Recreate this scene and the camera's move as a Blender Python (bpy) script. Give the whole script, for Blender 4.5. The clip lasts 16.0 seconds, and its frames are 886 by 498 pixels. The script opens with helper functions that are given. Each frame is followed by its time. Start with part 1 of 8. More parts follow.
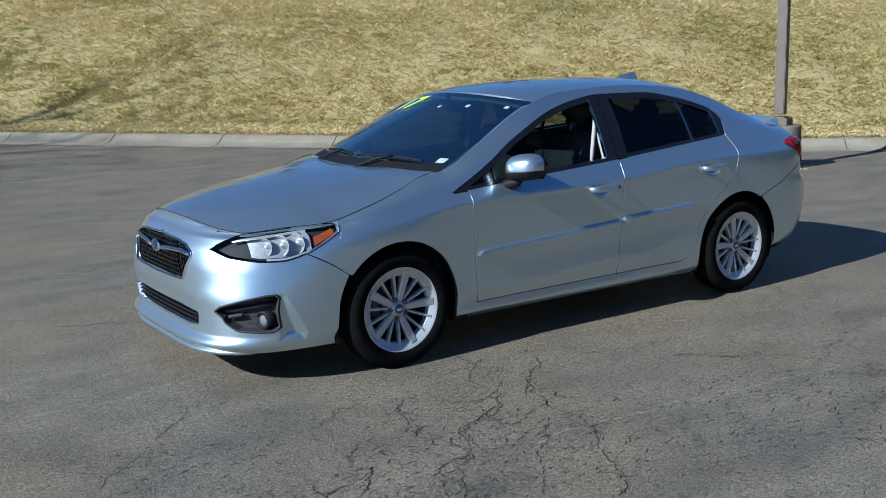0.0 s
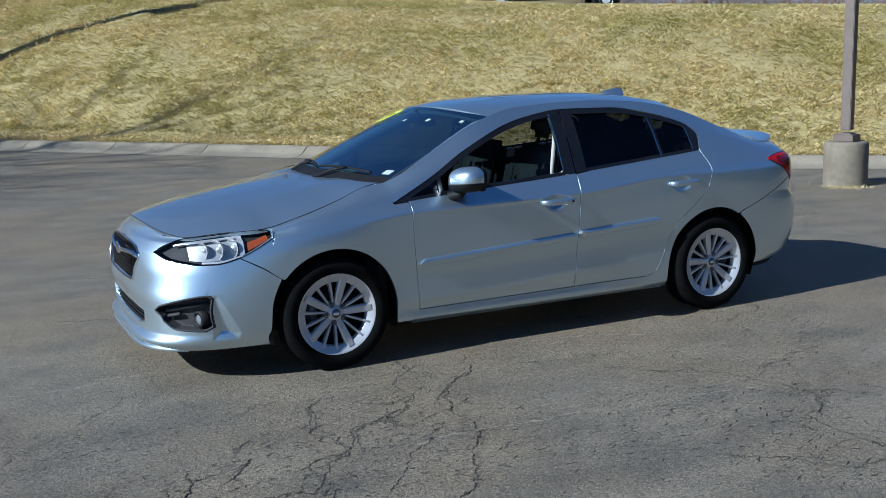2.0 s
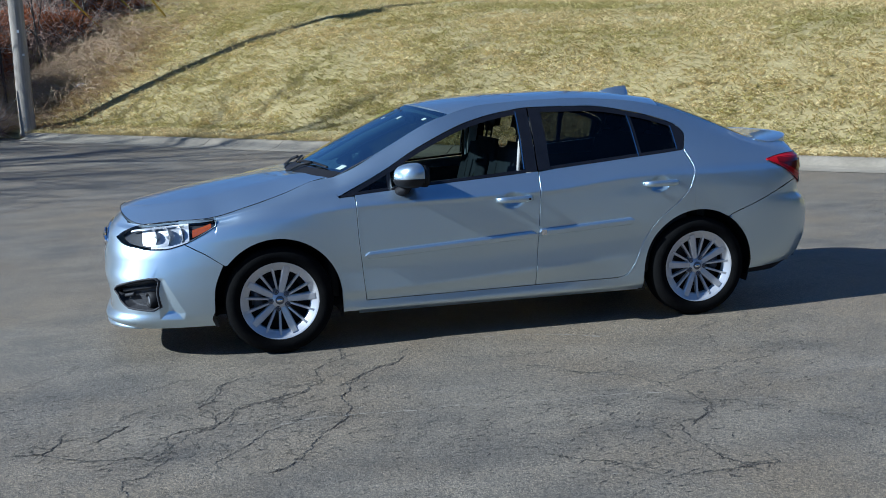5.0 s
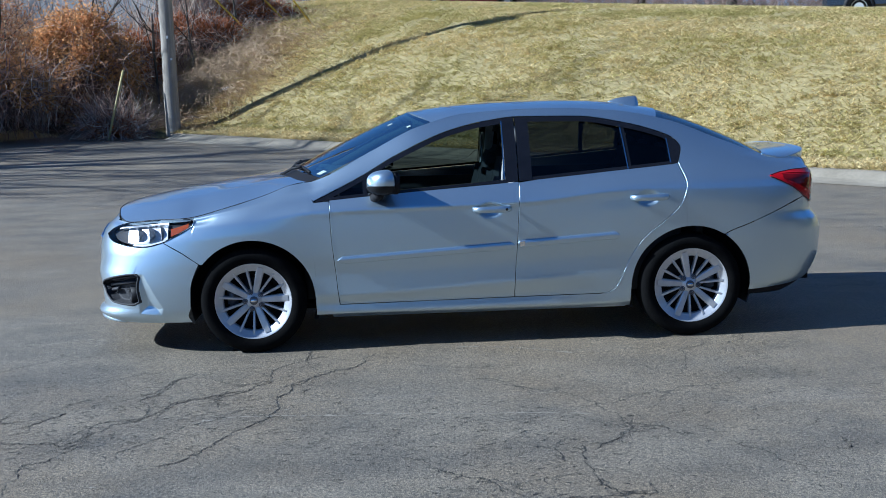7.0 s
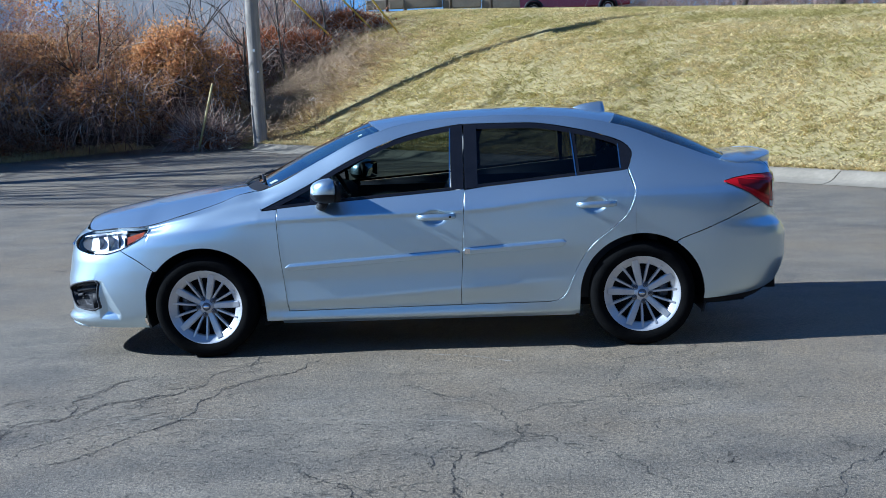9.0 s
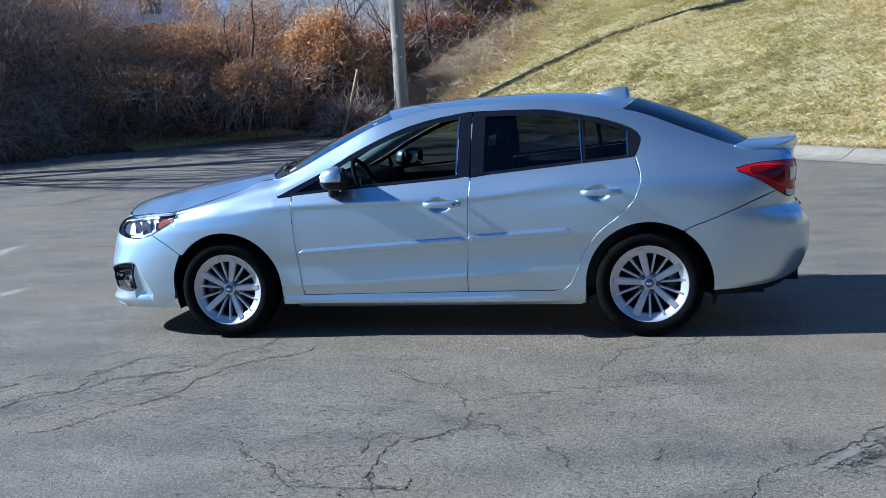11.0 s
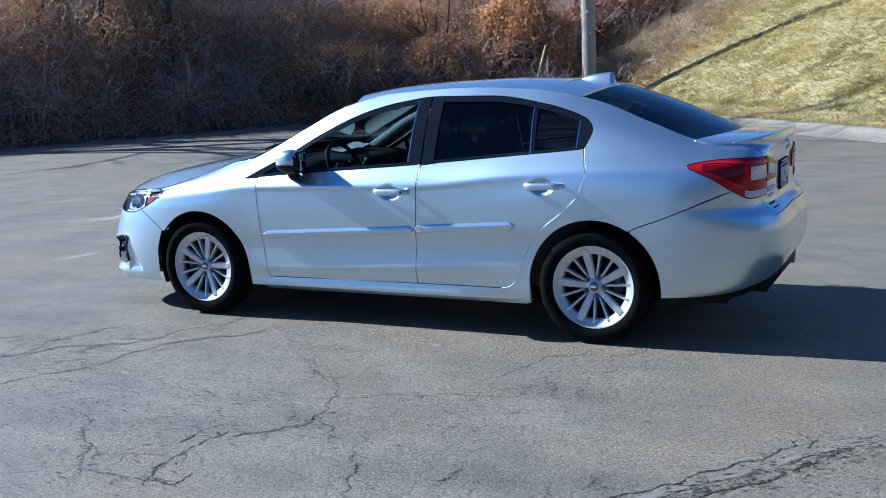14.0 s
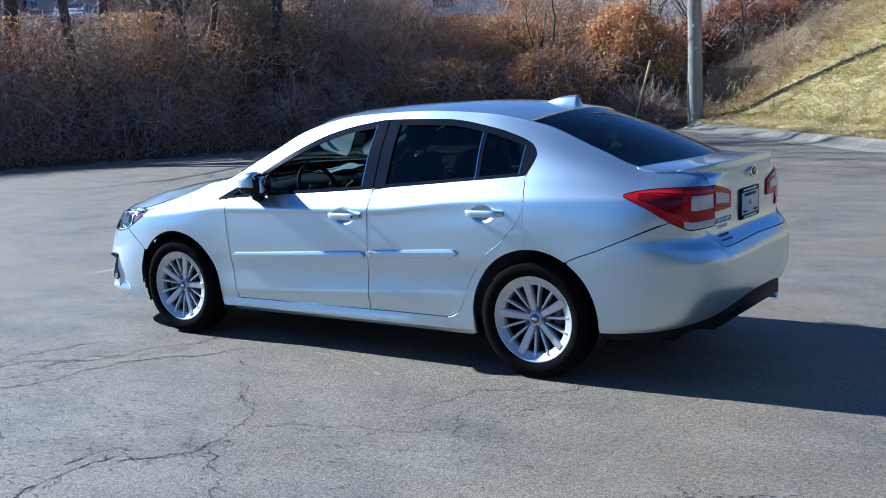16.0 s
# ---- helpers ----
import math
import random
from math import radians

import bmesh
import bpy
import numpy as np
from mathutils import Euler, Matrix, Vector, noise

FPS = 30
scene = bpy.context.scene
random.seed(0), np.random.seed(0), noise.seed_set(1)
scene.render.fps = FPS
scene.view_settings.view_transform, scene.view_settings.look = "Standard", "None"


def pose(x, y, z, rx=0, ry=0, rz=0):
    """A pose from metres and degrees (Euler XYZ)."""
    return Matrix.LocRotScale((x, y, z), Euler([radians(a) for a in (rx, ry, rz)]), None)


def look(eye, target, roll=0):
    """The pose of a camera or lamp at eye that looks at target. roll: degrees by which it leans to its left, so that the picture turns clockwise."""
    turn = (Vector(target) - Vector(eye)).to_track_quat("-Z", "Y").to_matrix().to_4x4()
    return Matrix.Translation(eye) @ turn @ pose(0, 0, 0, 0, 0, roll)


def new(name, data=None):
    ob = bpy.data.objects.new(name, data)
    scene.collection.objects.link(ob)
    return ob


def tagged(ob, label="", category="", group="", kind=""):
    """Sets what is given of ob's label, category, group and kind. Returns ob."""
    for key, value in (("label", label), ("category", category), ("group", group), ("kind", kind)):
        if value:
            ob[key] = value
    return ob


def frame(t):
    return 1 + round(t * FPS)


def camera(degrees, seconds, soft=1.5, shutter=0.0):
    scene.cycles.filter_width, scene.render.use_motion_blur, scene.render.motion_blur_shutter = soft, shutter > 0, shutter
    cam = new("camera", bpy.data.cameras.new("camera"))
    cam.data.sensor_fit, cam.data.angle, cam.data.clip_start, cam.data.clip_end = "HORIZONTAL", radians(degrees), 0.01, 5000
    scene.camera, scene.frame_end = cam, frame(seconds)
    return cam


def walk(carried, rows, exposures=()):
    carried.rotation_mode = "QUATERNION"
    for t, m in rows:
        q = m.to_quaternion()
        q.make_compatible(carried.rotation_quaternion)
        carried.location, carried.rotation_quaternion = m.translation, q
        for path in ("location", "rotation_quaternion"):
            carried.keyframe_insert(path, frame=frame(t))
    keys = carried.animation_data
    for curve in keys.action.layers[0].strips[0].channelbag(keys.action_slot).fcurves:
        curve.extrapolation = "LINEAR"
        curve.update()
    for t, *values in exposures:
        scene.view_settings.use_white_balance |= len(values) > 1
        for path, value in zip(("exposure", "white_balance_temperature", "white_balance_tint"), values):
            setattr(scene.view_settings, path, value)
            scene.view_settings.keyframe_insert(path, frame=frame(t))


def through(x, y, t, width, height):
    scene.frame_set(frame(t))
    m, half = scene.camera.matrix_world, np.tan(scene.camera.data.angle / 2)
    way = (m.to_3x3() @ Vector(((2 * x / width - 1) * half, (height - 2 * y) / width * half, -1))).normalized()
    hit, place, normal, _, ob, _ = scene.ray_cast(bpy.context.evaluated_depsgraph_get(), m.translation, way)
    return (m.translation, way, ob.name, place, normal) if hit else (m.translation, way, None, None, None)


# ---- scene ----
cam = camera(46.0, 16.0, 0.72)
PATH = [
    (0, (-4.152, -5.447, 1.693), (-3.055, -3.82, 1.309), -1.5),
    (0.5, (-3.955, -5.584, 1.702), (-2.903, -3.922, 1.34), -2.1),
    (1, (-3.759, -5.889, 1.679), (-2.767, -4.193, 1.305), -1.2),
    (1.5, (-3.55, -6.066, 1.677), (-2.602, -4.344, 1.308), -1.7),
    (2, (-3.295, -6.178, 1.677), (-2.424, -4.412, 1.325), -1.6),
    (2.5, (-3.059, -6.384, 1.658), (-2.283, -4.57, 1.33), -1.8),
    (3, (-2.812, -6.585, 1.667), (-2.115, -4.746, 1.3), -1.5),
    (3.5, (-2.525, -6.634, 1.634), (-1.873, -4.773, 1.3), -0.7),
    (4, (-2.271, -6.699, 1.642), (-1.666, -4.824, 1.297), -1.7),
    (4.5, (-1.954, -6.848, 1.632), (-1.445, -4.946, 1.28), -1.1),
    (4.7, (-1.876, -6.869, 1.619), (-1.395, -4.958, 1.278), -1.5),
    (6.8, (-0.709, -7.081, 1.581), (-0.528, -5.114, 1.263), -1.5),
    (7, (-0.592, -7.051, 1.576), (-0.464, -5.08, 1.264), -1.4),
    (7.5, (-0.325, -7.104, 1.56), (-0.262, -5.126, 1.271), -1.8),
    (8, (-0.04, -7.188, 1.552), (-0.042, -5.216, 1.22), -1.1),
    (8.5, (0.217, -7.144, 1.542), (0.164, -5.17, 1.223), -1.5),
    (9, (0.471, -7.088, 1.545), (0.367, -5.112, 1.255), -2.4),
    (9.5, (0.78, -7.13, 1.537), (0.557, -5.167, 1.225), -1.5),
    (9.7, (0.86, -7.15, 1.527), (0.603, -5.191, 1.217), -1.6),
    (11.8, (1.961, -6.776, 1.536), (1.395, -4.886, 1.21), -1.5),
    (12, (2.061, -6.71, 1.53), (1.47, -4.829, 1.197), -0.7),
    (12.5, (2.312, -6.611, 1.531), (1.655, -4.75, 1.208), -2.2),
    (13, (2.671, -6.543, 1.519), (1.9, -4.726, 1.2), -1.0),
    (13.5, (2.901, -6.398, 1.506), (2.101, -4.595, 1.175), -1.8),
    (14, (3.103, -6.198, 1.503), (2.221, -4.434, 1.171), -2.5),
    (14.5, (3.394, -6.071, 1.498), (2.44, -4.342, 1.182), -2.1),
    (15, (3.644, -5.93, 1.514), (2.582, -4.266, 1.193), -1.8),
    (15.5, (3.782, -5.69, 1.503), (2.694, -4.04, 1.197), -1.5),
    (16, (3.964, -5.532, 1.508), (2.852, -3.896, 1.213), -2.5),
]
LIGHTNESS = [(0, 0.54, 4890, 4), (4.5, 0.68, 4780, 5), (9, 0.95, 4580, 6), (12.5, 1.09, 4590, 7), (16, 1.17, 4600, 7)]     # seconds, stops, kelvin, tint
walk(cam, [(t, look(eye, target, roll)) for t, eye, target, roll in PATH], LIGHTNESS)

# ---------------------------------------------------------------- light
SUN_EL, SUN_AZ = radians(32), radians(5)          # the light travels towards +x and a little +y
world = bpy.data.worlds.new("sky")
scene.world = world
world.use_nodes = True
wn, wl = world.node_tree.nodes, world.node_tree.links
sky = wn.new("ShaderNodeTexSky")
sky.sky_type, sky.sun_disc = "NISHITA", False
sky.sun_elevation, sky.sun_rotation = SUN_EL, math.atan2(-math.cos(SUN_AZ), -math.sin(SUN_AZ))
sky.air_density, sky.dust_density, sky.ozone_density = 0.75, 0.0, 5.5
wl.new(sky.outputs[0], wn["Background"].inputs[0])
wn["Background"].inputs[1].default_value = 0.05
lamp = bpy.data.lights.new("sun", "SUN")
lamp.energy, lamp.angle, lamp.color = 5.0, radians(0.53), (1.0, 0.89, 0.74)
sun = new("sun", lamp)
SUN_DIR = Vector((math.cos(SUN_EL) * math.cos(SUN_AZ), math.cos(SUN_EL) * math.sin(SUN_AZ), -math.sin(SUN_EL)))
sun.matrix_world = Matrix.Translation((-30, -3, 25)) @ SUN_DIR.to_track_quat("-Z", "Y").to_matrix().to_4x4()


# ---------------------------------------------------------------- materials
def nodes_of(name):
    m = bpy.data.materials.new(name)
    m.use_nodes = True
    return m, m.node_tree.nodes, m.node_tree.links, m.node_tree.nodes["Principled BSDF"]


def noise_node(n, l, coord, scale, detail=4, stretch=(1, 1, 1), rough=0.55):
    mp = n.new("ShaderNodeMapping")
    mp.inputs["Scale"].default_value = stretch
    l.new(coord, mp.inputs["Vector"])
    t = n.new("ShaderNodeTexNoise")
    t.inputs["Scale"].default_value, t.inputs["Detail"].default_value, t.inputs["Roughness"].default_value = scale, detail, rough
    l.new(mp.outputs[0], t.inputs["Vector"])
    return t.outputs["Fac"]


def ramp(n, l, fac, stops):
    r = n.new("ShaderNodeValToRGB")
    e = r.color_ramp.elements
    while len(e) < len(stops):
        e.new(0.5)
    for el, (p, c) in zip(e, stops):
        el.position, el.color = p, (*c, 1) if len(c) == 3 else c
    l.new(fac, r.inputs[0])
    return r.outputs[0]


def blend(n, l, a, b, fac, mode="MIX"):
    x = n.new("ShaderNodeMix")
    x.data_type, x.blend_type = "RGBA", mode
    for k, v in ((6, a), (7, b), (0, fac)):
        if hasattr(v, "is_linked"):
            l.new(v, x.inputs[k])
        else:
            x.inputs[k].default_value = v if k == 0 else (*v, 1)
    return x.outputs[2]


def surf(name, dark, light, rough=0.6, scale=3.0, bump=0.0, bscale=60.0, metal=0.0, coat=0.0, stretch=(1, 1, 1), rvar=0.1, spec=0.5, per_piece=0.0):
    """A two-scale procedural surface."""
    m, n, l, b = nodes_of(name)
    co = n.new("ShaderNodeTexCoord").outputs["Object"]
    big, fine = noise_node(n, l, co, scale, 5, stretch), noise_node(n, l, co, scale * 9, 3, stretch)
    c = ramp(n, l, big, [(0.3, dark), (0.7, light)])
    c = blend(n, l, c, ramp(n, l, fine, [(0.3, dark), (0.75, light)]), 0.4)
    if per_piece:
        info = n.new("ShaderNodeObjectInfo")
        c = blend(n, l, c, ramp(n, l, info.outputs["Random"], [(0, dark), (1, light)]), per_piece)
    l.new(c, b.inputs["Base Color"])
    rr = n.new("ShaderNodeMapRange")
    rr.inputs["To Min"].default_value, rr.inputs["To Max"].default_value = max(0.02, rough - rvar), min(1, rough + rvar)
    l.new(fine, rr.inputs["Value"])
    l.new(rr.outputs[0], b.inputs["Roughness"])
    b.inputs["Metallic"].default_value, b.inputs["Coat Weight"].default_value, b.inputs["Specular IOR Level"].default_value = metal, coat, spec
    b.inputs["Coat Roughness"].default_value = 0.04
    if bump:
        bp = n.new("ShaderNodeBump")
        bp.inputs["Strength"].default_value, bp.inputs["Distance"].default_value = bump, 0.01
        l.new(noise_node(n, l, co, bscale, 4, stretch), bp.inputs["Height"])
        l.new(bp.outputs[0], b.inputs["Normal"])
    return m


def glass(name, tint, rough=0.0, mirror=0.07):
    """A thin pane: it lets tinted light through and mirrors more at a slant, alike from both sides."""
    m, n, l, b = nodes_of(name)
    n.remove(b)
    tr, gl, mx, lw = n.new("ShaderNodeBsdfTransparent"), n.new("ShaderNodeBsdfGlossy"), n.new("ShaderNodeMixShader"), n.new("ShaderNodeLayerWeight")
    tr.inputs[0].default_value, gl.inputs["Roughness"].default_value, lw.inputs[0].default_value = (*tint, 1), rough, 0.5
    pw, rg = n.new("ShaderNodeMath"), n.new("ShaderNodeMapRange")
    pw.operation, pw.inputs[1].default_value = "POWER", 5.0
    rg.inputs["To Min"].default_value = mirror
    l.new(lw.outputs["Facing"], pw.inputs[0]); l.new(pw.outputs[0], rg.inputs["Value"])
    l.new(rg.outputs[0], mx.inputs[0]); l.new(tr.outputs[0], mx.inputs[1]); l.new(gl.outputs[0], mx.inputs[2])
    l.new(mx.outputs[0], n["Material Output"].inputs[0])
    return m


def paint_material():
    m, n, l, b = nodes_of("silver_paint")
    co = n.new("ShaderNodeTexCoord").outputs["Object"]
    flake = noise_node(n, l, co, 900, 2)
    dust = noise_node(n, l, co, 2.5, 5)
    c = ramp(n, l, flake, [(0.3, (0.497, 0.598, 0.674)), (0.7, (0.608, 0.713, 0.79))])
    c = blend(n, l, c, (0.50, 0.49, 0.46), ramp(n, l, dust, [(0.55, (0, 0, 0)), (0.8, (0.12, 0.12, 0.12))]))
    l.new(c, b.inputs["Base Color"])
    b.inputs["Metallic"].default_value, b.inputs["Roughness"].default_value = 0.90, 0.36
    b.inputs["Coat Weight"].default_value, b.inputs["Coat Roughness"].default_value = 1.0, 0.02
    return m


def asphalt_material():
    m, n, l, b = nodes_of("worn_asphalt")
    co = n.new("ShaderNodeTexCoord").outputs["Object"]
    big = noise_node(n, l, co, 0.30, 5)
    mid = noise_node(n, l, co, 1.5, 6, (1, 1.8, 1))
    streak = noise_node(n, l, co, 0.8, 7, (0.35, 2.2, 1), 0.65)
    brown = noise_node(n, l, co, 0.55, 6, (1, 1, 1), 0.62)
    grain = noise_node(n, l, co, 420, 2)
    grit = noise_node(n, l, co, 48, 6, (1, 1, 1), 0.75)
    c = ramp(n, l, big, [(0.32, (0.132, 0.116, 0.090)), (0.5, (0.174, 0.151, 0.113)), (0.7, (0.218, 0.183, 0.130))])
    c = blend(n, l, c, ramp(n, l, mid, [(0.3, (0.086, 0.078, 0.066)), (0.72, (0.272, 0.234, 0.172))]), 0.6)
    c = blend(n, l, c, (0.215, 0.168, 0.105), ramp(n, l, brown, [(0.42, (0, 0, 0)), (0.66, (0.75, 0.75, 0.75))]))
    c = blend(n, l, c, (0.30, 0.275, 0.235), ramp(n, l, streak, [(0.58, (0, 0, 0)), (0.78, (0.5, 0.5, 0.5))]))
    # stones of the wearing course, pale and dark, and open pits between them
    st = n.new("ShaderNodeTexVoronoi")
    st.inputs["Scale"].default_value = 170
    l.new(co, st.inputs["Vector"])
    tone = ramp(n, l, st.outputs["Color"], [(0.30, (0.25, 0.25, 0.25)), (0.70, (0.80, 0.79, 0.76))])
    c = blend(n, l, c, tone, 0.55, "OVERLAY")
    c = blend(n, l, c, ramp(n, l, grain, [(0.40, (0.12, 0.12, 0.12)), (0.60, (0.92, 0.92, 0.92))]), 0.7, "OVERLAY")
    knob = noise_node(n, l, co, 75, 3, (1, 1, 1), 0.6)
    c = blend(n, l, c, ramp(n, l, knob, [(0.36, (0.22, 0.22, 0.22)), (0.62, (0.80, 0.80, 0.80))]), 0.34, "OVERLAY")
    pits = ramp(n, l, grit, [(0.37, (0.75, 0.75, 0.75)), (0.45, (0, 0, 0))])
    c = blend(n, l, c, (0.035, 0.033, 0.031), pits)
    # fine hairline cracking, broken up into patches
    vo = n.new("ShaderNodeTexVoronoi")
    vo.feature = "DISTANCE_TO_EDGE"
    vo.inputs["Scale"].default_value = 3.1
    wob = n.new("ShaderNodeMix"); wob.data_type = "VECTOR"; wob.inputs[0].default_value = 0.2
    nt = n.new("ShaderNodeTexNoise"); nt.inputs["Scale"].default_value = 6; nt.inputs["Detail"].default_value = 8
    l.new(co, nt.inputs["Vector"]); l.new(co, wob.inputs[4]); l.new(nt.outputs["Color"], wob.inputs[5])
    l.new(wob.outputs[1], vo.inputs["Vector"])
    line = ramp(n, l, vo.outputs["Distance"], [(0.0, (1, 1, 1)), (0.007, (0, 0, 0))])
    patch = ramp(n, l, noise_node(n, l, co, 1.3, 4), [(0.50, (0, 0, 0)), (0.66, (0.85, 0.85, 0.85))])
    hair = blend(n, l, line, patch, 1.0, "MULTIPLY")
    c = blend(n, l, c, (0.03, 0.028, 0.026), hair)
    l.new(c, b.inputs["Base Color"])
    b.inputs["Roughness"].default_value = 0.64
    b.inputs["Specular IOR Level"].default_value = 0.5
    bp = n.new("ShaderNodeBump"); bp.inputs["Strength"].default_value, bp.inputs["Distance"].default_value = 1.0, 0.014
    lump = noise_node(n, l, co, 17, 5, (1, 1, 1), 0.7)
    l.new(blend(n, l, blend(n, l, grit, grain, 0.25), lump, 0.5), bp.inputs["Height"])
    l.new(bp.outputs[0], b.inputs["Normal"])
    return m


def leafy(name, dark, light, scale, through=0.4, spread=0.45):
    """Thin dry leaves and blades: light falls through them as well."""
    m = surf(name, dark, light, 0.85, scale)
    n, l = m.node_tree.nodes, m.node_tree.links
    b = n["Principled BSDF"]
    b.inputs["Specular IOR Level"].default_value = 0.2
    tl, mx = n.new("ShaderNodeBsdfTranslucent"), n.new("ShaderNodeMixShader")
    mx.inputs[0].default_value = through
    isle = n.new("ShaderNodeNewGeometry").outputs["Random Per Island"]
    c = blend(n, l, b.inputs["Base Color"].links[0].from_socket, ramp(n, l, isle, [(0.0, (1 - spread, 1 - spread, 0.97 - spread)), (0.5, (1.0, 1.0, 1.0)), (1.0, (1 + 0.75 * spread, 1 + 0.73 * spread, 1 + 0.6 * spread))]), 1.0, "MULTIPLY")
    l.new(c, b.inputs["Base Color"])
    l.new(c, tl.inputs[0])
    l.new(b.outputs[0], mx.inputs[1]); l.new(tl.outputs[0], mx.inputs[2])
    l.new(mx.outputs[0], n["Material Output"].inputs[0])
    return m


M = {}
M["paint"] = paint_material()
M["asphalt"] = asphalt_material()
M["crack"] = surf("crack_shadow", (0.018, 0.016, 0.015), (0.035, 0.031, 0.028), 0.95, 20)
M["scuff"] = surf("chalky_scuff", (0.20, 0.178, 0.14), (0.36, 0.325, 0.265), 0.9, 9, 0.4, 90)
M["smear"] = surf("pale_dust", (0.20, 0.182, 0.15), (0.42, 0.385, 0.325), 0.9, 14, 0.3, 90)
M["sealed"] = surf("dusty_crack_edge", (0.14, 0.125, 0.10), (0.225, 0.20, 0.162), 0.9, 6, 0.4, 90)
M["grass_soil"] = surf("winter_turf", (0.24, 0.195, 0.08), (0.44, 0.36, 0.165), 0.95, 7.0, 1.0, 22)
M["blade_straw"] = leafy("straw_blades", (0.64, 0.52, 0.23), (0.86, 0.73, 0.41), 0.6, 0.3, 0.25)
M["blade_green"] = leafy("olive_blades", (0.39, 0.35, 0.11), (0.64, 0.55, 0.215), 0.6, 0.3, 0.25)
M["litter"] = surf("leaf_litter", (0.05, 0.035, 0.022), (0.16, 0.11, 0.065), 0.95, 1.5, 0.8, 40)
M["concrete"] = surf("weathered_concrete", (0.13, 0.11, 0.078), (0.25, 0.215, 0.16), 0.85, 1.6, 0.4, 70)
M["kerb"] = surf("kerb_concrete", (0.20, 0.172, 0.122), (0.34, 0.295, 0.22), 0.85, 2.0, 0.4, 60)
M["brown_metal"] = surf("bronze_painted_steel", (0.115, 0.088, 0.070), (0.165, 0.128, 0.104), 0.5, 6)
M["pole_wood"] = surf("weathered_pole_wood", (0.22, 0.19, 0.15), (0.42, 0.38, 0.32), 0.85, 3, 0.6, 30, stretch=(6, 6, 0.5))
M["black_plastic"] = surf("black_plastic", (0.007, 0.007, 0.008), (0.014, 0.014, 0.016), 0.6, 30, spec=0.22)
M["grain_plastic"] = surf("grained_dark_plastic", (0.022, 0.022, 0.024), (0.045, 0.045, 0.048), 0.6, 60, 0.4, 300, spec=0.4)
M["gloss_black"] = surf("gloss_black_trim", (0.008, 0.008, 0.010), (0.014, 0.014, 0.017), 0.12, 10, rvar=0.04)
M["rubber"] = surf("tyre_rubber", (0.004, 0.004, 0.004), (0.009, 0.009, 0.009), 0.95, 12, 0.3, 120, spec=0.03)
M["alloy"] = surf("machined_alloy", (0.53, 0.53, 0.535), (0.66, 0.66, 0.655), 0.36, 14, metal=0.45, coat=0.3)
M["alloy_dark"] = surf("shaded_alloy", (0.10, 0.10, 0.11), (0.17, 0.17, 0.18), 0.5, 14, metal=0.6)
M["chrome"] = surf("chrome", (0.75, 0.76, 0.78), (0.85, 0.86, 0.88), 0.08, 10, metal=1.0, rvar=0.03)
M["steel"] = surf("brake_steel", (0.10, 0.095, 0.09), (0.20, 0.19, 0.18), 0.45, 20, metal=0.9)
M["disc"] = surf("dull_brake_iron", (0.02, 0.019, 0.018), (0.05, 0.047, 0.044), 0.55, 20, metal=0.7)
M["cabin"] = surf("dark_cabin_trim", (0.012, 0.012, 0.013), (0.028, 0.028, 0.03), 0.75, 8)
M["seat"] = surf("charcoal_seat_cloth", (0.022, 0.022, 0.024), (0.045, 0.045, 0.048), 0.9, 14, 0.3, 200)
M["cabin_light"] = surf("pale_headlining", (0.36, 0.36, 0.34), (0.46, 0.46, 0.43), 0.9, 9)
M["glass_clear"] = glass("tinted_side_glass", (0.14, 0.175, 0.16), 0.0, 0.045)
M["glass_shield"] = glass("windscreen_glass", (0.36, 0.52, 0.54), 0.0, 0.60)
M["glass_dark"] = glass("privacy_glass", (0.20, 0.22, 0.23), 0.0, 0.035)
M["lens"] = glass("lamp_lens", (0.93, 0.95, 0.96), 0.0, 0.03)
M["mirror"] = surf("mirror_glass", (0.86, 0.87, 0.88), (0.9, 0.9, 0.92), 0.02, 4, metal=1.0, rvar=0.0)
M["red_lens"] = surf("red_lens", (0.34, 0.003, 0.008), (0.48, 0.006, 0.013), 0.16, 8, coat=0.12, rvar=0.03, spec=0.15)
M["lamp_tray"] = surf("lamp_tray", (0.012, 0.012, 0.014), (0.03, 0.03, 0.032), 0.6, 25, spec=0.2)
M["amber"] = surf("amber_lens", (0.24, 0.042, 0.006), (0.42, 0.085, 0.014), 0.12, 8, coat=1.0, rvar=0.03)
M["white_lens"] = surf("frosted_lens", (0.40, 0.41, 0.42), (0.60, 0.61, 0.62), 0.15, 30, coat=0.5, rvar=0.03)
M["reflector"] = surf("lamp_reflector", (0.46, 0.47, 0.49), (0.64, 0.65, 0.67), 0.44, 18, metal=0.6)
M["fog_glass"] = surf("fog_lamp_glass", (0.10, 0.105, 0.11), (0.24, 0.25, 0.26), 0.12, 40, coat=0.6, rvar=0.04)
M["liner"] = surf("satin_lamp_liner", (0.34, 0.345, 0.355), (0.56, 0.57, 0.58), 0.34, 30, metal=0.45)
M["white"] = surf("white_plastic", (0.72, 0.72, 0.70), (0.82, 0.82, 0.80), 0.5, 9)
M["ink"] = surf("black_print", (0.02, 0.02, 0.022), (0.04, 0.04, 0.04), 0.6, 9)
M["gold"] = surf("gold_print", (0.55, 0.36, 0.05), (0.68, 0.46, 0.08), 0.5, 9)
M["sticker_yellow"] = surf("lime_sticker", (0.62, 0.78, 0.02), (0.74, 0.88, 0.05), 0.5, 9)


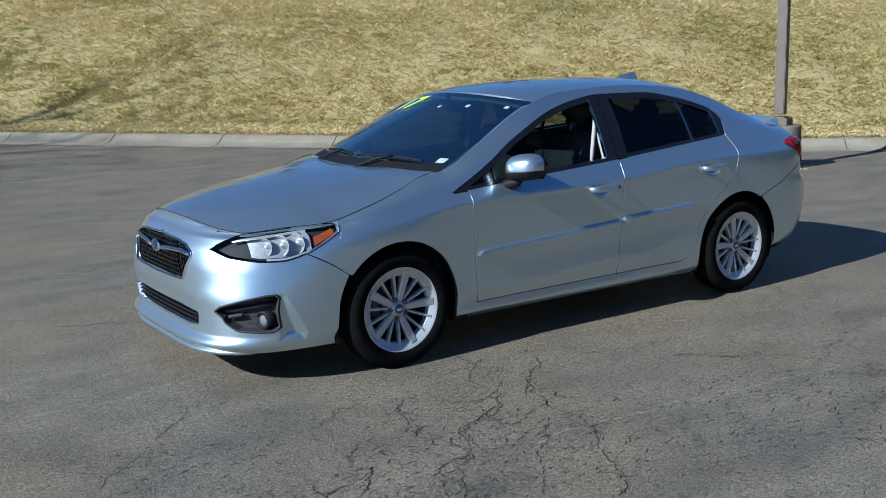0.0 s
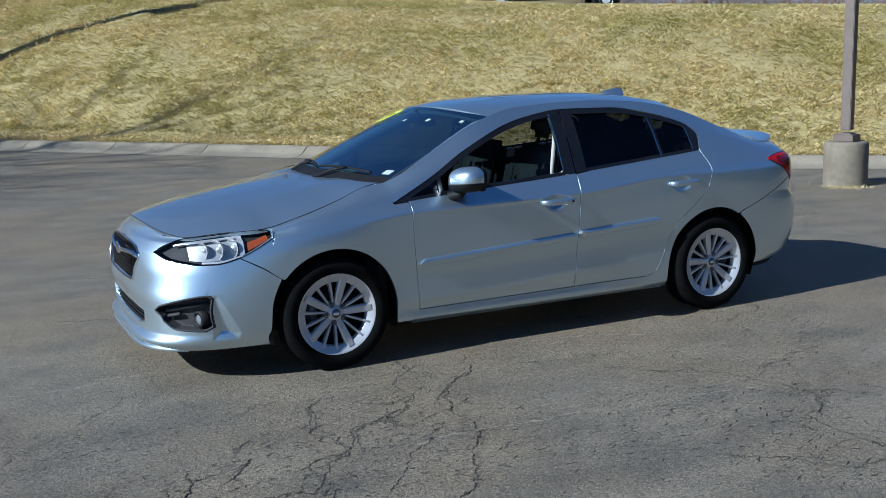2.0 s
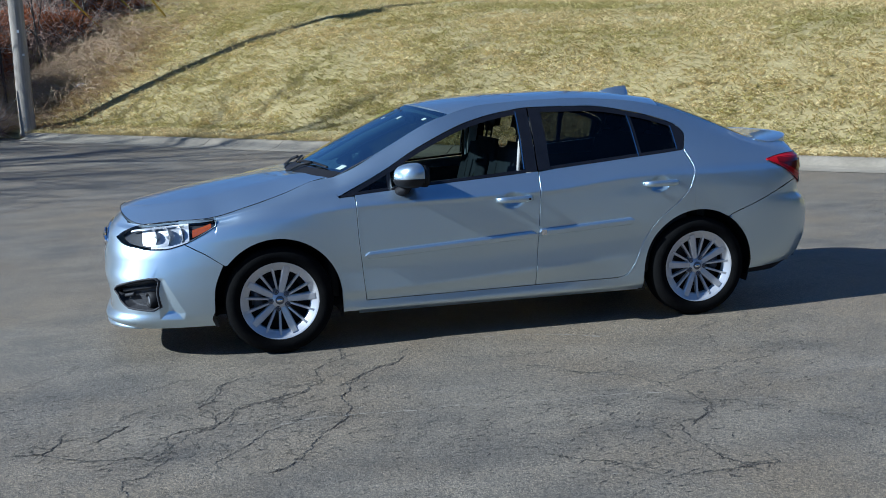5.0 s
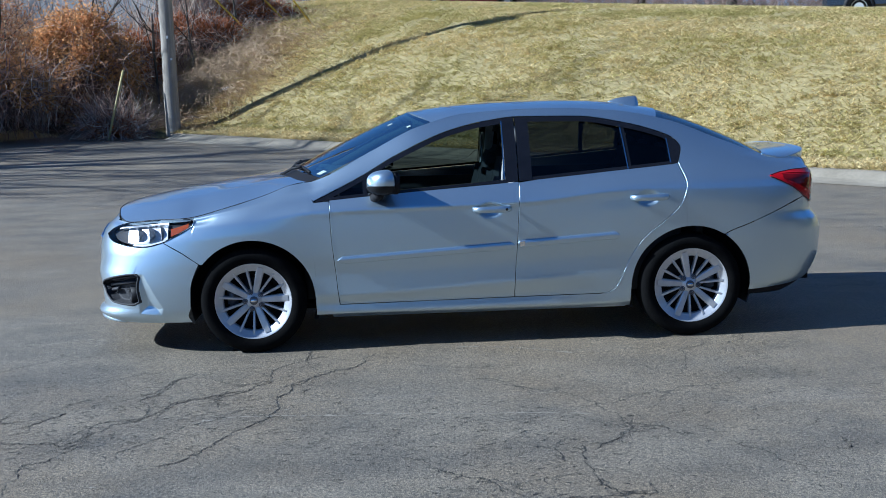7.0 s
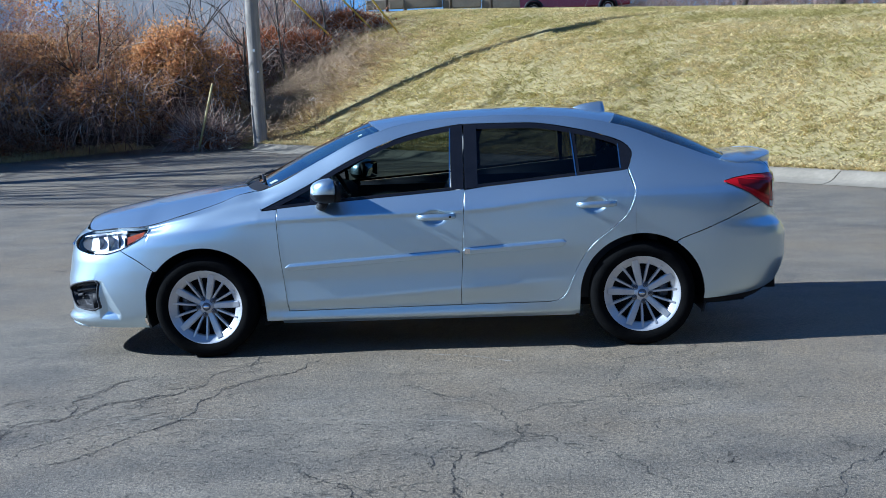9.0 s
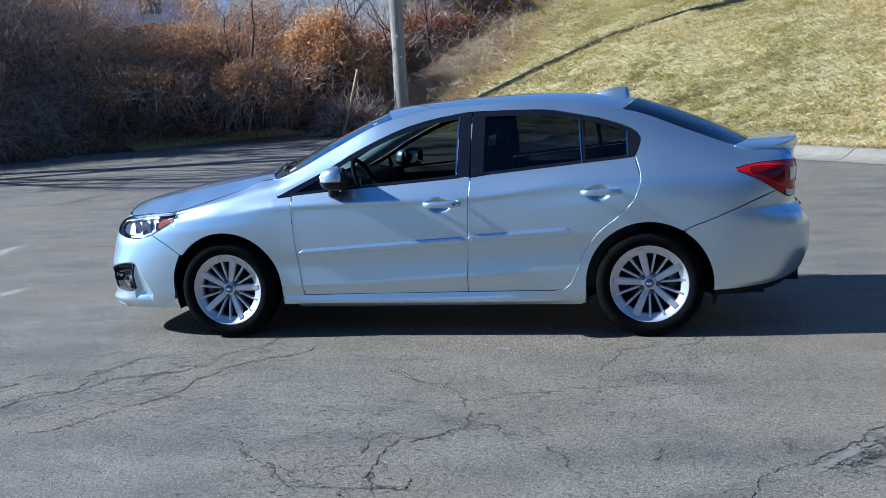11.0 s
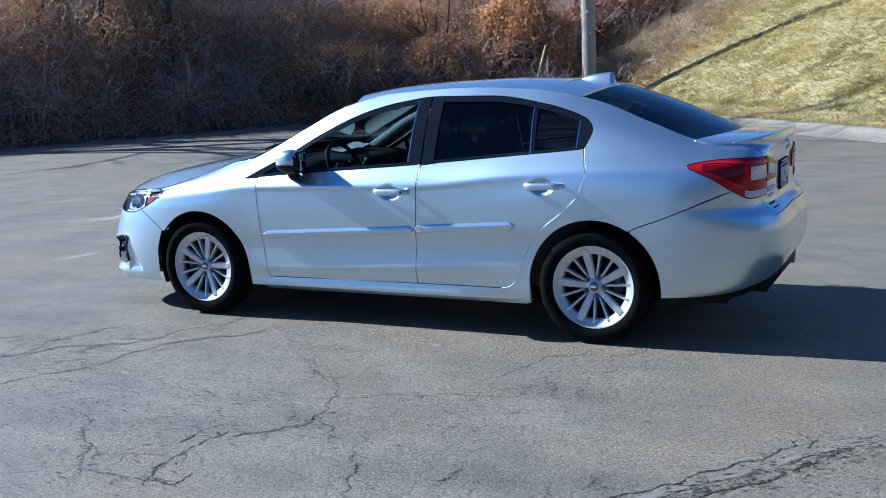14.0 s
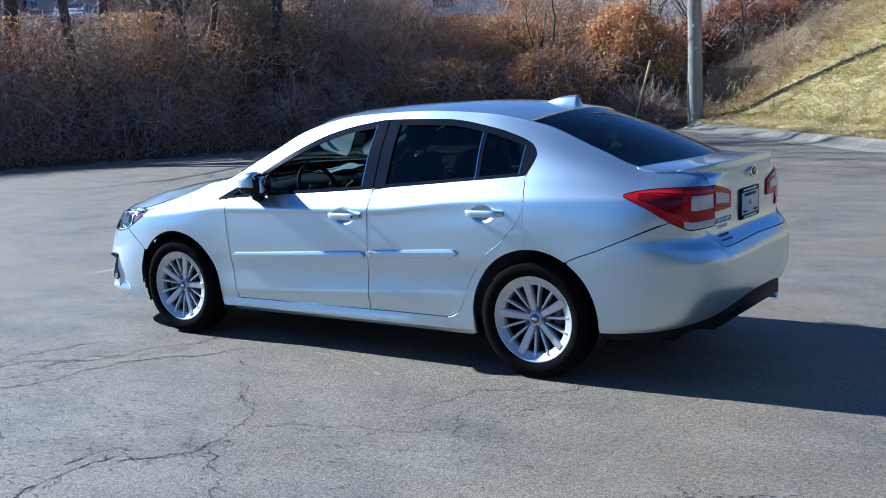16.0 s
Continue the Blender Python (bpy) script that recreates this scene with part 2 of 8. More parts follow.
# ---------------------------------------------------------------- mesh helpers
def mesh(name, verts, faces, material, parent=None, label="", smooth=True, kind="", category="", group=""):
    me = bpy.data.meshes.new(name)
    me.from_pydata([tuple(v) for v in verts], [], [tuple(f) for f in faces])
    me.validate(verbose=False)
    me.materials.append(M[material] if isinstance(material, str) else material)
    if smooth:
        me.polygons.foreach_set("use_smooth", [True] * len(me.polygons))
    me.update()
    ob = new(name, me)
    if parent:
        ob.parent = parent
    return tagged(ob, label, category, group, kind)


def bulk(name, verts, tris, material, parent=None, label="", kind="stuff", category="", smooth=False):
    """Large triangle meshes straight from arrays."""
    verts, tris = np.asarray(verts, np.float32), np.asarray(tris, np.int32)
    me = bpy.data.meshes.new(name)
    me.vertices.add(len(verts)); me.vertices.foreach_set("co", verts.ravel())
    me.loops.add(tris.size); me.loops.foreach_set("vertex_index", tris.ravel())
    k = tris.shape[1]
    me.polygons.add(len(tris))
    me.polygons.foreach_set("loop_start", np.arange(0, tris.size, k, dtype=np.int32))
    if smooth:
        me.polygons.foreach_set("use_smooth", [True] * len(tris))
    me.materials.append(M[material] if isinstance(material, str) else material)
    me.update(calc_edges=True)
    ob = new(name, me)
    if parent:
        ob.parent = parent
    return tagged(ob, label, category, "", kind)


def join(*pieces):
    """(verts, faces) pieces made one."""
    V, F = [], []
    for v, f in pieces:
        o = len(V)
        V += [tuple(p) for p in v]
        F += [tuple(i + o for i in q) for q in f]
    return V, F


def moved(piece, m):
    v, f = piece
    return [tuple(m @ Vector(p)) for p in v], f


def from_bm(bm):
    bm.verts.index_update()
    out = [tuple(v.co) for v in bm.verts], [[v.index for v in f.verts] for f in bm.faces]
    bm.free()
    return out


def box(cx, cy, cz, sx, sy, sz, bevel=0.0, seg=2):
    bm = bmesh.new()
    bmesh.ops.create_cube(bm, size=1)
    for v in bm.verts:
        v.co = (cx + v.co.x * sx, cy + v.co.y * sy, cz + v.co.z * sz)
    if bevel:
        bmesh.ops.bevel(bm, geom=bm.edges[:] + bm.verts[:], offset=bevel, segments=seg, affect="EDGES", clamp_overlap=True)
    return from_bm(bm)


def lathe(profile, seg=48, axis="y"):
    """A closed-round surface from (radius, along) pairs round the axis."""
    V, F, k = [], [], len(profile)
    for i in range(seg):
        a = 2 * math.pi * i / seg
        for r, h in profile:
            c, s = r * math.cos(a), r * math.sin(a)
            V.append((c, h, s) if axis == "y" else (c, s, h))
    for i in range(seg):
        for j in range(k - 1):
            a, b = i * k + j, (i + 1) % seg * k + j
            F.append((a, a + 1, b + 1, b) if axis == "y" else (a, b, b + 1, a + 1))
    return V, F


def tube(pts, r, seg=8, taper=None):
    """A round bar along points."""
    pts = [Vector(p) for p in pts]
    V, F = [], []
    for i, p in enumerate(pts):
        d = (pts[min(i + 1, len(pts) - 1)] - pts[max(i - 1, 0)]).normalized()
        s = d.orthogonal().normalized() if i == 0 else (s - d * s.dot(d)).normalized()
        u = d.cross(s)
        q = r if taper is None else r + (taper - r) * i / (len(pts) - 1)
        V += [tuple(p + (s * math.cos(2 * math.pi * j / seg) + u * math.sin(2 * math.pi * j / seg)) * q) for j in range(seg)]
    for i in range(len(pts) - 1):
        F += [(i * seg + j, i * seg + (j + 1) % seg, (i + 1) * seg + (j + 1) % seg, (i + 1) * seg + j) for j in range(seg)]
    F += [tuple(range(seg))[::-1], tuple(range((len(pts) - 1) * seg, len(pts) * seg))]
    return V, F


def spline(knots):
    """A monotone cubic through (x, value) knots, as a function of arrays."""
    x, y = np.array([k[0] for k in knots], float), np.array([k[1] for k in knots], float)
    h, d = np.diff(x), np.diff(y) / np.diff(x)
    m = np.zeros_like(x)
    m[0], m[-1] = d[0], d[-1]
    for i in range(1, len(x) - 1):
        m[i] = 0 if d[i - 1] * d[i] <= 0 else 3 * (h[i - 1] + h[i]) / ((2 * h[i] + h[i - 1]) / d[i - 1] + (h[i] + 2 * h[i - 1]) / d[i])

    def f(q):
        q = np.clip(np.asarray(q, float), x[0], x[-1])
        i = np.clip(np.searchsorted(x, q) - 1, 0, len(x) - 2)
        t = (q - x[i]) / h[i]
        return ((1 + 2 * t) * (1 - t) ** 2 * y[i] + t * (1 - t) ** 2 * h[i] * m[i] + t * t * (3 - 2 * t) * y[i + 1] + t * t * (t - 1) * h[i] * m[i + 1])
    return f


# ---------------------------------------------------------------- the lie of the land
KERB_P, KERB_D, KERB_N = np.array((0.0, 14.0)), np.array((0.697, -0.717)), np.array((0.717, 0.697))   # a point of the kerb, its run and the way uphill
BANK_P, BANK_D, BANK_N = np.array((-9.0, 22.5)), np.array((-0.61, -0.79)), np.array((-0.79, 0.61))    # the foot of the thicket's bank
slope = spline([(0, 0), (0.9, 0.05), (1.85, 0.20), (3.2, 0.42), (4.7, 0.637), (7.7, 0.9), (10.7, 1.0), (30, 1.0)])
brush_rise = spline([(0, 0), (1.5, 0.35), (4, 1.5), (8, 2.8), (14, 3.6), (30, 4.9), (60, 5.2)])


def lot_height(x, y):
    return 0.025 * np.clip(np.asarray(y, float) - 6, 0, 40)


def land(x, y):
    """Height of the ground, and how far the place lies beyond the kerb and beyond the thicket's foot."""
    x, y = np.asarray(x, float), np.asarray(y, float)
    k = (x - KERB_P[0]) * KERB_N[0] + (y - KERB_P[1]) * KERB_N[1]
    s = (x - KERB_P[0]) * KERB_D[0] + (y - KERB_P[1]) * KERB_D[1]
    b = (x - BANK_P[0]) * BANK_N[0] + (y - BANK_P[1]) * BANK_N[1]
    base = np.minimum(lot_height(x, y), 0.42)
    ridge = 3.52 - 0.08 * np.clip(s, -20, 22) + 0.035 * np.clip(s - 6, 0, 16)
    k = np.where(s > 19.5, np.minimum(k, 20.5 - s), k)           # the lawn ends where the kerb turns away
    hill = base + np.where(k > 0.3, 0.135 + (ridge - base - 0.135) * slope(k - 0.3), 0)
    return np.maximum(hill, base + np.where(b > 0.2, brush_rise(b - 0.2), 0)), k, b


def ground_sheet():
    """One sheet out to the horizon, finer near the car."""
    g = np.concatenate([-np.geomspace(900, 45, 16), np.arange(-42, 46, 0.4), np.geomspace(48, 900, 16)])
    X, Y = np.meshgrid(g, g, indexing="ij")
    Z, K, B = land(X, Y)
    Z = np.where((K > 0.12) & (B < 0.2), Z - np.clip((K - 0.12) * 0.5, 0, 0.35), Z)
    Z = np.where(np.maximum(abs(X), abs(Y)) > 60, np.minimum(Z, 4.5), Z)
    n = len(g)
    V = np.stack([X, Y, Z], -1).reshape(-1, 3)
    i = np.arange(n * n).reshape(n, n)
    Q = np.stack([i[:-1, :-1], i[1:, :-1], i[1:, 1:], i[:-1, 1:]], -1).reshape(-1, 4)
    C = V[Q].mean(1)
    k, b = land(C[:, 0], C[:, 1])[1:]
    s = (C[:, 0] - KERB_P[0]) * KERB_D[0] + (C[:, 1] - KERB_P[1]) * KERB_D[1]
    green = np.where(b > 0.2, 2, np.where(k > 0.3, 1, 0))
    bulk("ground", V, Q, "asphalt", None, "worn grey-brown asphalt of a car park, cracked", "structure", "ground", True)
    ob = bpy.data.objects["ground"]
    ob.data.materials.append(M["grass_soil"])
    ob.data.materials.append(M["litter"])
    ob.data.polygons.foreach_set("material_index", green.astype(np.int32))


ground_sheet()


def lawn_sheet():
    S, K = np.meshgrid(np.arange(-16, 20.3, 0.25), np.concatenate([np.arange(0.28, 1.2, 0.08), np.arange(1.2, 16, 0.25), np.geomspace(16, 90, 12)]), indexing="ij")
    X, Y = KERB_P[0] + S * KERB_D[0] + K * KERB_N[0], KERB_P[1] + S * KERB_D[1] + K * KERB_N[1]
    Z = land(X, Y)[0]
    a, b = S.shape
    Z += np.array([noise.noise((x * 0.8, y * 0.8, 0)) * 0.05 + noise.noise((x * 3, y * 3, 5)) * 0.02 for x, y in zip(X.ravel(), Y.ravel())]).reshape(a, b) * np.clip((K - 0.3) / 0.6, 0, 1)
    i = np.arange(a * b).reshape(a, b)
    Q = np.stack([i[:-1, :-1], i[1:, :-1], i[1:, 1:], i[:-1, 1:]], -1).reshape(-1, 4)
    bulk("lawn", np.stack([X, Y, Z], -1).reshape(-1, 3), Q, "grass_soil", None, "sloping winter lawn above the kerb", "structure", "lawn", True)


lawn_sheet()


def along(s, off):
    """A place s metres along the kerb and off metres uphill of it."""
    p = KERB_P + s * KERB_D + off * KERB_N
    return p[0], p[1]


def kerb():
    prof = [(-0.44, 0.006), (-0.22, 0.020), (-0.10, 0.05), (-0.02, 0.09), (0.05, 0.125), (0.11, 0.145), (0.26, 0.152), (0.28, 0.02)]
    for i in range(14):
        V, F, k = [], [], len(prof)
        for s in np.linspace(-8.2 + i * 2.0 + 0.008, -8.2 + (i + 1) * 2.0 - 0.008, 4):
            for off, h in prof:
                x, y = along(s, off + 0.05)
                V.append((x, y, float(lot_height(x, y)) + h))
        for a in range(3):
            F += [(a * k + j, a * k + j + 1, (a + 1) * k + j + 1, (a + 1) * k + j) for j in range(k - 1)]
        F += [tuple(range(k))[::-1], tuple(range(3 * k, 4 * k))]
        mesh("kerb_stone", V, F, "kerb", KERB, smooth=False)


KERB = tagged(new("kerb"), "sun-bleached concrete kerb along the lawn", "kerb", "", "structure")
kerb()


# ---------------------------------------------------------------- the car: one smooth side surface, cut into panels
# level curves of the side from the sill up: knots of (x, half width, height)
LEVELS = [
    [(-1.9, 0.80, 0.19), (-1.335, 0.81, 0.19), (-0.9, 0.805, 0.195), (0.3, 0.805, 0.19), (1.3, 0.815, 0.20), (1.9, 0.80, 0.25)],
    [(-1.9, 0.835, 0.235), (-1.335, 0.84, 0.235), (-0.9, 0.840, 0.228), (0.3, 0.840, 0.230), (1.3, 0.845, 0.25), (1.9, 0.835, 0.29)],
    [(-1.9, 0.852, 0.28), (-1.335, 0.856, 0.28), (-0.9, 0.836, 0.283), (0.3, 0.834, 0.287), (1.3, 0.857, 0.30), (1.9, 0.852, 0.33)],
    [(-1.9, 0.864, 0.40), (-1.335, 0.868, 0.40), (-0.9, 0.854, 0.338), (0.3, 0.855, 0.388), (0.95, 0.857, 0.425), (1.3, 0.862, 0.435), (1.9, 0.862, 0.44)],
    [(-1.9, 0.865, 0.42), (-1.335, 0.870, 0.42), (-0.9, 0.8535, 0.352), (0.3, 0.8535, 0.402), (0.95, 0.8565, 0.440), (1.3, 0.863, 0.450), (1.9, 0.863, 0.46)],
    [(-1.9, 0.867, 0.48), (-1.335, 0.874, 0.49), (-0.9, 0.8535, 0.45), (0.3, 0.8495, 0.49), (0.95, 0.856, 0.52), (1.3, 0.866, 0.53), (1.9, 0.865, 0.53)],
    [(-1.9, 0.870, 0.56), (-1.335, 0.880, 0.58), (-0.9, 0.866, 0.58), (0.3, 0.862, 0.61), (1.3, 0.874, 0.65), (1.9, 0.866, 0.62)],
    [(-1.9, 0.864, 0.67), (-1.335, 0.884, 0.71), (-0.9, 0.8705, 0.725), (0.3, 0.865, 0.75), (1.3, 0.877, 0.80), (1.9, 0.857, 0.79)],
    [(-1.9, 0.851, 0.735), (-1.335, 0.878, 0.77), (-0.9, 0.8695, 0.818), (0.3, 0.865, 0.838), (0.9, 0.868, 0.885), (1.3, 0.872, 0.905), (1.9, 0.840, 0.915)],
    [(-1.9, 0.845, 0.755), (-1.335, 0.872, 0.795), (-0.9, 0.872, 0.842), (0.3, 0.869, 0.866), (0.9, 0.868, 0.918), (1.3, 0.867, 0.930), (1.9, 0.832, 0.94)],
    [(-1.9, 0.841, 0.763), (-1.335, 0.869, 0.803), (-0.9, 0.8685, 0.850), (0.3, 0.865, 0.876), (0.9, 0.863, 0.930), (1.3, 0.862, 0.944), (1.9, 0.829, 0.950)],
    [(-1.9, 0.80, 0.79), (-1.335, 0.842, 0.855), (-0.9, 0.822, 0.912), (0.3, 0.806, 0.985), (1.3, 0.775, 1.06), (1.9, 0.775, 1.01)],
]
TOP_KNOTS = [(-2.1, 0.74, 0.81), (-1.9, 0.755, 0.812), (-1.68, 0.79, 0.83), (-1.45, 0.775, 0.885), (-1.25, 0.745, 0.943), (-1.08, 0.715, 1.0), (-0.98, 0.722, 1.01), (-0.9, 0.724, 1.035), (-0.6, 0.672, 1.185), (-0.3, 0.628, 1.325),
             (0.0, 0.585, 1.394), (0.5, 0.57, 1.413), (0.9, 0.56, 1.39), (1.25, 0.56, 1.325), (1.6, 0.60, 1.19), (1.9, 0.645, 1.085), (2.1, 0.65, 1.062), (2.3, 0.65, 1.05)]
top_y, top_z = spline([(a, b) for a, b, c in TOP_KNOTS]), spline([(a, c) for a, b, c in TOP_KNOTS])
nose_x = spline([(0.15, -2.25), (0.20, -2.325), (0.24, -2.36), (0.29, -2.325), (0.45, -2.335), (0.60, -2.345), (0.70, -2.33), (0.76, -2.29), (0.80, -2.25), (0.83, -2.235), (1.4, -2.2)])
nose_n = spline([(0.15, 4.4), (0.4, 4.2), (0.6, 3.4), (0.75, 3.0), (0.9, 3.0), (1.4, 3.0)])
tail_x = spline([(0.2, 2.08), (0.26, 2.16), (0.36, 2.245), (0.5, 2.29), (0.62, 2.29), (0.69, 2.262), (0.76, 2.20), (0.82, 2.196), (0.95, 2.198), (1.01, 2.203), (1.06, 2.226), (1.08, 2.233), (1.4, 2.233)])
tail_n = spline([(0.2, 4.2), (0.6, 4.5), (0.80, 5.2), (0.95, 5.6), (1.06, 4.1), (1.4, 3.8)])
XF, XR = -1.30, 1.35                                     # where the ends begin to round


def side_table():
    gx, gz = np.linspace(-2.3, 2.3, 461), np.linspace(0.15, 1.46, 263)
    lev = [(spline([(a, b) for a, b, c in L])(gx), spline([(a, c) for a, b, c in L])(gx)) for L in LEVELS]
    ty, tz = top_y(gx), top_z(gx)
    roof = tz
    for k in range(len(lev) - 1, -1, -1):
        roof = np.minimum(lev[k][1], roof - (0.03 if k == len(lev) - 1 else 0.008))
        lev[k] = (lev[k][0], roof)
    y6, z6 = lev[-1]
    lev.append(((y6 + ty) / 2 + 0.018, (z6 + tz) / 2))
    lev.append((ty, tz))
    out = np.zeros((len(gx), len(gz)))
    for i in range(len(gx)):
        kn = [(l[1][i], l[0][i]) for l in lev]
        out[i] = spline(kn)(gz)
    return gx, gz, out


GX, GZ, GY = side_table()


def mid_width(x, z):
    x, z = np.clip(x, GX[0], GX[-1] - 1e-6), np.clip(z, GZ[0], GZ[-1] - 1e-6)
    i, j = ((x - GX[0]) / (GX[1] - GX[0])), ((z - GZ[0]) / (GZ[1] - GZ[0]))
    a, b = i.astype(int), j.astype(int)
    u, v = i - a, j - b
    return (GY[a, b] * (1 - u) + GY[a + 1, b] * u) * (1 - v) + (GY[a, b + 1] * (1 - u) + GY[a + 1, b + 1] * u) * v


def end_round(x, z):
    f = np.clip((XF - x) / (XF - nose_x(z)), 0, 1)
    r = np.clip((x - XR) / (tail_x(z) - XR), 0, 1)
    nf, nr = nose_n(z), tail_n(z)
    return (1 - f ** nf) ** (1 / nf) * (1 - r ** nr) ** (1 / nr)


def half(x, z):
    """Half width of the body at x and height z."""
    x, z = np.broadcast_arrays(np.asarray(x, float), np.asarray(z, float))
    return mid_width(x, z) * end_round(x, z)


def front_at(phi, z):
    """Place on the rounded front: phi 0 at the flank, 90 degrees at the middle."""
    n = nose_n(z)
    x = XF - (XF - nose_x(z)) * np.sin(phi) ** (2 / n)
    return x, mid_width(x, z) * np.cos(phi) ** (2 / n)


def rear_at(phi, z):
    n = tail_n(z)
    x = XR + (tail_x(z) - XR) * np.sin(phi) ** (2 / n)
    return x, mid_width(x, z) * np.cos(phi) ** (2 / n)


def grid_faces(nu, nv, flip):
    F = []
    for i in range(nu - 1):
        for j in range(nv - 1):
            q = (i * nv + j, (i + 1) * nv + j, (i + 1) * nv + j + 1, i * nv + j + 1)
            F.append(q[::-1] if flip else q)
    return F


def shell(P, flip, depth=(0, 0.022, 0)):
    """A grid of points (nu, nv, 3) as a skin with its edges turned in by depth."""
    nu, nv = P.shape[:2]
    V = [tuple(p) for p in P.reshape(-1, 3)]
    F = grid_faces(nu, nv, flip)
    ring = [(i, 0) for i in range(nu)] + [(nu - 1, j) for j in range(1, nv)] + [(i, nv - 1) for i in range(nu - 2, -1, -1)] + [(0, j) for j in range(nv - 2, 0, -1)]
    o = len(V)
    for i, j in ring:
        p = P[i, j]
        V += [tuple(p), (p[0] + depth[0], p[1] + depth[1], p[2] + depth[2])]
    m = len(ring)
    for a in range(m):
        b = (a + 1) % m
        q = (o + 2 * a, o + 2 * a + 1, o + 2 * b + 1, o + 2 * b)
        F.append(q if not flip else q[::-1])
    return V, F


def columns(xs, lo, hi, sg, rows=36, out=0.0):
    """A flank panel from columns at xs between heights lo and hi. sg -1: the left flank."""
    t = np.linspace(0, 1, rows)
    xs = np.asarray(xs, float)
    X = np.repeat(xs[:, None], rows, 1)
    Z = np.asarray(lo)[:, None] * (1 - t) + np.asarray(hi)[:, None] * t
    P = np.stack([X, sg * (half(X, Z) + out), Z], -1)
    return shell(P, sg > 0, (0, -sg * 0.022, 0))


def rows_panel(zs, left, right, sg, cols=50, out=0.0, inset=None):
    """A flank panel from rows at heights zs between x left and right."""
    s = np.linspace(0, 1, cols)
    Z = np.repeat(np.asarray(zs, float)[None, :], cols, 0)
    X = np.asarray(left)[None, :] * (1 - s[:, None]) + np.asarray(right)[None, :] * s[:, None]
    P = np.stack([X, sg * (half(X, Z) + out), Z], -1)
    return shell(P, sg > 0, (0, -sg * 0.022, 0))


ARCH_R, AXLE, HUB_Z = 0.371, 1.335, 0.318
GAP = 0.0025
belt = spline([(-0.97, 0.895), (-0.86, 0.905), (-0.6, 0.925), (0.27, 0.982), (0.9, 1.032), (1.27, 1.062), (1.31, 1.066)])
frame_top = spline([(-0.97, 0.897), (-0.66, 1.045), (-0.45, 1.16), (-0.10, 1.302), (0.1, 1.345), (0.30, 1.367), (0.673, 1.361), (0.99, 1.31), (1.16, 1.262), (1.235, 1.232), (1.285, 1.195), (1.303, 1.165)])
seam_front = spline([(0.24, -0.815), (0.30, -0.822), (0.45, -0.835), (0.7, -0.855), (0.91, -0.862)])      # x of the seams by height
seam_mid = spline([(0.24, 0.243), (0.30, 0.244), (0.6, 0.262), (0.98, 0.283)])
seam_rear = spline([(0.70, 0.2835), (0.76, 0.2845), (0.815, 0.290), (0.862, 0.315), (0.892, 0.36), (0.918, 0.42), (0.954, 0.50), (1.04, 0.625), (1.18, 0.74), (1.265, 0.83), (1.303, 0.93)])   # height by x
sill_top = lambda x: 0.268 + 0.006 * np.asarray(x)


def arch(x, c):
    return HUB_Z + np.sqrt(np.maximum(ARCH_R ** 2 - (np.asarray(x) - c) ** 2, 0))


car = tagged(new("car"), "silver metallic four-door saloon parked on asphalt", "car")


def piece(name, vf, material, parent=None, label="", smooth=True):
    return mesh(name, vf[0], vf[1], material, parent or car, label, smooth)


def arch_columns(c, a, b, n=60):
    """x samples that are dense at the arch's upright ends."""
    th = np.linspace(math.pi, 0, n)
    xs = c + ARCH_R * np.cos(th)
    return xs[(xs > a) & (xs < b)]


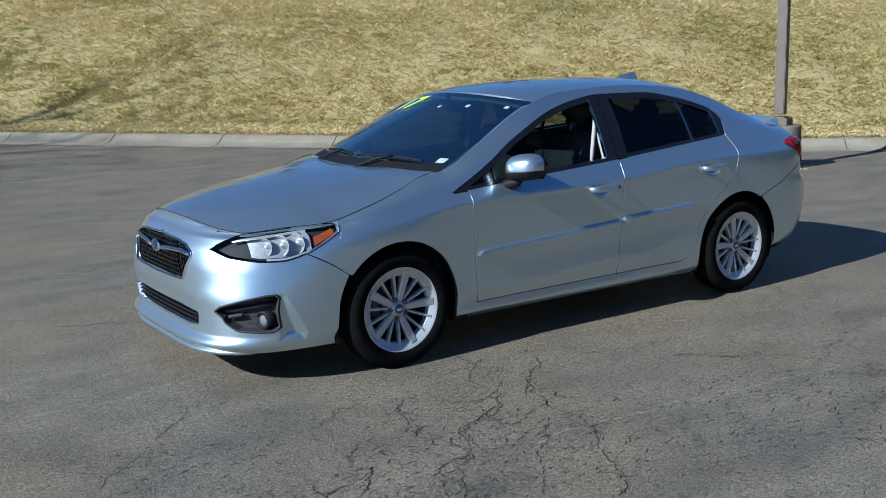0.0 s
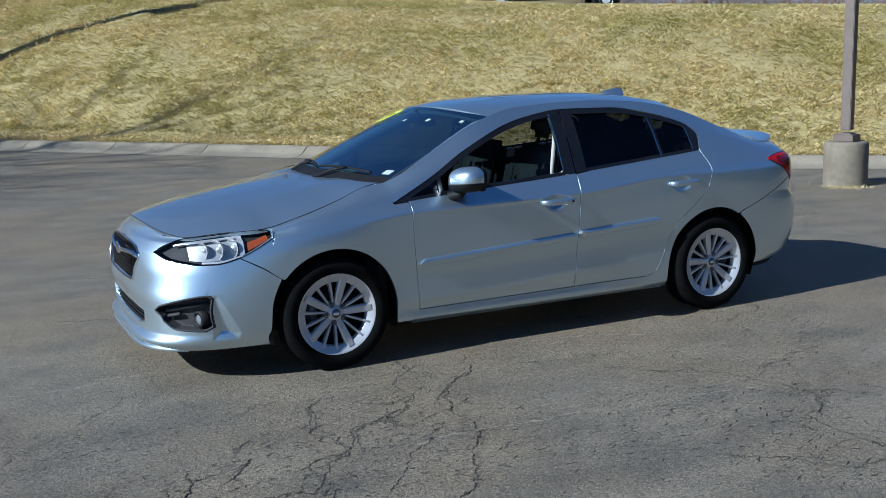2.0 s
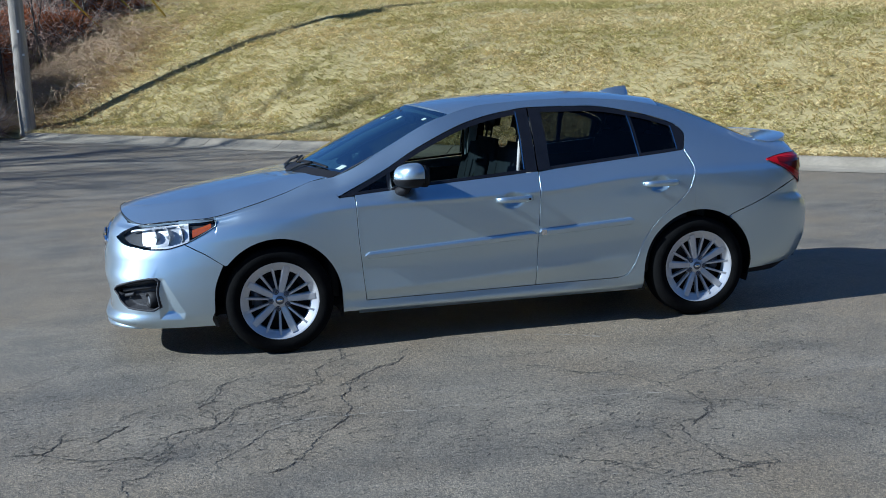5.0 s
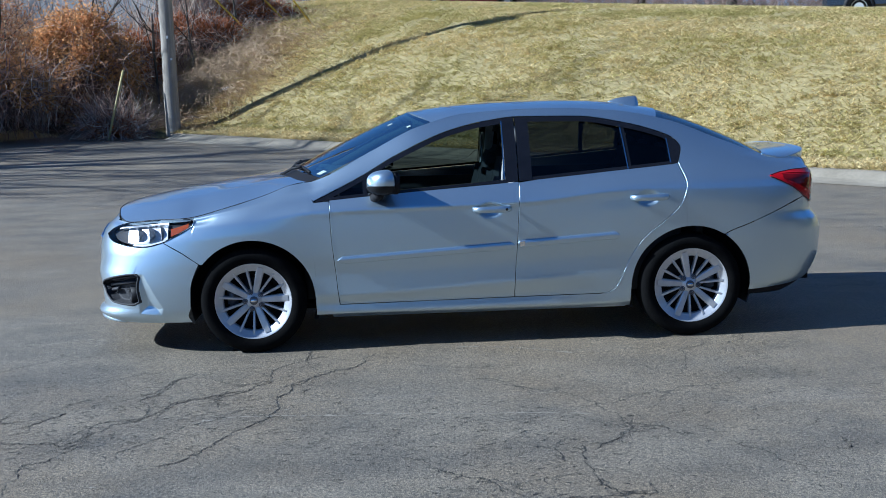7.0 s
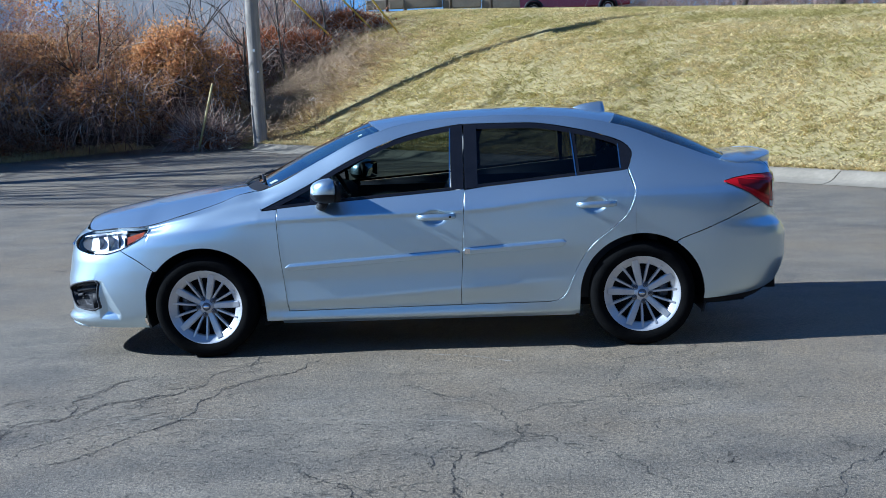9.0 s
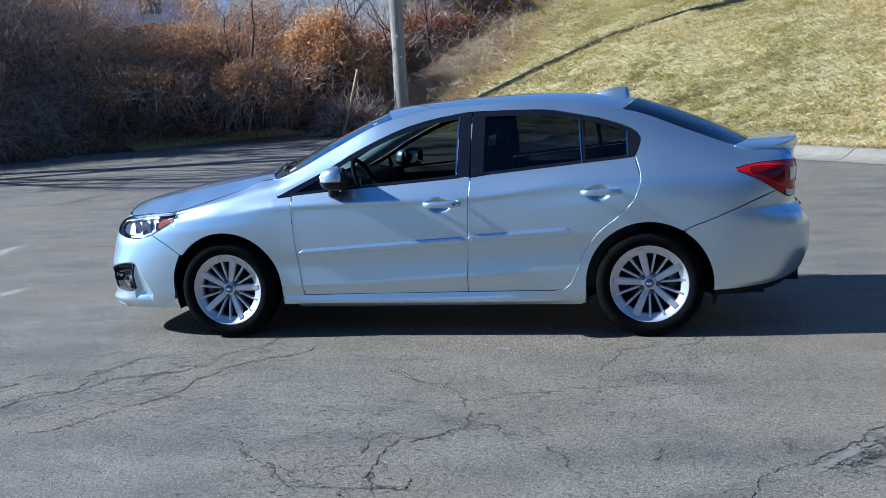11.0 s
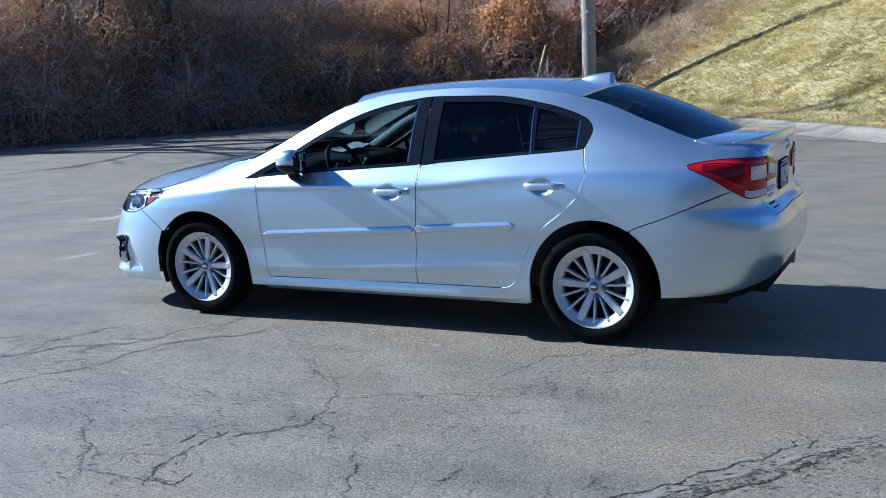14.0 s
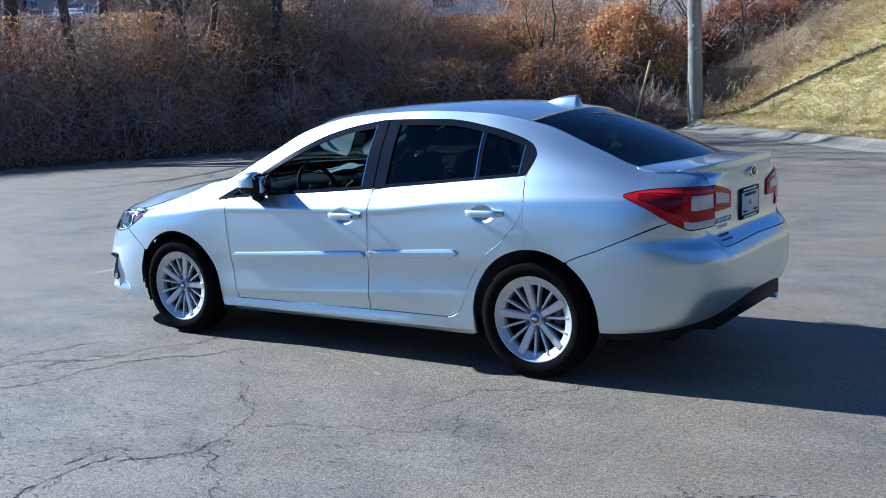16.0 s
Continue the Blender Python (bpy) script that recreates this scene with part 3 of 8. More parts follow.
def flank(sg):
    left = sg < 0
    # front wing
    seam = spline([(-1.85, 0.682), (-1.74, 0.622), (-1.64, 0.552), (-1.60, 0.53)])
    lamp_edge = spline([(-1.85, 0.688), (-1.76, 0.732), (-1.665, 0.788)])
    xs = np.concatenate([np.linspace(-1.848, -1.665, 22), np.linspace(-1.6645, -1.64, 5), arch_columns(-AXLE, -1.635, -0.966), [-AXLE + ARCH_R], np.linspace(-AXLE + ARCH_R + 0.004, -0.83, 22)])
    lo = np.where(xs < -1.62, np.maximum(seam(xs) + GAP, arch(xs, -AXLE) * (np.abs(xs + AXLE) < ARCH_R)), np.where(xs < -AXLE + ARCH_R + 0.002, arch(xs, -AXLE), 0.215))
    hi = np.where(xs < -1.665, np.maximum(lamp_edge(xs), lo + 0.001), np.where(xs < -1.02, top_z(xs) - 0.003, np.interp(xs, [-1.02, -0.955, -0.86], [1.01, 0.895, 0.900])))
    # the rear edge follows the door's seam
    t = np.linspace(0, 1, 44)
    Z = lo[:, None] * (1 - t) + hi[:, None] * t
    X = np.repeat(xs[:, None], 44, 1)
    w = np.clip((X + 0.95) / 0.12, 0, 1)
    X = X + w * (seam_front(Z) - GAP + 0.83)
    piece("front_wing", shell(np.stack([X, sg * half(X, Z), Z], -1), sg > 0, (0, -sg * 0.022, 0)), "paint")
    # sill
    xs = np.linspace(-AXLE + ARCH_R + 0.1, AXLE - ARCH_R - 0.03, 50)
    piece("sill", columns(xs, np.full(50, 0.193), sill_top(xs) - GAP + 0.012, sg, 12), "paint")
    # doors
    zs = np.linspace(0, 1, 84)
    def door_grid(xl, xr, cols):
        s = np.linspace(0, 1, cols)
        x0 = xl * (1 - s) + xr * s
        Z = (sill_top(x0) + 0.014)[:, None] * (1 - zs) + (belt(x0))[:, None] * zs
        return s, Z
    s, Z = door_grid(-0.85, 0.27, 100)
    def cup(X, Z, cx, cz):
        """The hollow pressed into a door behind its handle."""
        r2 = ((X - cx) / 0.072) ** 2 + ((Z - cz) / 0.048) ** 2
        return 0.030 * np.clip(1 - r2, 0, 1) ** 1.2
    X = (seam_front(Z) + GAP) * (1 - s[:, None]) + (seam_mid(Z) - GAP) * s[:, None]
    fd = piece("front_door", shell(np.stack([X, sg * (half(X, Z) - cup(X, Z, 0.10, 0.825)), Z], -1), sg > 0, (0, -sg * 0.022, 0)), "paint")
    xs = np.concatenate([np.linspace(0.2, 0.75, 40), np.linspace(0.765, 1.299, 80)])
    top = belt(xs)
    lo = np.where(xs < 0.72, sill_top(xs) + 0.014, seam_rear(xs) + GAP)
    t = np.linspace(0, 1, 84)
    Z = lo[:, None] * (1 - t) + top[:, None] * t
    X = np.repeat(xs[:, None], 84, 1)
    w = np.clip(1 - (X - 0.2) / 0.2, 0, 1)
    X = X + w * (seam_mid(Z) + GAP - 0.2)
    w2 = np.clip((X - 1.24) / 0.06, 0, 1) * np.clip((Z - 0.95) / 0.11, 0, 1)
    X = X - w2 * 0.032
    rd = piece("rear_door", shell(np.stack([X, sg * (half(X, Z) - cup(X, Z, 1.06, 0.868)), Z], -1), sg > 0, (0, -sg * 0.022, 0)), "paint")
    def fold(parent, pts):
        """The rounded edge of a panel along its seam."""
        piece("panel_edge", tube([(x, sg * (float(half(x, z)) - 0.0012), z) for x, z in pts], 0.0024, 6), "paint", parent)
    fold(fd, [(float(seam_front(z)) + GAP + 0.001, z) for z in np.linspace(0.285, 0.895, 26)])
    fold(rd, [(float(seam_mid(z)) + GAP + 0.001, z) for z in np.linspace(0.285, 0.975, 28)])
    # rail over the doors, from the windscreen's foot to the quarter
    xs = np.concatenate([np.linspace(-1.02, -0.955, 8), np.linspace(-0.945, 1.235, 110)])
    lo = np.where(xs < -0.955, np.interp(xs, [-1.02, -0.955], [1.0, 0.899]), frame_top(xs) + GAP)
    piece("roof_rail", columns(xs, lo, top_z(xs), sg, 14), "paint")
    # rear quarter
    lamp_cut = spline([(1.50, 0.605), (1.561, 0.643), (1.70, 0.695), (1.84, 0.752), (2.034, 0.831), (2.2, 0.87)])
    xs = np.concatenate([np.linspace(0.775, AXLE - ARCH_R - 0.003, 26), arch_columns(AXLE, AXLE - ARCH_R - 0.001, 1.30, 70), [1.3025, 1.3032], np.linspace(1.3045, 1.55, 22), np.linspace(1.56, 2.11, 44)])
    lo = np.where(xs < AXLE - ARCH_R, 0.20, np.where(xs < AXLE + ARCH_R, arch(xs, AXLE), 0))
    lo = np.maximum(lo, np.where(xs > 1.53, lamp_cut(xs) + GAP, 0))
    hi = np.where(xs < 1.3028, np.maximum(seam_rear(xs) - GAP, lo + 0.002), top_z(xs))
    low = xs < 1.3028
    q2 = join(columns(xs[low], lo[low], hi[low], sg, 40), columns(xs[~low], lo[~low], hi[~low], sg, 60))
    zs2 = np.linspace(0.925, 1.215, 24)
    xl = spline([(0.92, 1.303), (0.96, 1.300), (1.02, 1.285), (1.065, 1.272), (1.10, 1.285), (1.165, 1.3025), (1.2, 1.282), (1.235, 1.235)])(zs2) + GAP
    q3 = rows_panel(zs2, np.minimum(xl, 1.3032), np.full(24, 1.3036), sg, 6)
    xs = np.linspace(1.235, 1.3036, 8)
    q4 = columns(xs, frame_top(xs) + 0.004, top_z(xs), sg, 10)
    quarter = piece("rear_quarter", join(q2, q3, q4), "paint")
    line = [(x + 0.002, float(seam_rear(x)) - GAP) for x in np.linspace(0.79, 1.295, 40)]
    line += [(float(x) + 0.001, z) for x, z in zip(xl[1:13], zs2[1:13])]
    fold(quarter, line)
    # black window surround and panes
    def pane(name, xs, lo, hi, material, parent, out, label="", rows=14):
        o = piece(name, columns(xs, lo, hi, sg, rows, out), material, parent, label)
        return o
    xs = np.linspace(-0.945, 0.275, 60)
    hi, lo = frame_top(xs) - GAP, belt(xs) + GAP
    keep = hi - lo > 0.004
    xs, hi, lo = xs[keep], hi[keep], lo[keep]
    in_hi, in_lo = np.maximum(hi - 0.03, lo + 0.004), lo + 0.016
    frame_parts = [columns(xs, lo, np.minimum(in_lo, hi), sg, 3, -0.003), columns(xs, np.maximum(in_hi, in_lo), hi, sg, 3, -0.003)]
    xp = np.linspace(0.205, 0.278, 6)
    frame_parts.append(columns(xp, belt(xp) + GAP, frame_top(xp) - GAP, sg, 14, -0.001))
    piece("window_frame", join(*frame_parts), "gloss_black", fd, "gloss black window frame")
    xs = np.linspace(-0.91, -0.655, 16)
    pane("corner_trim", xs, belt(xs) + 0.012, np.maximum(frame_top(xs) - 0.028, belt(xs) + 0.014), "glass_dark", fd, -0.012, "small dark corner pane")
    xs = np.linspace(-0.66, -0.635, 3)
    piece("window_bar", columns(xs, belt(xs), frame_top(xs) - 0.02, sg, 8, -0.004), "gloss_black", fd)
    # the driver's window is wound down into the door, the other one is up
    xs = np.linspace(-0.64, 0.21, 40)
    if left:
        pane("side_window", xs, belt(xs) - 0.03, belt(xs) + 0.004, "glass_clear", fd, -0.014, "top edge of the wound-down window", 4)
    else:
        pane("side_window", xs, belt(xs) + 0.008, frame_top(xs) - 0.024, "glass_clear", fd, -0.014, "tinted front side window")
    xs = np.linspace(0.287, 1.262, 60)
    hi, lo = np.minimum(frame_top(xs), 1.4) - GAP, belt(xs) + GAP
    hi = np.where(xs > 1.2, np.minimum(hi, 1.235), hi)
    fr = [columns(xs, lo, lo + 0.016, sg, 3, -0.003), columns(xs, hi - 0.03, hi, sg, 3, -0.003)]
    xp = np.linspace(0.287, 0.365, 6)
    fr.append(columns(xp, belt(xp) + GAP, frame_top(xp) - GAP, sg, 14, -0.001))
    xp = np.linspace(1.225, 1.30, 10)
    fr.append(columns(xp, np.where(xp > 1.27, 1.065 + (xp - 1.27) * 2.5, belt(xp) + GAP), frame_top(xp) - GAP, sg, 12, -0.002))
    piece("window_frame", join(*fr), "gloss_black", rd, "gloss black window frame")
    lean = lambda z: (z - 1.0) * -0.08
    zs3 = np.linspace(1.035, 1.30, 12)
    piece("window_bar", rows_panel(zs3, 0.965 + lean(zs3), 0.985 + lean(zs3), sg, 3, -0.006), "gloss_black", rd)
    piece("bar_edge", rows_panel(zs3, 0.958 + lean(zs3), 0.965 + lean(zs3), sg, 2, -0.003), "chrome", rd, "thin bright edge of the window bar")
    xs = np.linspace(0.36, 0.972, 30)
    pane("side_window", xs, belt(xs) + 0.008, frame_top(xs) - 0.024, "glass_dark", rd, -0.014, "dark privacy glass in the rear door")
    xs = np.linspace(0.965, 1.24, 20)
    pane("quarter_window", xs, belt(xs) + 0.008, np.minimum(frame_top(xs) - 0.024, 1.29), "glass_dark", rd, -0.012, "dark fixed quarter pane")
    zs3 = np.linspace(1.07, 1.215, 6)
    piece("bar_edge", rows_panel(zs3, 1.222 + 0 * zs3 - (zs3 - 1.07) * 0.03, 1.229 + 0 * zs3 - (zs3 - 1.07) * 0.03, sg, 2, -0.001), "chrome", rd)
    # bright B-pillar edges
    zs3 = np.linspace(1.0, 1.345, 14)
    piece("pillar_edge", rows_panel(zs3, 0.198 + 0.018 * (1.345 - zs3) * -1, 0.205 + 0.018 * (1.345 - zs3) * -1, sg, 2, 0.0), "chrome", fd, "thin bright pillar edge")
    # door mouldings
    def moulding(parent, x0, x1, z0, z1, tip0, tip1):
        xs = np.linspace(x0, x1, 40)
        u = (xs - x0) / (x1 - x0)
        zc = z0 + (z1 - z0) * u
        h = 0.0235 * np.clip(np.minimum((xs - x0) / tip0 + 0.25, (x1 - xs) / tip1 + 0.25), 0.25, 1)
        V, prof = [], [(-0.96, 0.0), (-1.0, 0.012), (-0.80, 0.017), (0.25, 0.019), (0.78, 0.015), (1.0, 0.0)]
        for a, z, hh in zip(xs, zc, h):
            for p, o in prof:
                zz = z + p * hh
                V.append((a, sg * (float(half(a, zz)) + o - 0.001), zz))
        k = len(prof)
        F = [(i * k + j, (i + 1) * k + j, (i + 1) * k + j + 1, i * k + j + 1) for i in range(len(xs) - 1) for j in range(k - 1)]
        F += [tuple(range(k)), tuple(range((len(xs) - 1) * k, len(xs) * k))]
        F = [f if left else f[::-1] for f in F]
        piece("door_moulding", (V, F), "paint", parent, "silver body-side moulding strip", False)
    moulding(fd, -0.822, 0.245, 0.548, 0.606, 0.03, 0.004)
    moulding(rd, 0.262, 0.885, 0.612, 0.648, 0.004, 0.028)
    piece("moulding_badge", columns(np.linspace(0.274, 0.306, 3), [0.598, 0.5985, 0.599], [0.628, 0.6285, 0.629], sg, 3, 0.0205), "chrome", rd, "small bright square on the moulding")
    # handles
    for parent, cx, cz in ((fd, 0.11, 0.825), (rd, 1.07, 0.868)):
        cy = float(half(cx, cz))
        V, F = [], []
        n, k = 16, 10
        for i in range(n):
            u = i / (n - 1) * 2 - 1
            w, d, bow = 0.0205 * (1 - 0.35 * abs(u) ** 4), 0.012, 0.030 * (1 - abs(u) ** 6) + 0.002
            for j in range(k):
                a = 2 * math.pi * j / k
                V.append((cx + u * 0.117, sg * (cy + bow + d * math.cos(a)), cz + 0.004 + w * math.sin(a)))
        for i in range(n - 1):
            F += [(i * k + j, i * k + (j + 1) % k, (i + 1) * k + (j + 1) % k, (i + 1) * k + j) for j in range(k)]
        F += [tuple(range(k))[::-1], tuple(range((n - 1) * k, n * k))]
        piece("door_handle", (V, F), "paint", parent)
        if parent is fd:
            piece("lock_button", moved(lathe([(0.0005, 0.003), (0.007, 0.003), (0.008, 0)], 12), pose(cx + 0.085, sg * (cy + 0.04), cz + 0.004) @ Matrix.Diagonal((1, sg, 1, 1))), "black_plastic", parent)
    # door mirror
    mx, my, mz = -0.525, sg * 0.915, 1.01
    sweep = Matrix.Translation((mx, my, mz)) @ Matrix.Rotation(radians(-22 * sg), 4, "Z") @ Matrix.Translation((-mx, -my, -mz))
    bm = bmesh.new()
    bmesh.ops.create_uvsphere(bm, u_segments=28, v_segments=18, radius=1)
    for v in bm.verts:
        x, y, z = v.co
        x = x if x < 0 else x * 0.32
        y = math.copysign(abs(y) ** 0.72, y)
        z = math.copysign(abs(z) ** 0.72, z)
        v.co = (mx + 0.105 * x, my + sg * 0.114 * y, mz + (0.078 if z > 0 else 0.068) * z + 0.010 * y)
    if not left:
        bmesh.ops.reverse_faces(bm, faces=bm.faces)
    cap = piece("mirror_cap", moved(from_bm(bm), sweep), "paint", fd)
    piece("mirror_glass", moved(box(mx + 0.050, my, mz + 0.002, 0.008, 0.175, 0.105, 0.003), sweep), "mirror", cap)
    piece("mirror_rim", moved(join(box(mx + 0.034, my, mz + 0.054, 0.044, 0.18, 0.018, 0.008), box(mx + 0.034, my, mz - 0.054, 0.044, 0.18, 0.018, 0.008), box(mx + 0.034, my - 0.092, mz, 0.044, 0.018, 0.108, 0.008), box(mx + 0.034, my + 0.092, mz, 0.044, 0.018, 0.108, 0.008), box(mx + 0.026, my, mz, 0.02, 0.2, 0.12, 0.004)), sweep), "black_plastic", cap)
    bm = bmesh.new()
    bmesh.ops.create_uvsphere(bm, u_segments=28, v_segments=18, radius=1)
    for v in bm.verts:
        x, y, z = v.co
        x = x if x < 0 else x * 0.34
        y = math.copysign(abs(y) ** 0.72, y)
        z = min(math.copysign(abs(z) ** 0.72, z), -0.30 - 0.1 * x)
        v.co = (mx + 0.108 * x, my + sg * 0.117 * y, mz + 0.072 * z + 0.010 * y)
    if not left:
        bmesh.ops.reverse_faces(bm, faces=bm.faces)
    piece("mirror_skirt", moved(from_bm(bm), sweep), "black_plastic", cap)
    foot_y = sg * (float(half(-0.60, 0.93)))
    piece("mirror_arm", tube([(mx - 0.02, my - sg * 0.02, mz - 0.05), (mx - 0.04, my - sg * 0.03, mz - 0.08), (-0.585, foot_y + sg * 0.012, 0.915), (-0.60, foot_y - sg * 0.02, 0.90)], 0.025, 12, 0.034), "black_plastic", fd)
    # wheel arch liners
    for c in (-AXLE, AXLE):
        V, F = [], []
        n = 28
        for i in range(n):
            a = math.radians(-20 + 220 * i / (n - 1))
            for yy, rr in ((0.825, ARCH_R + 0.006), (0.79, ARCH_R + 0.03), (0.52, ARCH_R + 0.02), (0.52, 0.05)):
                V.append((c + rr * math.cos(a), sg * yy, HUB_Z + rr * math.sin(a)))
        for i in range(n - 1):
            F += [(i * 4 + j, i * 4 + j + 1, i * 4 + j + 5, i * 4 + j + 4) for j in range(3)]
        piece("arch_liner", (V, F), "black_plastic")


flank(-1)
flank(1)


# bonnet, roof, boot lid: graphs over the plan
def deck(name, rows, crown, material="paint", label="", n=41, power=2.2, fold=-0.02, parent=None):
    """rows: (x of the middle, sweep of the edge, half width, edge height, middle height)"""
    P = np.zeros((len(rows), n, 3))
    for i, (xm, sweep, hw, ze, zm) in enumerate(rows):
        s = np.linspace(-1, 1, n)
        P[i, :, 0] = xm + sweep * np.abs(s) ** 2
        P[i, :, 1] = s * hw
        P[i, :, 2] = ze + (zm - ze) * (1 - np.abs(s) ** power) + crown(xm, s)
    return piece(name, shell(P, False, (0, 0, fold)), material, parent, label)


hood_mid = spline([(-2.24, 0.843), (-2.15, 0.872), (-2.0, 0.903), (-1.8, 0.940), (-1.5, 0.985), (-1.25, 1.012), (-1.15, 1.02)])
HOOD_EDGE = [(-2.24, 0.0, 0.843), (-2.229, 0.20, 0.836), (-2.20, 0.36, 0.818), (-2.15, 0.51, 0.799), (-2.09, 0.605, 0.790), (-1.92, 0.70, 0.808), (-1.70, 0.788, 0.824), (-1.473, 0.783, 0.878), (-1.258, 0.748, 0.938), (-1.08, 0.716, 0.998), (-1.0, 0.712, 1.012)]
hood_arc = np.concatenate([[0], np.cumsum([math.dist(a, b) for a, b in zip(HOOD_EDGE[:-1], HOOD_EDGE[1:])])])
hood_e = [spline(list(zip(hood_arc, [p[k] for p in HOOD_EDGE]))) for k in range(3)]
hood_rows = []
for q in np.linspace(0.012, 1, 64):
    u = q * hood_arc[-1]
    ex, ey, ez = (float(f(u)) for f in hood_e)
    xm = -2.24 + 1.05 * q ** 1.5
    hood_rows.append((xm, ex - xm, ey - 0.006, ez, float(hood_mid(xm))))
gap_line = [tuple(float(f(u)) for f in hood_e) for u in np.linspace(0.0, hood_arc[-1] * 0.99, 70)]
for sg in (-1, 1):
    piece("bonnet_gap", tube([(x, sg * (y - 0.001), z + 0.0005) for x, y, z in gap_line], 0.0019, 6), "black_plastic", None, "dark shut line round the bonnet")
bonnet = deck("bonnet", hood_rows, lambda x, s: 0.007 * np.exp(-((np.abs(s) - 0.62) / 0.13) ** 2) * min(1.0, (x + 2.24) / 0.3))

roof_mid = spline([(-0.36, 1.400), (-0.1, 1.432), (0.3, 1.452), (0.6, 1.455), (0.9, 1.442), (1.2, 1.404), (1.3, 1.388)])
roof_rows = []
for q in np.linspace(0, 1, 44):
    xm = -0.36 + q * 1.63
    sweep = 0.13 * (1 - q) - 0.085 * q
    roof_rows.append((xm, sweep, float(top_y(xm + sweep)) + 0.001, float(top_z(xm + sweep)) + 0.0005, float(roof_mid(xm))))
deck("roof", roof_rows, lambda x, s: 0.0 * s, power=2.6)

def rear_x(y, z):
    n = float(tail_n(z))
    w = float(mid_width(np.array([2.0]), np.array([z]))[0])
    return XR + (float(tail_x(z)) - XR) * (1 - min(abs(y) / w, 0.999) ** n) ** (1 / n)


# boot lid: a flat top with round shoulders that ends in a swept lip
LIP_Y = 0.60
def lip_z(y):
    a = min(abs(y) / LIP_Y, 1.0)
    return 1.117 - 0.022 * a ** 2.4 - 0.026 * a ** 8


def boot_top():
    n, rows = 57, 30
    P = np.zeros((rows, n, 3))
    end_x = rear_x(LIP_Y, 1.06)
    side = np.sin(np.linspace(-1, 1, n) * math.pi / 2)
    for i, q in enumerate(np.linspace(0, 1, rows)):
        xe, xm = 1.84 + (end_x - 1.84) * q, 1.955 + (rear_x(0, 1.117) - 1.955) * q
        ye = min(float(top_y(xe)), float(half(xe, 1.05))) - 0.002
        ze = float(top_z(xe)) - 0.001
        for j, a in enumerate(side):
            k = abs(a)
            w = q ** 3
            y = ye * (1 - w) + LIP_Y * w
            x = xm + (xe - xm) * k ** 2.2
            z = ze + (1.112 - ze) * (1 - k ** 2.6) ** 0.72
            P[i, j] = (x * (1 - w) + (rear_x(y * a, lip_z(y * a)) + 0.001) * w, y * a, z * (1 - w) + lip_z(y * a) * w)
    return piece("boot_top", shell(P, False, (0, 0, -0.02)), "paint")


boot_top()


# windscreen and rear window
def pane_between(name, low, high, bulge, material, label, inset=0.0, n=31, rows=18):
    """low, high: (x mid, x corner, half width, z mid, z corner)"""
    s, t = np.linspace(-1, 1, n), np.linspace(0, 1, rows)
    P = np.zeros((rows, n, 3))
    for i, q in enumerate(t):
        def edge(e):
            xm, xc, hw, zm, zc = e
            return np.stack([xm + (xc - xm) * s ** 2, s * hw, zm + (zc - zm) * s ** 2], -1)
        P[i] = edge(low) * (1 - q) + edge(high) * q
        P[i, :, 2] += bulge * 4 * q * (1 - q) * (1 - s ** 4) - inset * (1 - s ** 4)
    ob = piece(name, shell(P, False, (0, 0, -0.006)), material, None, label)
    return ob


SHIELD_LOW, SHIELD_HIGH = (-1.20, -1.0, 0.722, 1.000, 0.998), (-0.355, -0.235, 0.615, 1.402, 1.350)
REAR_LOW, REAR_HIGH = (1.955, 1.845, 0.632, 1.113, 1.094), (1.27, 1.185, 0.556, 1.395, 1.335)
shield = pane_between("windscreen", SHIELD_LOW, SHIELD_HIGH, 0.016, "glass_shield", "tinted windscreen with a sale sticker", 0.004)
rear_glass = pane_between("rear_window", REAR_HIGH, REAR_LOW, 0.018, "glass_dark", "dark rear window", 0.004)
# black bands round both panes
def band(low, high, q0, q1, name, bulge=0.018, lift=-0.007, s0=-1.0, s1=1.0):
    s = np.linspace(s0, s1, 31)
    P = np.zeros((4, 31, 3))
    for i, q in enumerate(np.linspace(q0, q1, 4)):
        e = [np.stack([a + (b - a) * s ** 2, s * w, c + (d - c) * s ** 2], -1) for a, b, w, c, d in (low, high)]
        P[i] = e[0] * (1 - q) + e[1] * q
        P[i, :, 2] += bulge * 4 * q * (1 - q) * (1 - s ** 4) + lift
    return grid_faces(4, 31, False), P.reshape(-1, 3)
for nm, lo_, hi_, cuts in (("windscreen_band", SHIELD_LOW, SHIELD_HIGH, ((0.0, 0.06, -1, 1), (0.975, 1.0, -1, 1), (0, 1, -1, -0.994), (0, 1, 0.98, 1))), ("rear_window_band", REAR_HIGH, REAR_LOW, ((0.0, 0.07, -1, 1), (0.93, 1.0, -1, 1), (0, 1, -1, -0.94), (0, 1, 0.94, 1)))):
    bits = []
    for q0, q1, s0, s1 in cuts:
        f, v = band(lo_, hi_, q0, q1, nm, bulge=0.016 if nm[0] == "w" else 0.018, s0=s0, s1=s1)
        bits.append((v, f))
    piece(nm, join(*bits), "gloss_black", shield if nm[0] == "w" else rear_glass)


# ---- front bumper with its openings
def inside(poly, y, z):
    r = np.zeros(np.shape(y), bool)
    k = len(poly)
    for i in range(k):
        (y0, z0), (y1, z1) = poly[i], poly[(i + 1) % k]
        if z0 == z1:
            continue
        c = (z0 > z) != (z1 > z)
        r ^= c & (y < (y1 - y0) * (z - z0) / (z1 - z0) + y0)
    return r


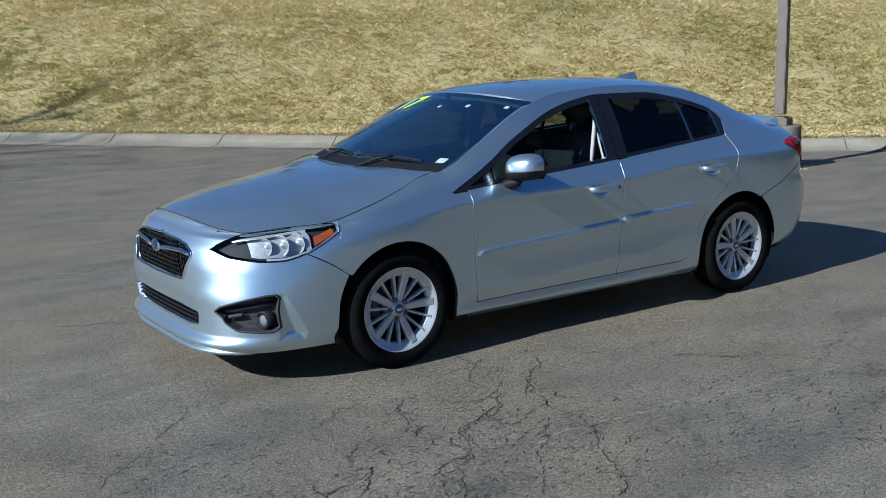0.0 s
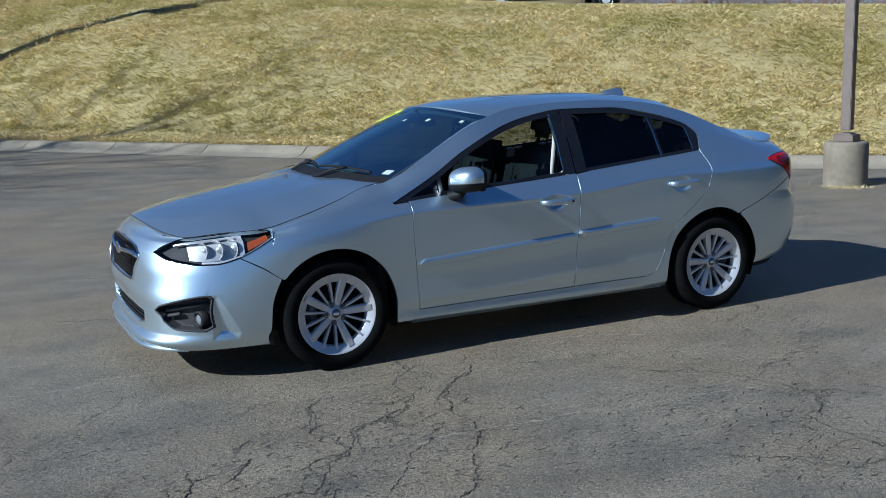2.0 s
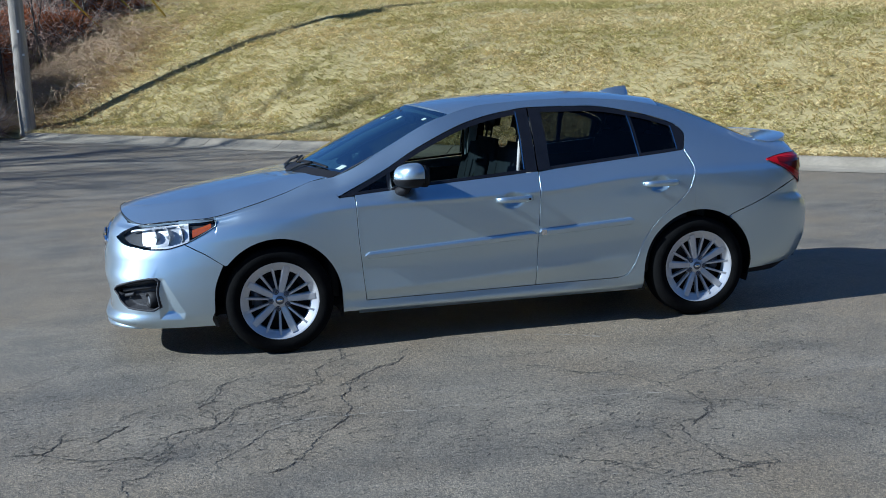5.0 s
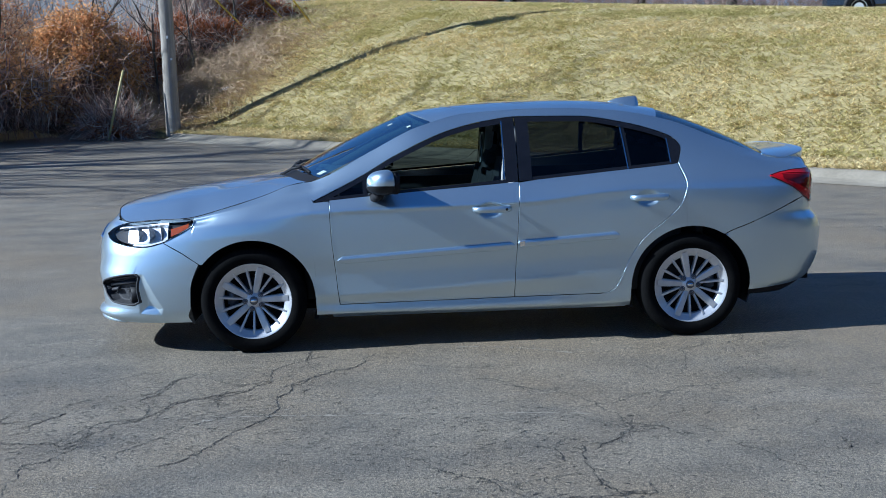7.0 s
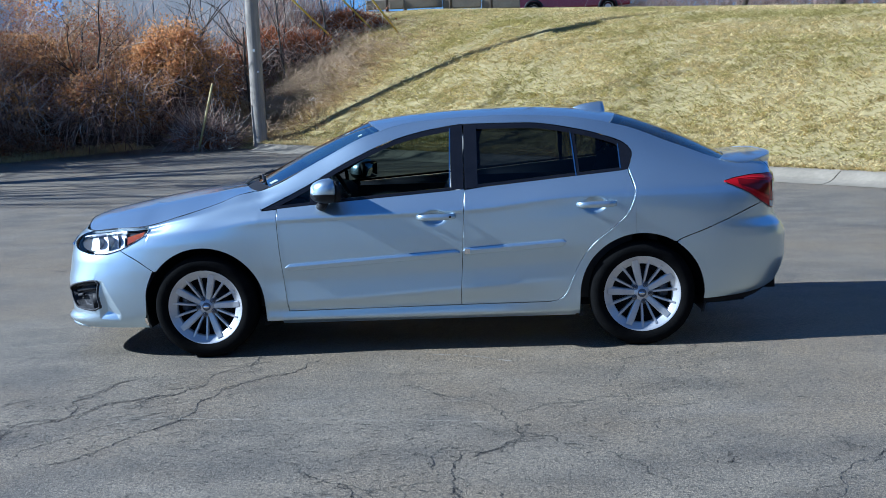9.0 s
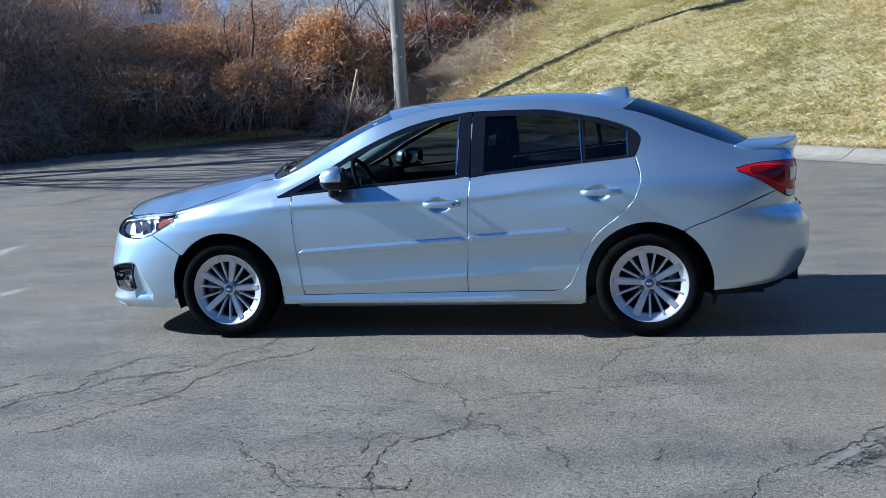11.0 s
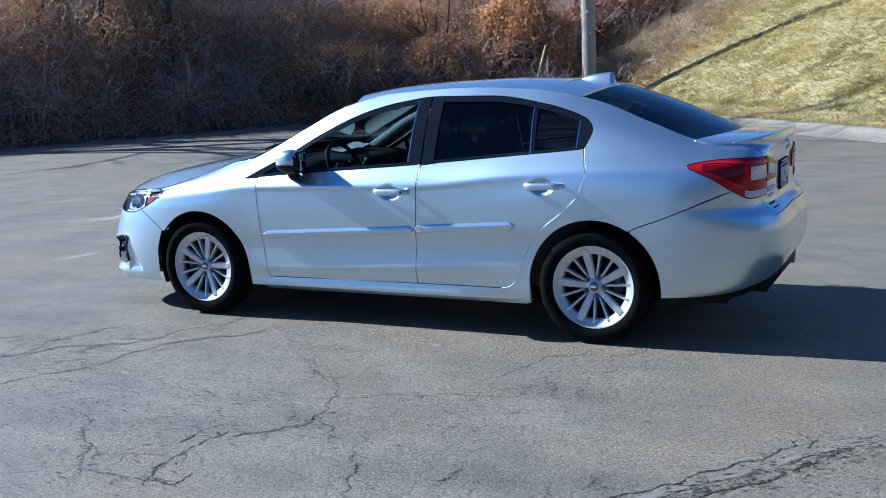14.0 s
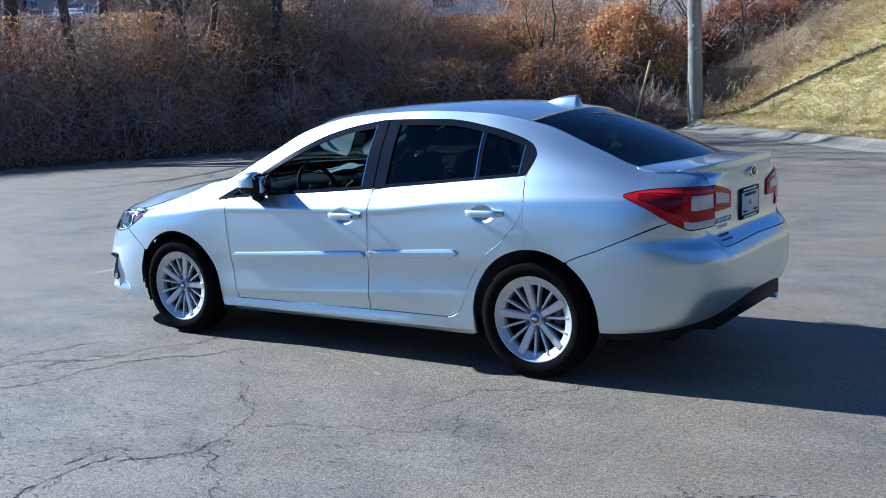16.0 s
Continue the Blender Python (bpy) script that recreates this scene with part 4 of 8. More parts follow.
def nearest_on(poly, y, z):
    best, by, bz = np.full(np.shape(y), 9.0), np.array(y), np.array(z)
    for a, b in zip(poly, poly[1:] + poly[:1]):
        a, b = np.array(a), np.array(b)
        e = b - a
        t = np.clip(((y - a[0]) * e[0] + (z - a[1]) * e[1]) / (e @ e), 0, 1)
        py, pz = a[0] + t * e[0], a[1] + t * e[1]
        d = np.hypot(y - py, z - pz)
        by, bz, best = np.where(d < best, py, by), np.where(d < best, pz, bz), np.minimum(d, best)
    return by, bz


def outline_distance(poly, y, z):
    d = np.full(np.shape(y), 9.0)
    k = len(poly)
    for i in range(k):
        a, b = np.array(poly[i]), np.array(poly[(i + 1) % k])
        e = b - a
        t = np.clip(((y - a[0]) * e[0] + (z - a[1]) * e[1]) / (e @ e), 0, 1)
        d = np.minimum(d, np.hypot(y - a[0] - t * e[0], z - a[1] - t * e[1]))
    return d


GRILLE = [(0.0, 0.744), (0.24, 0.737), (0.34, 0.724), (0.412, 0.692), (0.418, 0.675), (0.36, 0.553), (0.34, 0.546), (0.0, 0.538)]
INTAKE = [(0.0, 0.402), (0.30, 0.409), (0.468, 0.394), (0.478, 0.384), (0.462, 0.320), (0.315, 0.302), (0.0, 0.304)]
FOG = [(0.605, 0.414), (0.64, 0.440), (0.785, 0.494), (0.803, 0.496), (0.812, 0.48), (0.812, 0.33), (0.795, 0.308), (0.705, 0.320), (0.655, 0.360), (0.645, 0.385)]
lamp_lo = spline([(-2.243, 0.712), (-2.20, 0.682), (-2.12, 0.666), (-2.06, 0.657), (-1.98, 0.657), (-1.866, 0.681), (-1.76, 0.729), (-1.66, 0.786)])
lamp_hi = spline([(-2.243, 0.717), (-2.173, 0.760), (-2.10, 0.783), (-1.92, 0.803), (-1.70, 0.818), (-1.66, 0.800)])
hood_front_z = spline([(0.0, 0.838), (0.20, 0.831), (0.36, 0.813), (0.51, 0.795), (0.62, 0.786)])


SKIN = []                  # the bumper as it lies before its openings are pressed in


def front_bumper():
    na, nb = 150, 120
    bits, holes = [], {"grille": [], "intake": [], "fog": []}
    for sg, upper in ((-1, False), (1, False), (-1, True), (1, True)):
        na, nb = 210, 150
        phi = np.linspace(0, 1, na)
        phi = np.radians(8.0 + 82.0 * phi)
        y_in = [float(front_at(p, np.array([0.715]))[1][0]) for p in phi]
        lamp_from = next(i for i, v in enumerate(y_in) if v < 0.520)
        if upper:
            phi, nb = phi[lamp_from:], 40
            na = len(phi)
        for i, p in enumerate(phi):
            if i == 0:
                P, W, t = np.zeros((na, nb, 3)), np.zeros((na, nb, 2)), np.linspace(0, 1, nb)
            zt = 0.72
            for _ in range(30):
                x, y = front_at(p, np.array([zt])); x, y = float(x[0]), float(y[0])
                if upper:
                    want = float(hood_front_z(y)) - 0.002
                elif i >= lamp_from:
                    want = 0.712
                elif x < -1.85:
                    want = float(lamp_lo(x)) - 0.001
                else:
                    want = float(np.interp(x, [-1.85, -1.74, -1.64, -1.58], [0.679, 0.619, 0.549, 0.52]))
                zt += 0.5 * (want - zt)
            z0 = 0.712 if upper else 0.192
            z = z0 + (zt - z0) * t
            x, y = front_at(np.full(nb, p), z)
            P[i, :, 0], P[i, :, 1], P[i, :, 2] = x, sg * y, z
            W[i, :, 0], W[i, :, 1] = y, z
        # rear edge at the arch
        keep_x = P[:, :, 0]
        lim = -AXLE - np.sqrt(np.maximum((ARCH_R + 0.001) ** 2 - (P[:, :, 2] - HUB_Z) ** 2, 0))
        P[:, :, 0] = np.minimum(keep_x, lim)
        cut = keep_x > lim + 1e-5
        whole = ~(cut[:-1, :-1] & cut[1:, :-1] & cut[1:, 1:] & cut[:-1, 1:])
        P[:, :, 1] = np.where(keep_x > lim, sg * half(P[:, :, 0], P[:, :, 2]), P[:, :, 1])
        F = {"bumper": [], "grille": [], "intake": [], "fog": []}
        push = np.zeros((na, nb))
        wide = lambda poly: [(-0.3 if y == 0.0 else y, z) for y, z in poly]
        # lay the nearest mesh points onto the outlines of the openings
        for poly in (wide(GRILLE), wide(INTAKE), FOG):
            y, z = nearest_on(poly, W[:, :, 0], W[:, :, 1])
            near = (np.hypot(y - W[:, :, 0], z - W[:, :, 1]) < 0.0030) & (y > 0.002)
            W[near, 0], W[near, 1] = y[near], z[near]
            n_ = nose_n(z)
            w_ = mid_width(P[:, :, 0], z)
            x = XF - (XF - nose_x(z)) * (1 - np.clip(y / w_, 0, 0.999) ** n_) ** (1 / n_)
            P[near, 0], P[near, 1], P[near, 2] = x[near], sg * y[near], z[near]
        for name, poly, dep in (("grille", wide(GRILLE), 0.035), ("intake", wide(INTAKE), 0.06), ("fog", FOG, 0.05)):
            ins = inside(poly, W[:, :, 0], W[:, :, 1])
            d = outline_distance(poly, W[:, :, 0], W[:, :, 1])
            push += np.where(ins, dep * np.clip(d / 0.012, 0, 1), 0)
        BLADE = [(-2.020, 0.500), (-1.985, 0.495), (-1.875, 0.290), (-1.885, 0.245), (-2.020, 0.255)]
        ins = inside(BLADE, P[:, :, 0], P[:, :, 2])
        dB = outline_distance(BLADE, P[:, :, 0], P[:, :, 2])
        P[:, :, 1] -= sg * np.where(ins, 0.022 * np.clip(dB / 0.05, 0, 1), 0)
        # soft sculpt: a raised ledge under the lamps, a drawn-in side blade
        ledge = 0.010 * np.exp(-((W[:, :, 1] - 0.50 + 0.04 * W[:, :, 0]) / 0.05) ** 2)
        P[:, :, 0] -= ledge * (W[:, :, 0] < 0.8)
        SKIN.append((sg, W.copy(), P.copy()))
        P[:, :, 0] += push * 0.9
        P[:, :, 1] -= sg * push * 0.9 * (W[:, :, 0] > 0.5)
        V = P.reshape(-1, 3)
        mid = lambda A: (A[:-1, :-1] + A[1:, :-1] + A[1:, 1:] + A[:-1, 1:]) / 4
        cy, cz = mid(W[:, :, 0]), mid(W[:, :, 1])
        lab = np.zeros(cy.shape, int)
        for k, poly in ((1, wide(GRILLE)), (2, wide(INTAKE)), (3, FOG)):
            ins = inside(poly, cy, cz) & (outline_distance(poly, cy, cz) > 0.004) if k < 3 else inside(poly, cy, cz) | (outline_distance(poly, cy, cz) < 0.004)
            lab[ins] = k
        names = ["bumper", "grille", "intake", "fog"]
        for i in range(na - 1):
            for j in range(nb - 1):
                q = (i * nb + j, (i + 1) * nb + j, (i + 1) * nb + j + 1, i * nb + j + 1)
                if whole[i, j]:
                    F[names[lab[i, j]]].append(q if sg > 0 else q[::-1])
        def pick(fs):
            used = sorted({i for f in fs for i in f})
            idx = {u: n for n, u in enumerate(used)}
            return [tuple(V[u]) for u in used], [tuple(idx[i] for i in f) for f in fs]
        bits.append(pick(F["bumper"]))
        # the painted corner between lamp and bonnet
        if upper:
            for k in holes:
                holes[k].append(pick(F[k]))
            continue
        C = np.zeros((24, 10, 3))
        for i, xx in enumerate(np.linspace(-2.243, -2.10, 24)):
            z = lamp_hi(xx) + np.linspace(0, 1, 10) * max(float(hood_front_z(0.52 + (xx + 2.243) * 0.6)) - float(lamp_hi(xx)), 0.001)
            for j, zz in enumerate(z):
                C[i, j] = xx, sg * float(half(xx, zz)), zz
        bits.append((C.reshape(-1, 3), grid_faces(24, 10, sg > 0)))
        for k in holes:
            holes[k].append(pick(F[k]))
    bm = bmesh.new()
    v, f = join(*bits)
    vs = [bm.verts.new(p) for p in v]
    for q in f:
        bm.faces.new([vs[i] for i in q])
    bmesh.ops.remove_doubles(bm, verts=bm.verts[:], dist=0.002)
    b = piece("front_bumper", from_bm(bm), "paint")
    piece("grille_backing", join(*holes["grille"]), "black_plastic", b)
    piece("intake_backing", join(*holes["intake"]), "black_plastic", b)
    for h in holes["fog"]:
        piece("fog_recess", h, "grain_plastic", b, "grained dark fog lamp surround")
    return b


bumper = front_bumper()


def front_x(y, z):
    """x of the front skin at y and z."""
    n = float(nose_n(z))
    w = float(mid_width(np.array([-1.9]), np.array([z]))[0])
    return XF - (XF - float(nose_x(z))) * (1 - min(abs(y) / w, 0.999) ** n) ** (1 / n)


def front_bar(pts, r, out=0.0, flat=1.0):
    return tube([(front_x(y, z) - out, y, z) for y, z in pts], r, 8)


def dense(pts, n=6):
    o = []
    for (a, b), (c, d) in zip(pts[:-1], pts[1:]):
        o += [(a + (c - a) * i / n, b + (d - b) * i / n) for i in range(n)]
    return o + [pts[-1]]


full = GRILLE + [(-y, z) for y, z in GRILLE[::-1]][1:-1]
piece("grille_frame", front_bar(dense(full + [full[0]]), 0.0065, 0.003), "chrome", bumper, "chrome grille surround")
wing = [(-0.40, 0.680), (-0.32, 0.690), (-0.18, 0.685), (-0.085, 0.676)]
for sg in (-1, 1):
    piece("grille_wing", front_bar(dense([(y * -sg, z) for y, z in wing]), 0.013, 0.004), "chrome", bumper)
# honeycomb bars
bars = []
for k in range(-17, 18):
    for r in range(9):
        y, z = k * 0.024 + (r % 2) * 0.012, 0.556 + r * 0.023
        if inside([(-0.3 if a == 0.0 else a, b) for a, b in GRILLE], abs(y), z) and outline_distance(GRILLE[1:-1], np.array(abs(y)), np.array(z)) > 0.010:
            x = front_x(y, z) + 0.012
            bars.append(box(x, y, z, 0.012, 0.004, 0.016))
            bars.append(box(x, y, z + 0.0115, 0.012, 0.024, 0.004))
tagged(piece("grille_mesh", join(*bars), "gloss_black", bumper, smooth=False), kind="stuff")
bars = []
for r in range(4):
    z = 0.318 + r * 0.024
    bars.append(front_bar([(y, z) for y in np.linspace(-0.45, 0.45, 17)], 0.005, -0.025))
for y in np.linspace(-0.42, 0.42, 29):
    bars.append(box(front_x(y, 0.36) + 0.03, y, 0.36, 0.01, 0.004, 0.09))
piece("intake_mesh", join(*bars), "black_plastic", bumper, smooth=False)
# oval badge at the nose
oval = lathe([(0.0005, 0.006), (0.03, 0.005), (0.038, 0.009), (0.046, 0.006), (0.048, 0.0)], 36)
badge_m = pose(front_x(0, 0.676) - 0.006, 0, 0.676, 0, 0, 90) @ Matrix.Diagonal((1.25, 1, 0.72, 1))
piece("front_badge", moved(oval, badge_m), "chrome", bumper, "plain oval chrome badge")
piece("badge_field", moved(lathe([(0.0005, 0.0075), (0.034, 0.0075), (0.036, 0.004)], 30), badge_m), surf("badge_blue", (0.006, 0.010, 0.04), (0.012, 0.02, 0.07), 0.2, 9, coat=1), bumper)


def fog_lamp(sg):
    for k in range(3):
        z = 0.43 - k * 0.032
        pts = [(sg * y, z + 0.05 * (y - 0.6) / 0.2) for y in np.linspace(0.635 + 0.012 * k, (0.80, 0.80, 0.72)[k], 8)]
        piece("fog_louvre", tube([(front_x(y, z) + 0.030, y * 0.96, z) for y, z in pts], 0.0105, 8), "grain_plastic", bumper)
    c = (front_x(0.765, 0.362) + 0.060, sg * 0.735, 0.362)
    m = pose(*c, 0, 0, 90 - sg * 22)
    piece("fog_bezel", moved(lathe([(0.030, 0.0), (0.033, 0.018), (0.047, 0.016), (0.052, -0.02)], 28), m), "black_plastic", bumper)
    piece("fog_lens", moved(lathe([(0.0005, 0.014), (0.02, 0.012), (0.031, 0.004)], 24), m), "fog_glass", bumper, "round clear fog lamp")


def on_bumper(sg, y, z):
    """The place on the bumper's skin at half width y and height z."""
    best = []
    for g, W, P in SKIN:
        if g == sg:
            d = np.hypot(W[:, :, 0] - y, W[:, :, 1] - z).ravel()
            k = np.argsort(d)[:6]
            w = 1 / (d[k] + 1e-4) ** 2
            best.append((d[k[0]], (P.reshape(-1, 3)[k] * w[:, None]).sum(0) / w.sum()))
    return min(best, key=lambda e: e[0])[1]


fog_lamp(-1)
fog_lamp(1)
for sg in (-1, 1):
    rim = [on_bumper(sg, y, z) for y, z in dense(FOG + [FOG[0]], 8)]
    rim = [tuple((rim[i - 1] + 2 * rim[i] + rim[(i + 1) % len(rim)]) / 4) for i in range(len(rim) - 1)]
    piece("fog_rim", tube(rim + [rim[0]], 0.0055, 8), "grain_plastic", bumper, "thin dark rim of the fog lamp recess")


# ---- headlamps: a dark tray, reflectors, a bright trim, an amber corner and a clear cover
def headlamp(sg):
    na, nb = 60, 14
    def skin(out, u0=0.0, u1=1.0, s0=0.0, s1=1.0):
        """u runs from the pointed outer tip to the inner tip, s from the lower to the upper edge."""
        P = np.zeros((na, nb, 3))
        for i, u in enumerate(np.linspace(u0, u1, na)):
            xx = -1.664 + (-2.241 + 1.664) * u
            zz = float(lamp_lo(xx)) + (float(lamp_hi(xx)) - float(lamp_lo(xx))) * np.linspace(s0, s1, nb)
            y = half(np.full(nb, xx), zz)
            P[i, :, 0], P[i, :, 1], P[i, :, 2] = xx - out * 0.7 * u, sg * (y + out * (1 - 0.5 * u)), zz
        return P
    base = piece("headlamp", shell(skin(-0.05), sg < 0, (0.03, -sg * 0.02, 0)), "lamp_tray", None, "headlamp with an amber corner behind a clear cover")
    cover = piece("lamp_cover", (skin(0.003).reshape(-1, 3), grid_faces(na, nb, sg < 0)), "lens", base, "clear headlamp cover")
    cover.visible_shadow = False
    piece("lamp_rim", join(*[tube(skin(0.001)[::3, j], 0.0028, 6) for j in (0, nb - 1)]), "gloss_black", base)
    f = grid_faces(na, nb, sg < 0)
    piece("amber_corner", (skin(-0.014, 0.06, 0.25, 0.12, 0.52).reshape(-1, 3), f), "amber", base, "amber corner reflector")
    piece("lamp_trim", (skin(-0.008, 0.28, 0.325, 0.06, 0.86).reshape(-1, 3), f), "reflector", base, "bright bracket-shaped lamp trim")
    piece("lamp_trim", (skin(-0.008, 0.30, 0.66, 0.03, 0.10).reshape(-1, 3), f), "reflector", base)
    piece("lamp_liner", (skin(-0.046, 0.30, 0.78, 0.08, 0.82).reshape(-1, 3), f), "liner", base)
    piece("lamp_shelf", (skin(-0.012, 0.31, 0.86, 0.80, 0.87).reshape(-1, 3), f), "reflector", base)
    for u, zz, r in ((0.42, 0.733, 0.048), (0.55, 0.727, 0.050), (0.67, 0.722, 0.042)):
        xx = -1.664 + (-2.241 + 1.664) * u
        y = float(half(xx, zz))
        m = pose(xx + 0.036, sg * (y - 0.026), zz, 0, 0, 90 - sg * 24)
        piece("reflector_bowl", moved(lathe([(0.008, -0.03), (r * 0.6, -0.022), (r, 0.012), (r + 0.005, 0.012)], 26), m), "reflector", base)
        piece("bulb", moved(lathe([(0.0005, 0.010), (r * 0.5, 0.0), (r * 0.55, -0.026)], 18), m), "liner", base)


headlamp(-1)
headlamp(1)

# lower lip
piece("front_lip", tube([(front_x(y, 0.205) - 0.012 + 0.05 * abs(y / 0.70) ** 6, y, 0.197) for y in np.linspace(-0.70, 0.70, 41)], 0.013, 8), "paint", bumper)


# ---- rear end
def rear_skin(name, zlo, zhi, material, label="", y_from=0.0, y_to=0.9, na=70, nb=60, out=0.0, parent=None, both=True, sgs=(-1, 1)):
    bits = []
    for sg in sgs:
        P = np.zeros((na, nb, 3))
        for i, u in enumerate(np.linspace(0, 1, na)):
            # walk inwards from y_to to y_from on the skin
            p = math.radians(0.4 + 89.6 * u ** 2)
            z = np.full(nb, 0.7)
            for _ in range(24):
                x, y = rear_at(np.full(nb, p), z)
                a, b = zlo(float(y[0]), float(x[0])), zhi(float(y[-1]), float(x[-1]))
                z = 0.5 * z + 0.5 * (a + (b - a) * np.linspace(0, 1, nb))
            x, y = rear_at(np.full(nb, p), z)
            P[i, :, 0], P[i, :, 1], P[i, :, 2] = x + out, sg * (y + out * 0.5), z
        lim = AXLE + np.sqrt(np.maximum((ARCH_R + 0.001) ** 2 - (P[:, :, 2] - HUB_Z) ** 2, 0))
        nx = np.maximum(P[:, :, 0], lim)
        cut = (nx > P[:, :, 0] + 1e-5).reshape(-1)
        P[:, :, 1] = np.where(nx > P[:, :, 0], sg * half(nx, P[:, :, 2]), P[:, :, 1])
        P[:, :, 0] = nx
        Wy = np.abs(P[:, :, 1])
        sel = (Wy >= y_from - 1e-6) & (Wy <= y_to + 1e-6)
        V = P.reshape(-1, 3)
        F = [f for f in grid_faces(na, nb, sg > 0) if all(sel.reshape(-1)[i] for i in f) and sum(bool(cut[i]) for i in f) < 3]
        bits.append((V, F))
    V, F = join(*bits)
    used = sorted({i for f in F for i in f})
    idx = {u: n for n, u in enumerate(used)}
    return piece(name, ([V[u] for u in used], [tuple(idx[i] for i in f) for f in F]), material, parent, label)


cut_rear = spline([(1.40, 0.55), (1.50, 0.602), (1.561, 0.640), (1.70, 0.692), (1.84, 0.749), (2.034, 0.828), (2.06, 0.838)])
bumper_low = lambda y, x: float(np.interp(y, [0.0, 0.25, 0.50, 0.687, 0.813, 0.86], [0.415, 0.408, 0.365, 0.324, 0.279, 0.265]))
def bumper_high(y, x):
    return float(cut_rear(x)) if x < 2.06 else float(np.interp(y, [0.0, 0.46, 0.505, 0.545, 0.59, 0.62, 0.72], [0.700, 0.690, 0.688, 0.722, 0.80, 0.805, 0.84]))
rear_bumper = rear_skin("rear_bumper", bumper_low, bumper_high, "paint")
rear_skin("rear_valance", lambda y, x: max(0.235, bumper_low(y, x) - 0.075), lambda y, x: bumper_low(y, x) + 0.004, "black_plastic", "black lower valance", out=-0.012, parent=rear_bumper, nb=14)
def boot_low(y, x):
    return float(np.interp(y, [0.0, 0.46, 0.505, 0.545, 0.59, 0.62, 0.72], [0.704, 0.694, 0.692, 0.726, 0.804, 0.809, 0.844])) if x > 2.06 else float(cut_rear(x)) + 0.004


boot = rear_skin("boot_face", boot_low, lambda y, x: lip_z(y) - 0.001, "paint", y_to=0.70)


def tail_lamp(sg):
    """Wraps the corner: a pointed red outer half and an inner half on the boot lid."""
    lo_c = spline([(1.832, 0.970), (1.90, 0.940), (1.966, 0.907), (2.09, 0.823), (2.141, 0.795), (2.19, 0.797)])
    hi_c = spline([(1.832, 0.978), (1.90, 0.993), (2.023, 1.004), (2.10, 1.004), (2.19, 0.998)])
    def outer(u0, u1, out, s0=0.0, s1=1.0, na=40, nb=12):
        P = np.zeros((na, nb, 3))
        for i, u in enumerate(np.linspace(u0, u1, na)):
            p = math.radians(28 + u * 40)
            xx = 1.834 + (2.187 - 1.834) * (1 - (1 - u) ** 1.6)
            z = float(lo_c(xx)) + (float(hi_c(xx)) - float(lo_c(xx))) * np.linspace(s0, s1, nb)
            y = np.maximum(half(np.full(nb, xx), z), 0.45)
            P[i, :, 0], P[i, :, 1], P[i, :, 2] = xx + out * 0.8, sg * (y + out), z
        return P
    def inner(v0, v1, out, s0=0.0, s1=1.0, na=24, nb=10):
        P = np.zeros((na, nb, 3))
        for i, v in enumerate(np.linspace(v0, v1, na)):
            y = 0.522 - v * 0.215
            z = 0.868 + (0.998 - 0.045 * v ** 1.5 - 0.868) * np.linspace(s0, s1, nb)
            x = np.array([rear_x(y, zz) for zz in z])
            P[i, :, 0], P[i, :, 1], P[i, :, 2] = x + out, sg * (y - 0.012 * (1 - np.linspace(s0, s1, nb)) * 0), z
        return P
    fo, fi = grid_faces(40, 12, sg > 0), grid_faces(24, 10, sg > 0)
    lamp = piece("tail_lamp", join(shell(outer(0, 1, 0.006), sg > 0, (-0.02, -sg * 0.02, 0)), shell(inner(0, 1, 0.010), sg > 0, (-0.02, 0, 0))), "red_lens", None, "red wrap-round tail lamp with clear sections")
    piece("clear_section", (outer(0.70, 0.975, 0.009, 0.46, 0.80).reshape(-1, 3), fo), "white_lens", lamp, "clear indicator section")
    piece("clear_section", (inner(0.04, 0.84, 0.013, 0.30, 0.74).reshape(-1, 3), fi), "white_lens", lamp)
    piece("lower_lens", (outer(0.62, 0.975, 0.009, 0.02, 0.19).reshape(-1, 3), fo), "white_lens", lamp, "clear lower strip")
    piece("inner_bar", (outer(0.14, 0.60, 0.0085, 0.32, 0.78).reshape(-1, 3), fo), surf("deep_red_lens", (0.10, 0.002, 0.004), (0.17, 0.004, 0.006), 0.12, 20, coat=0.2, spec=0.2), lamp, "deep red inner lens")
    piece("lamp_rim", join(*[tube(outer(0, 1, 0.005)[:, j], 0.0026, 6) for j in (0, 11)]), "gloss_black", lamp)
    piece("bright_bar", (outer(0.12, 0.98, 0.0095, 0.86, 0.92).reshape(-1, 3), fo), surf("bright_red_lens", (0.45, 0.008, 0.012), (0.6, 0.015, 0.02), 0.16, 20, coat=0.3, spec=0.3), lamp)
    piece("bright_bar", (outer(0.20, 0.66, 0.0095, 0.20, 0.27).reshape(-1, 3), fo), bpy.data.materials["bright_red_lens"], lamp)


tail_lamp(-1)
tail_lamp(1)

# plate in its black frame, with a dealer's card: unreadable bars and a plain emblem
PX, PZ = rear_x(0, 0.862) + 0.006, 0.862
plate = piece("rear_plate", box(PX, 0, PZ, 0.010, 0.315, 0.165, 0.004), "black_plastic", None, "white dealer card in a black plate frame")
piece("plate_card", box(PX + 0.0045, 0, PZ, 0.004, 0.275, 0.118, 0.001), "white", plate)
for y, z, w, h, mt in ((0, 0.045, 0.20, 0.014, "ink"), (-0.09, -0.043, 0.06, 0.010, "ink"), (0.09, -0.043, 0.06, 0.010, "ink"), (0, 0.0, 0.055, 0.020, "gold"), (0, 0.0, 0.022, 0.030, "gold")):
    piece("print_bar", box(PX + 0.0075, y, PZ + z, 0.001 + (0.0006 if w < 0.03 else 0), w, h), mt, plate)
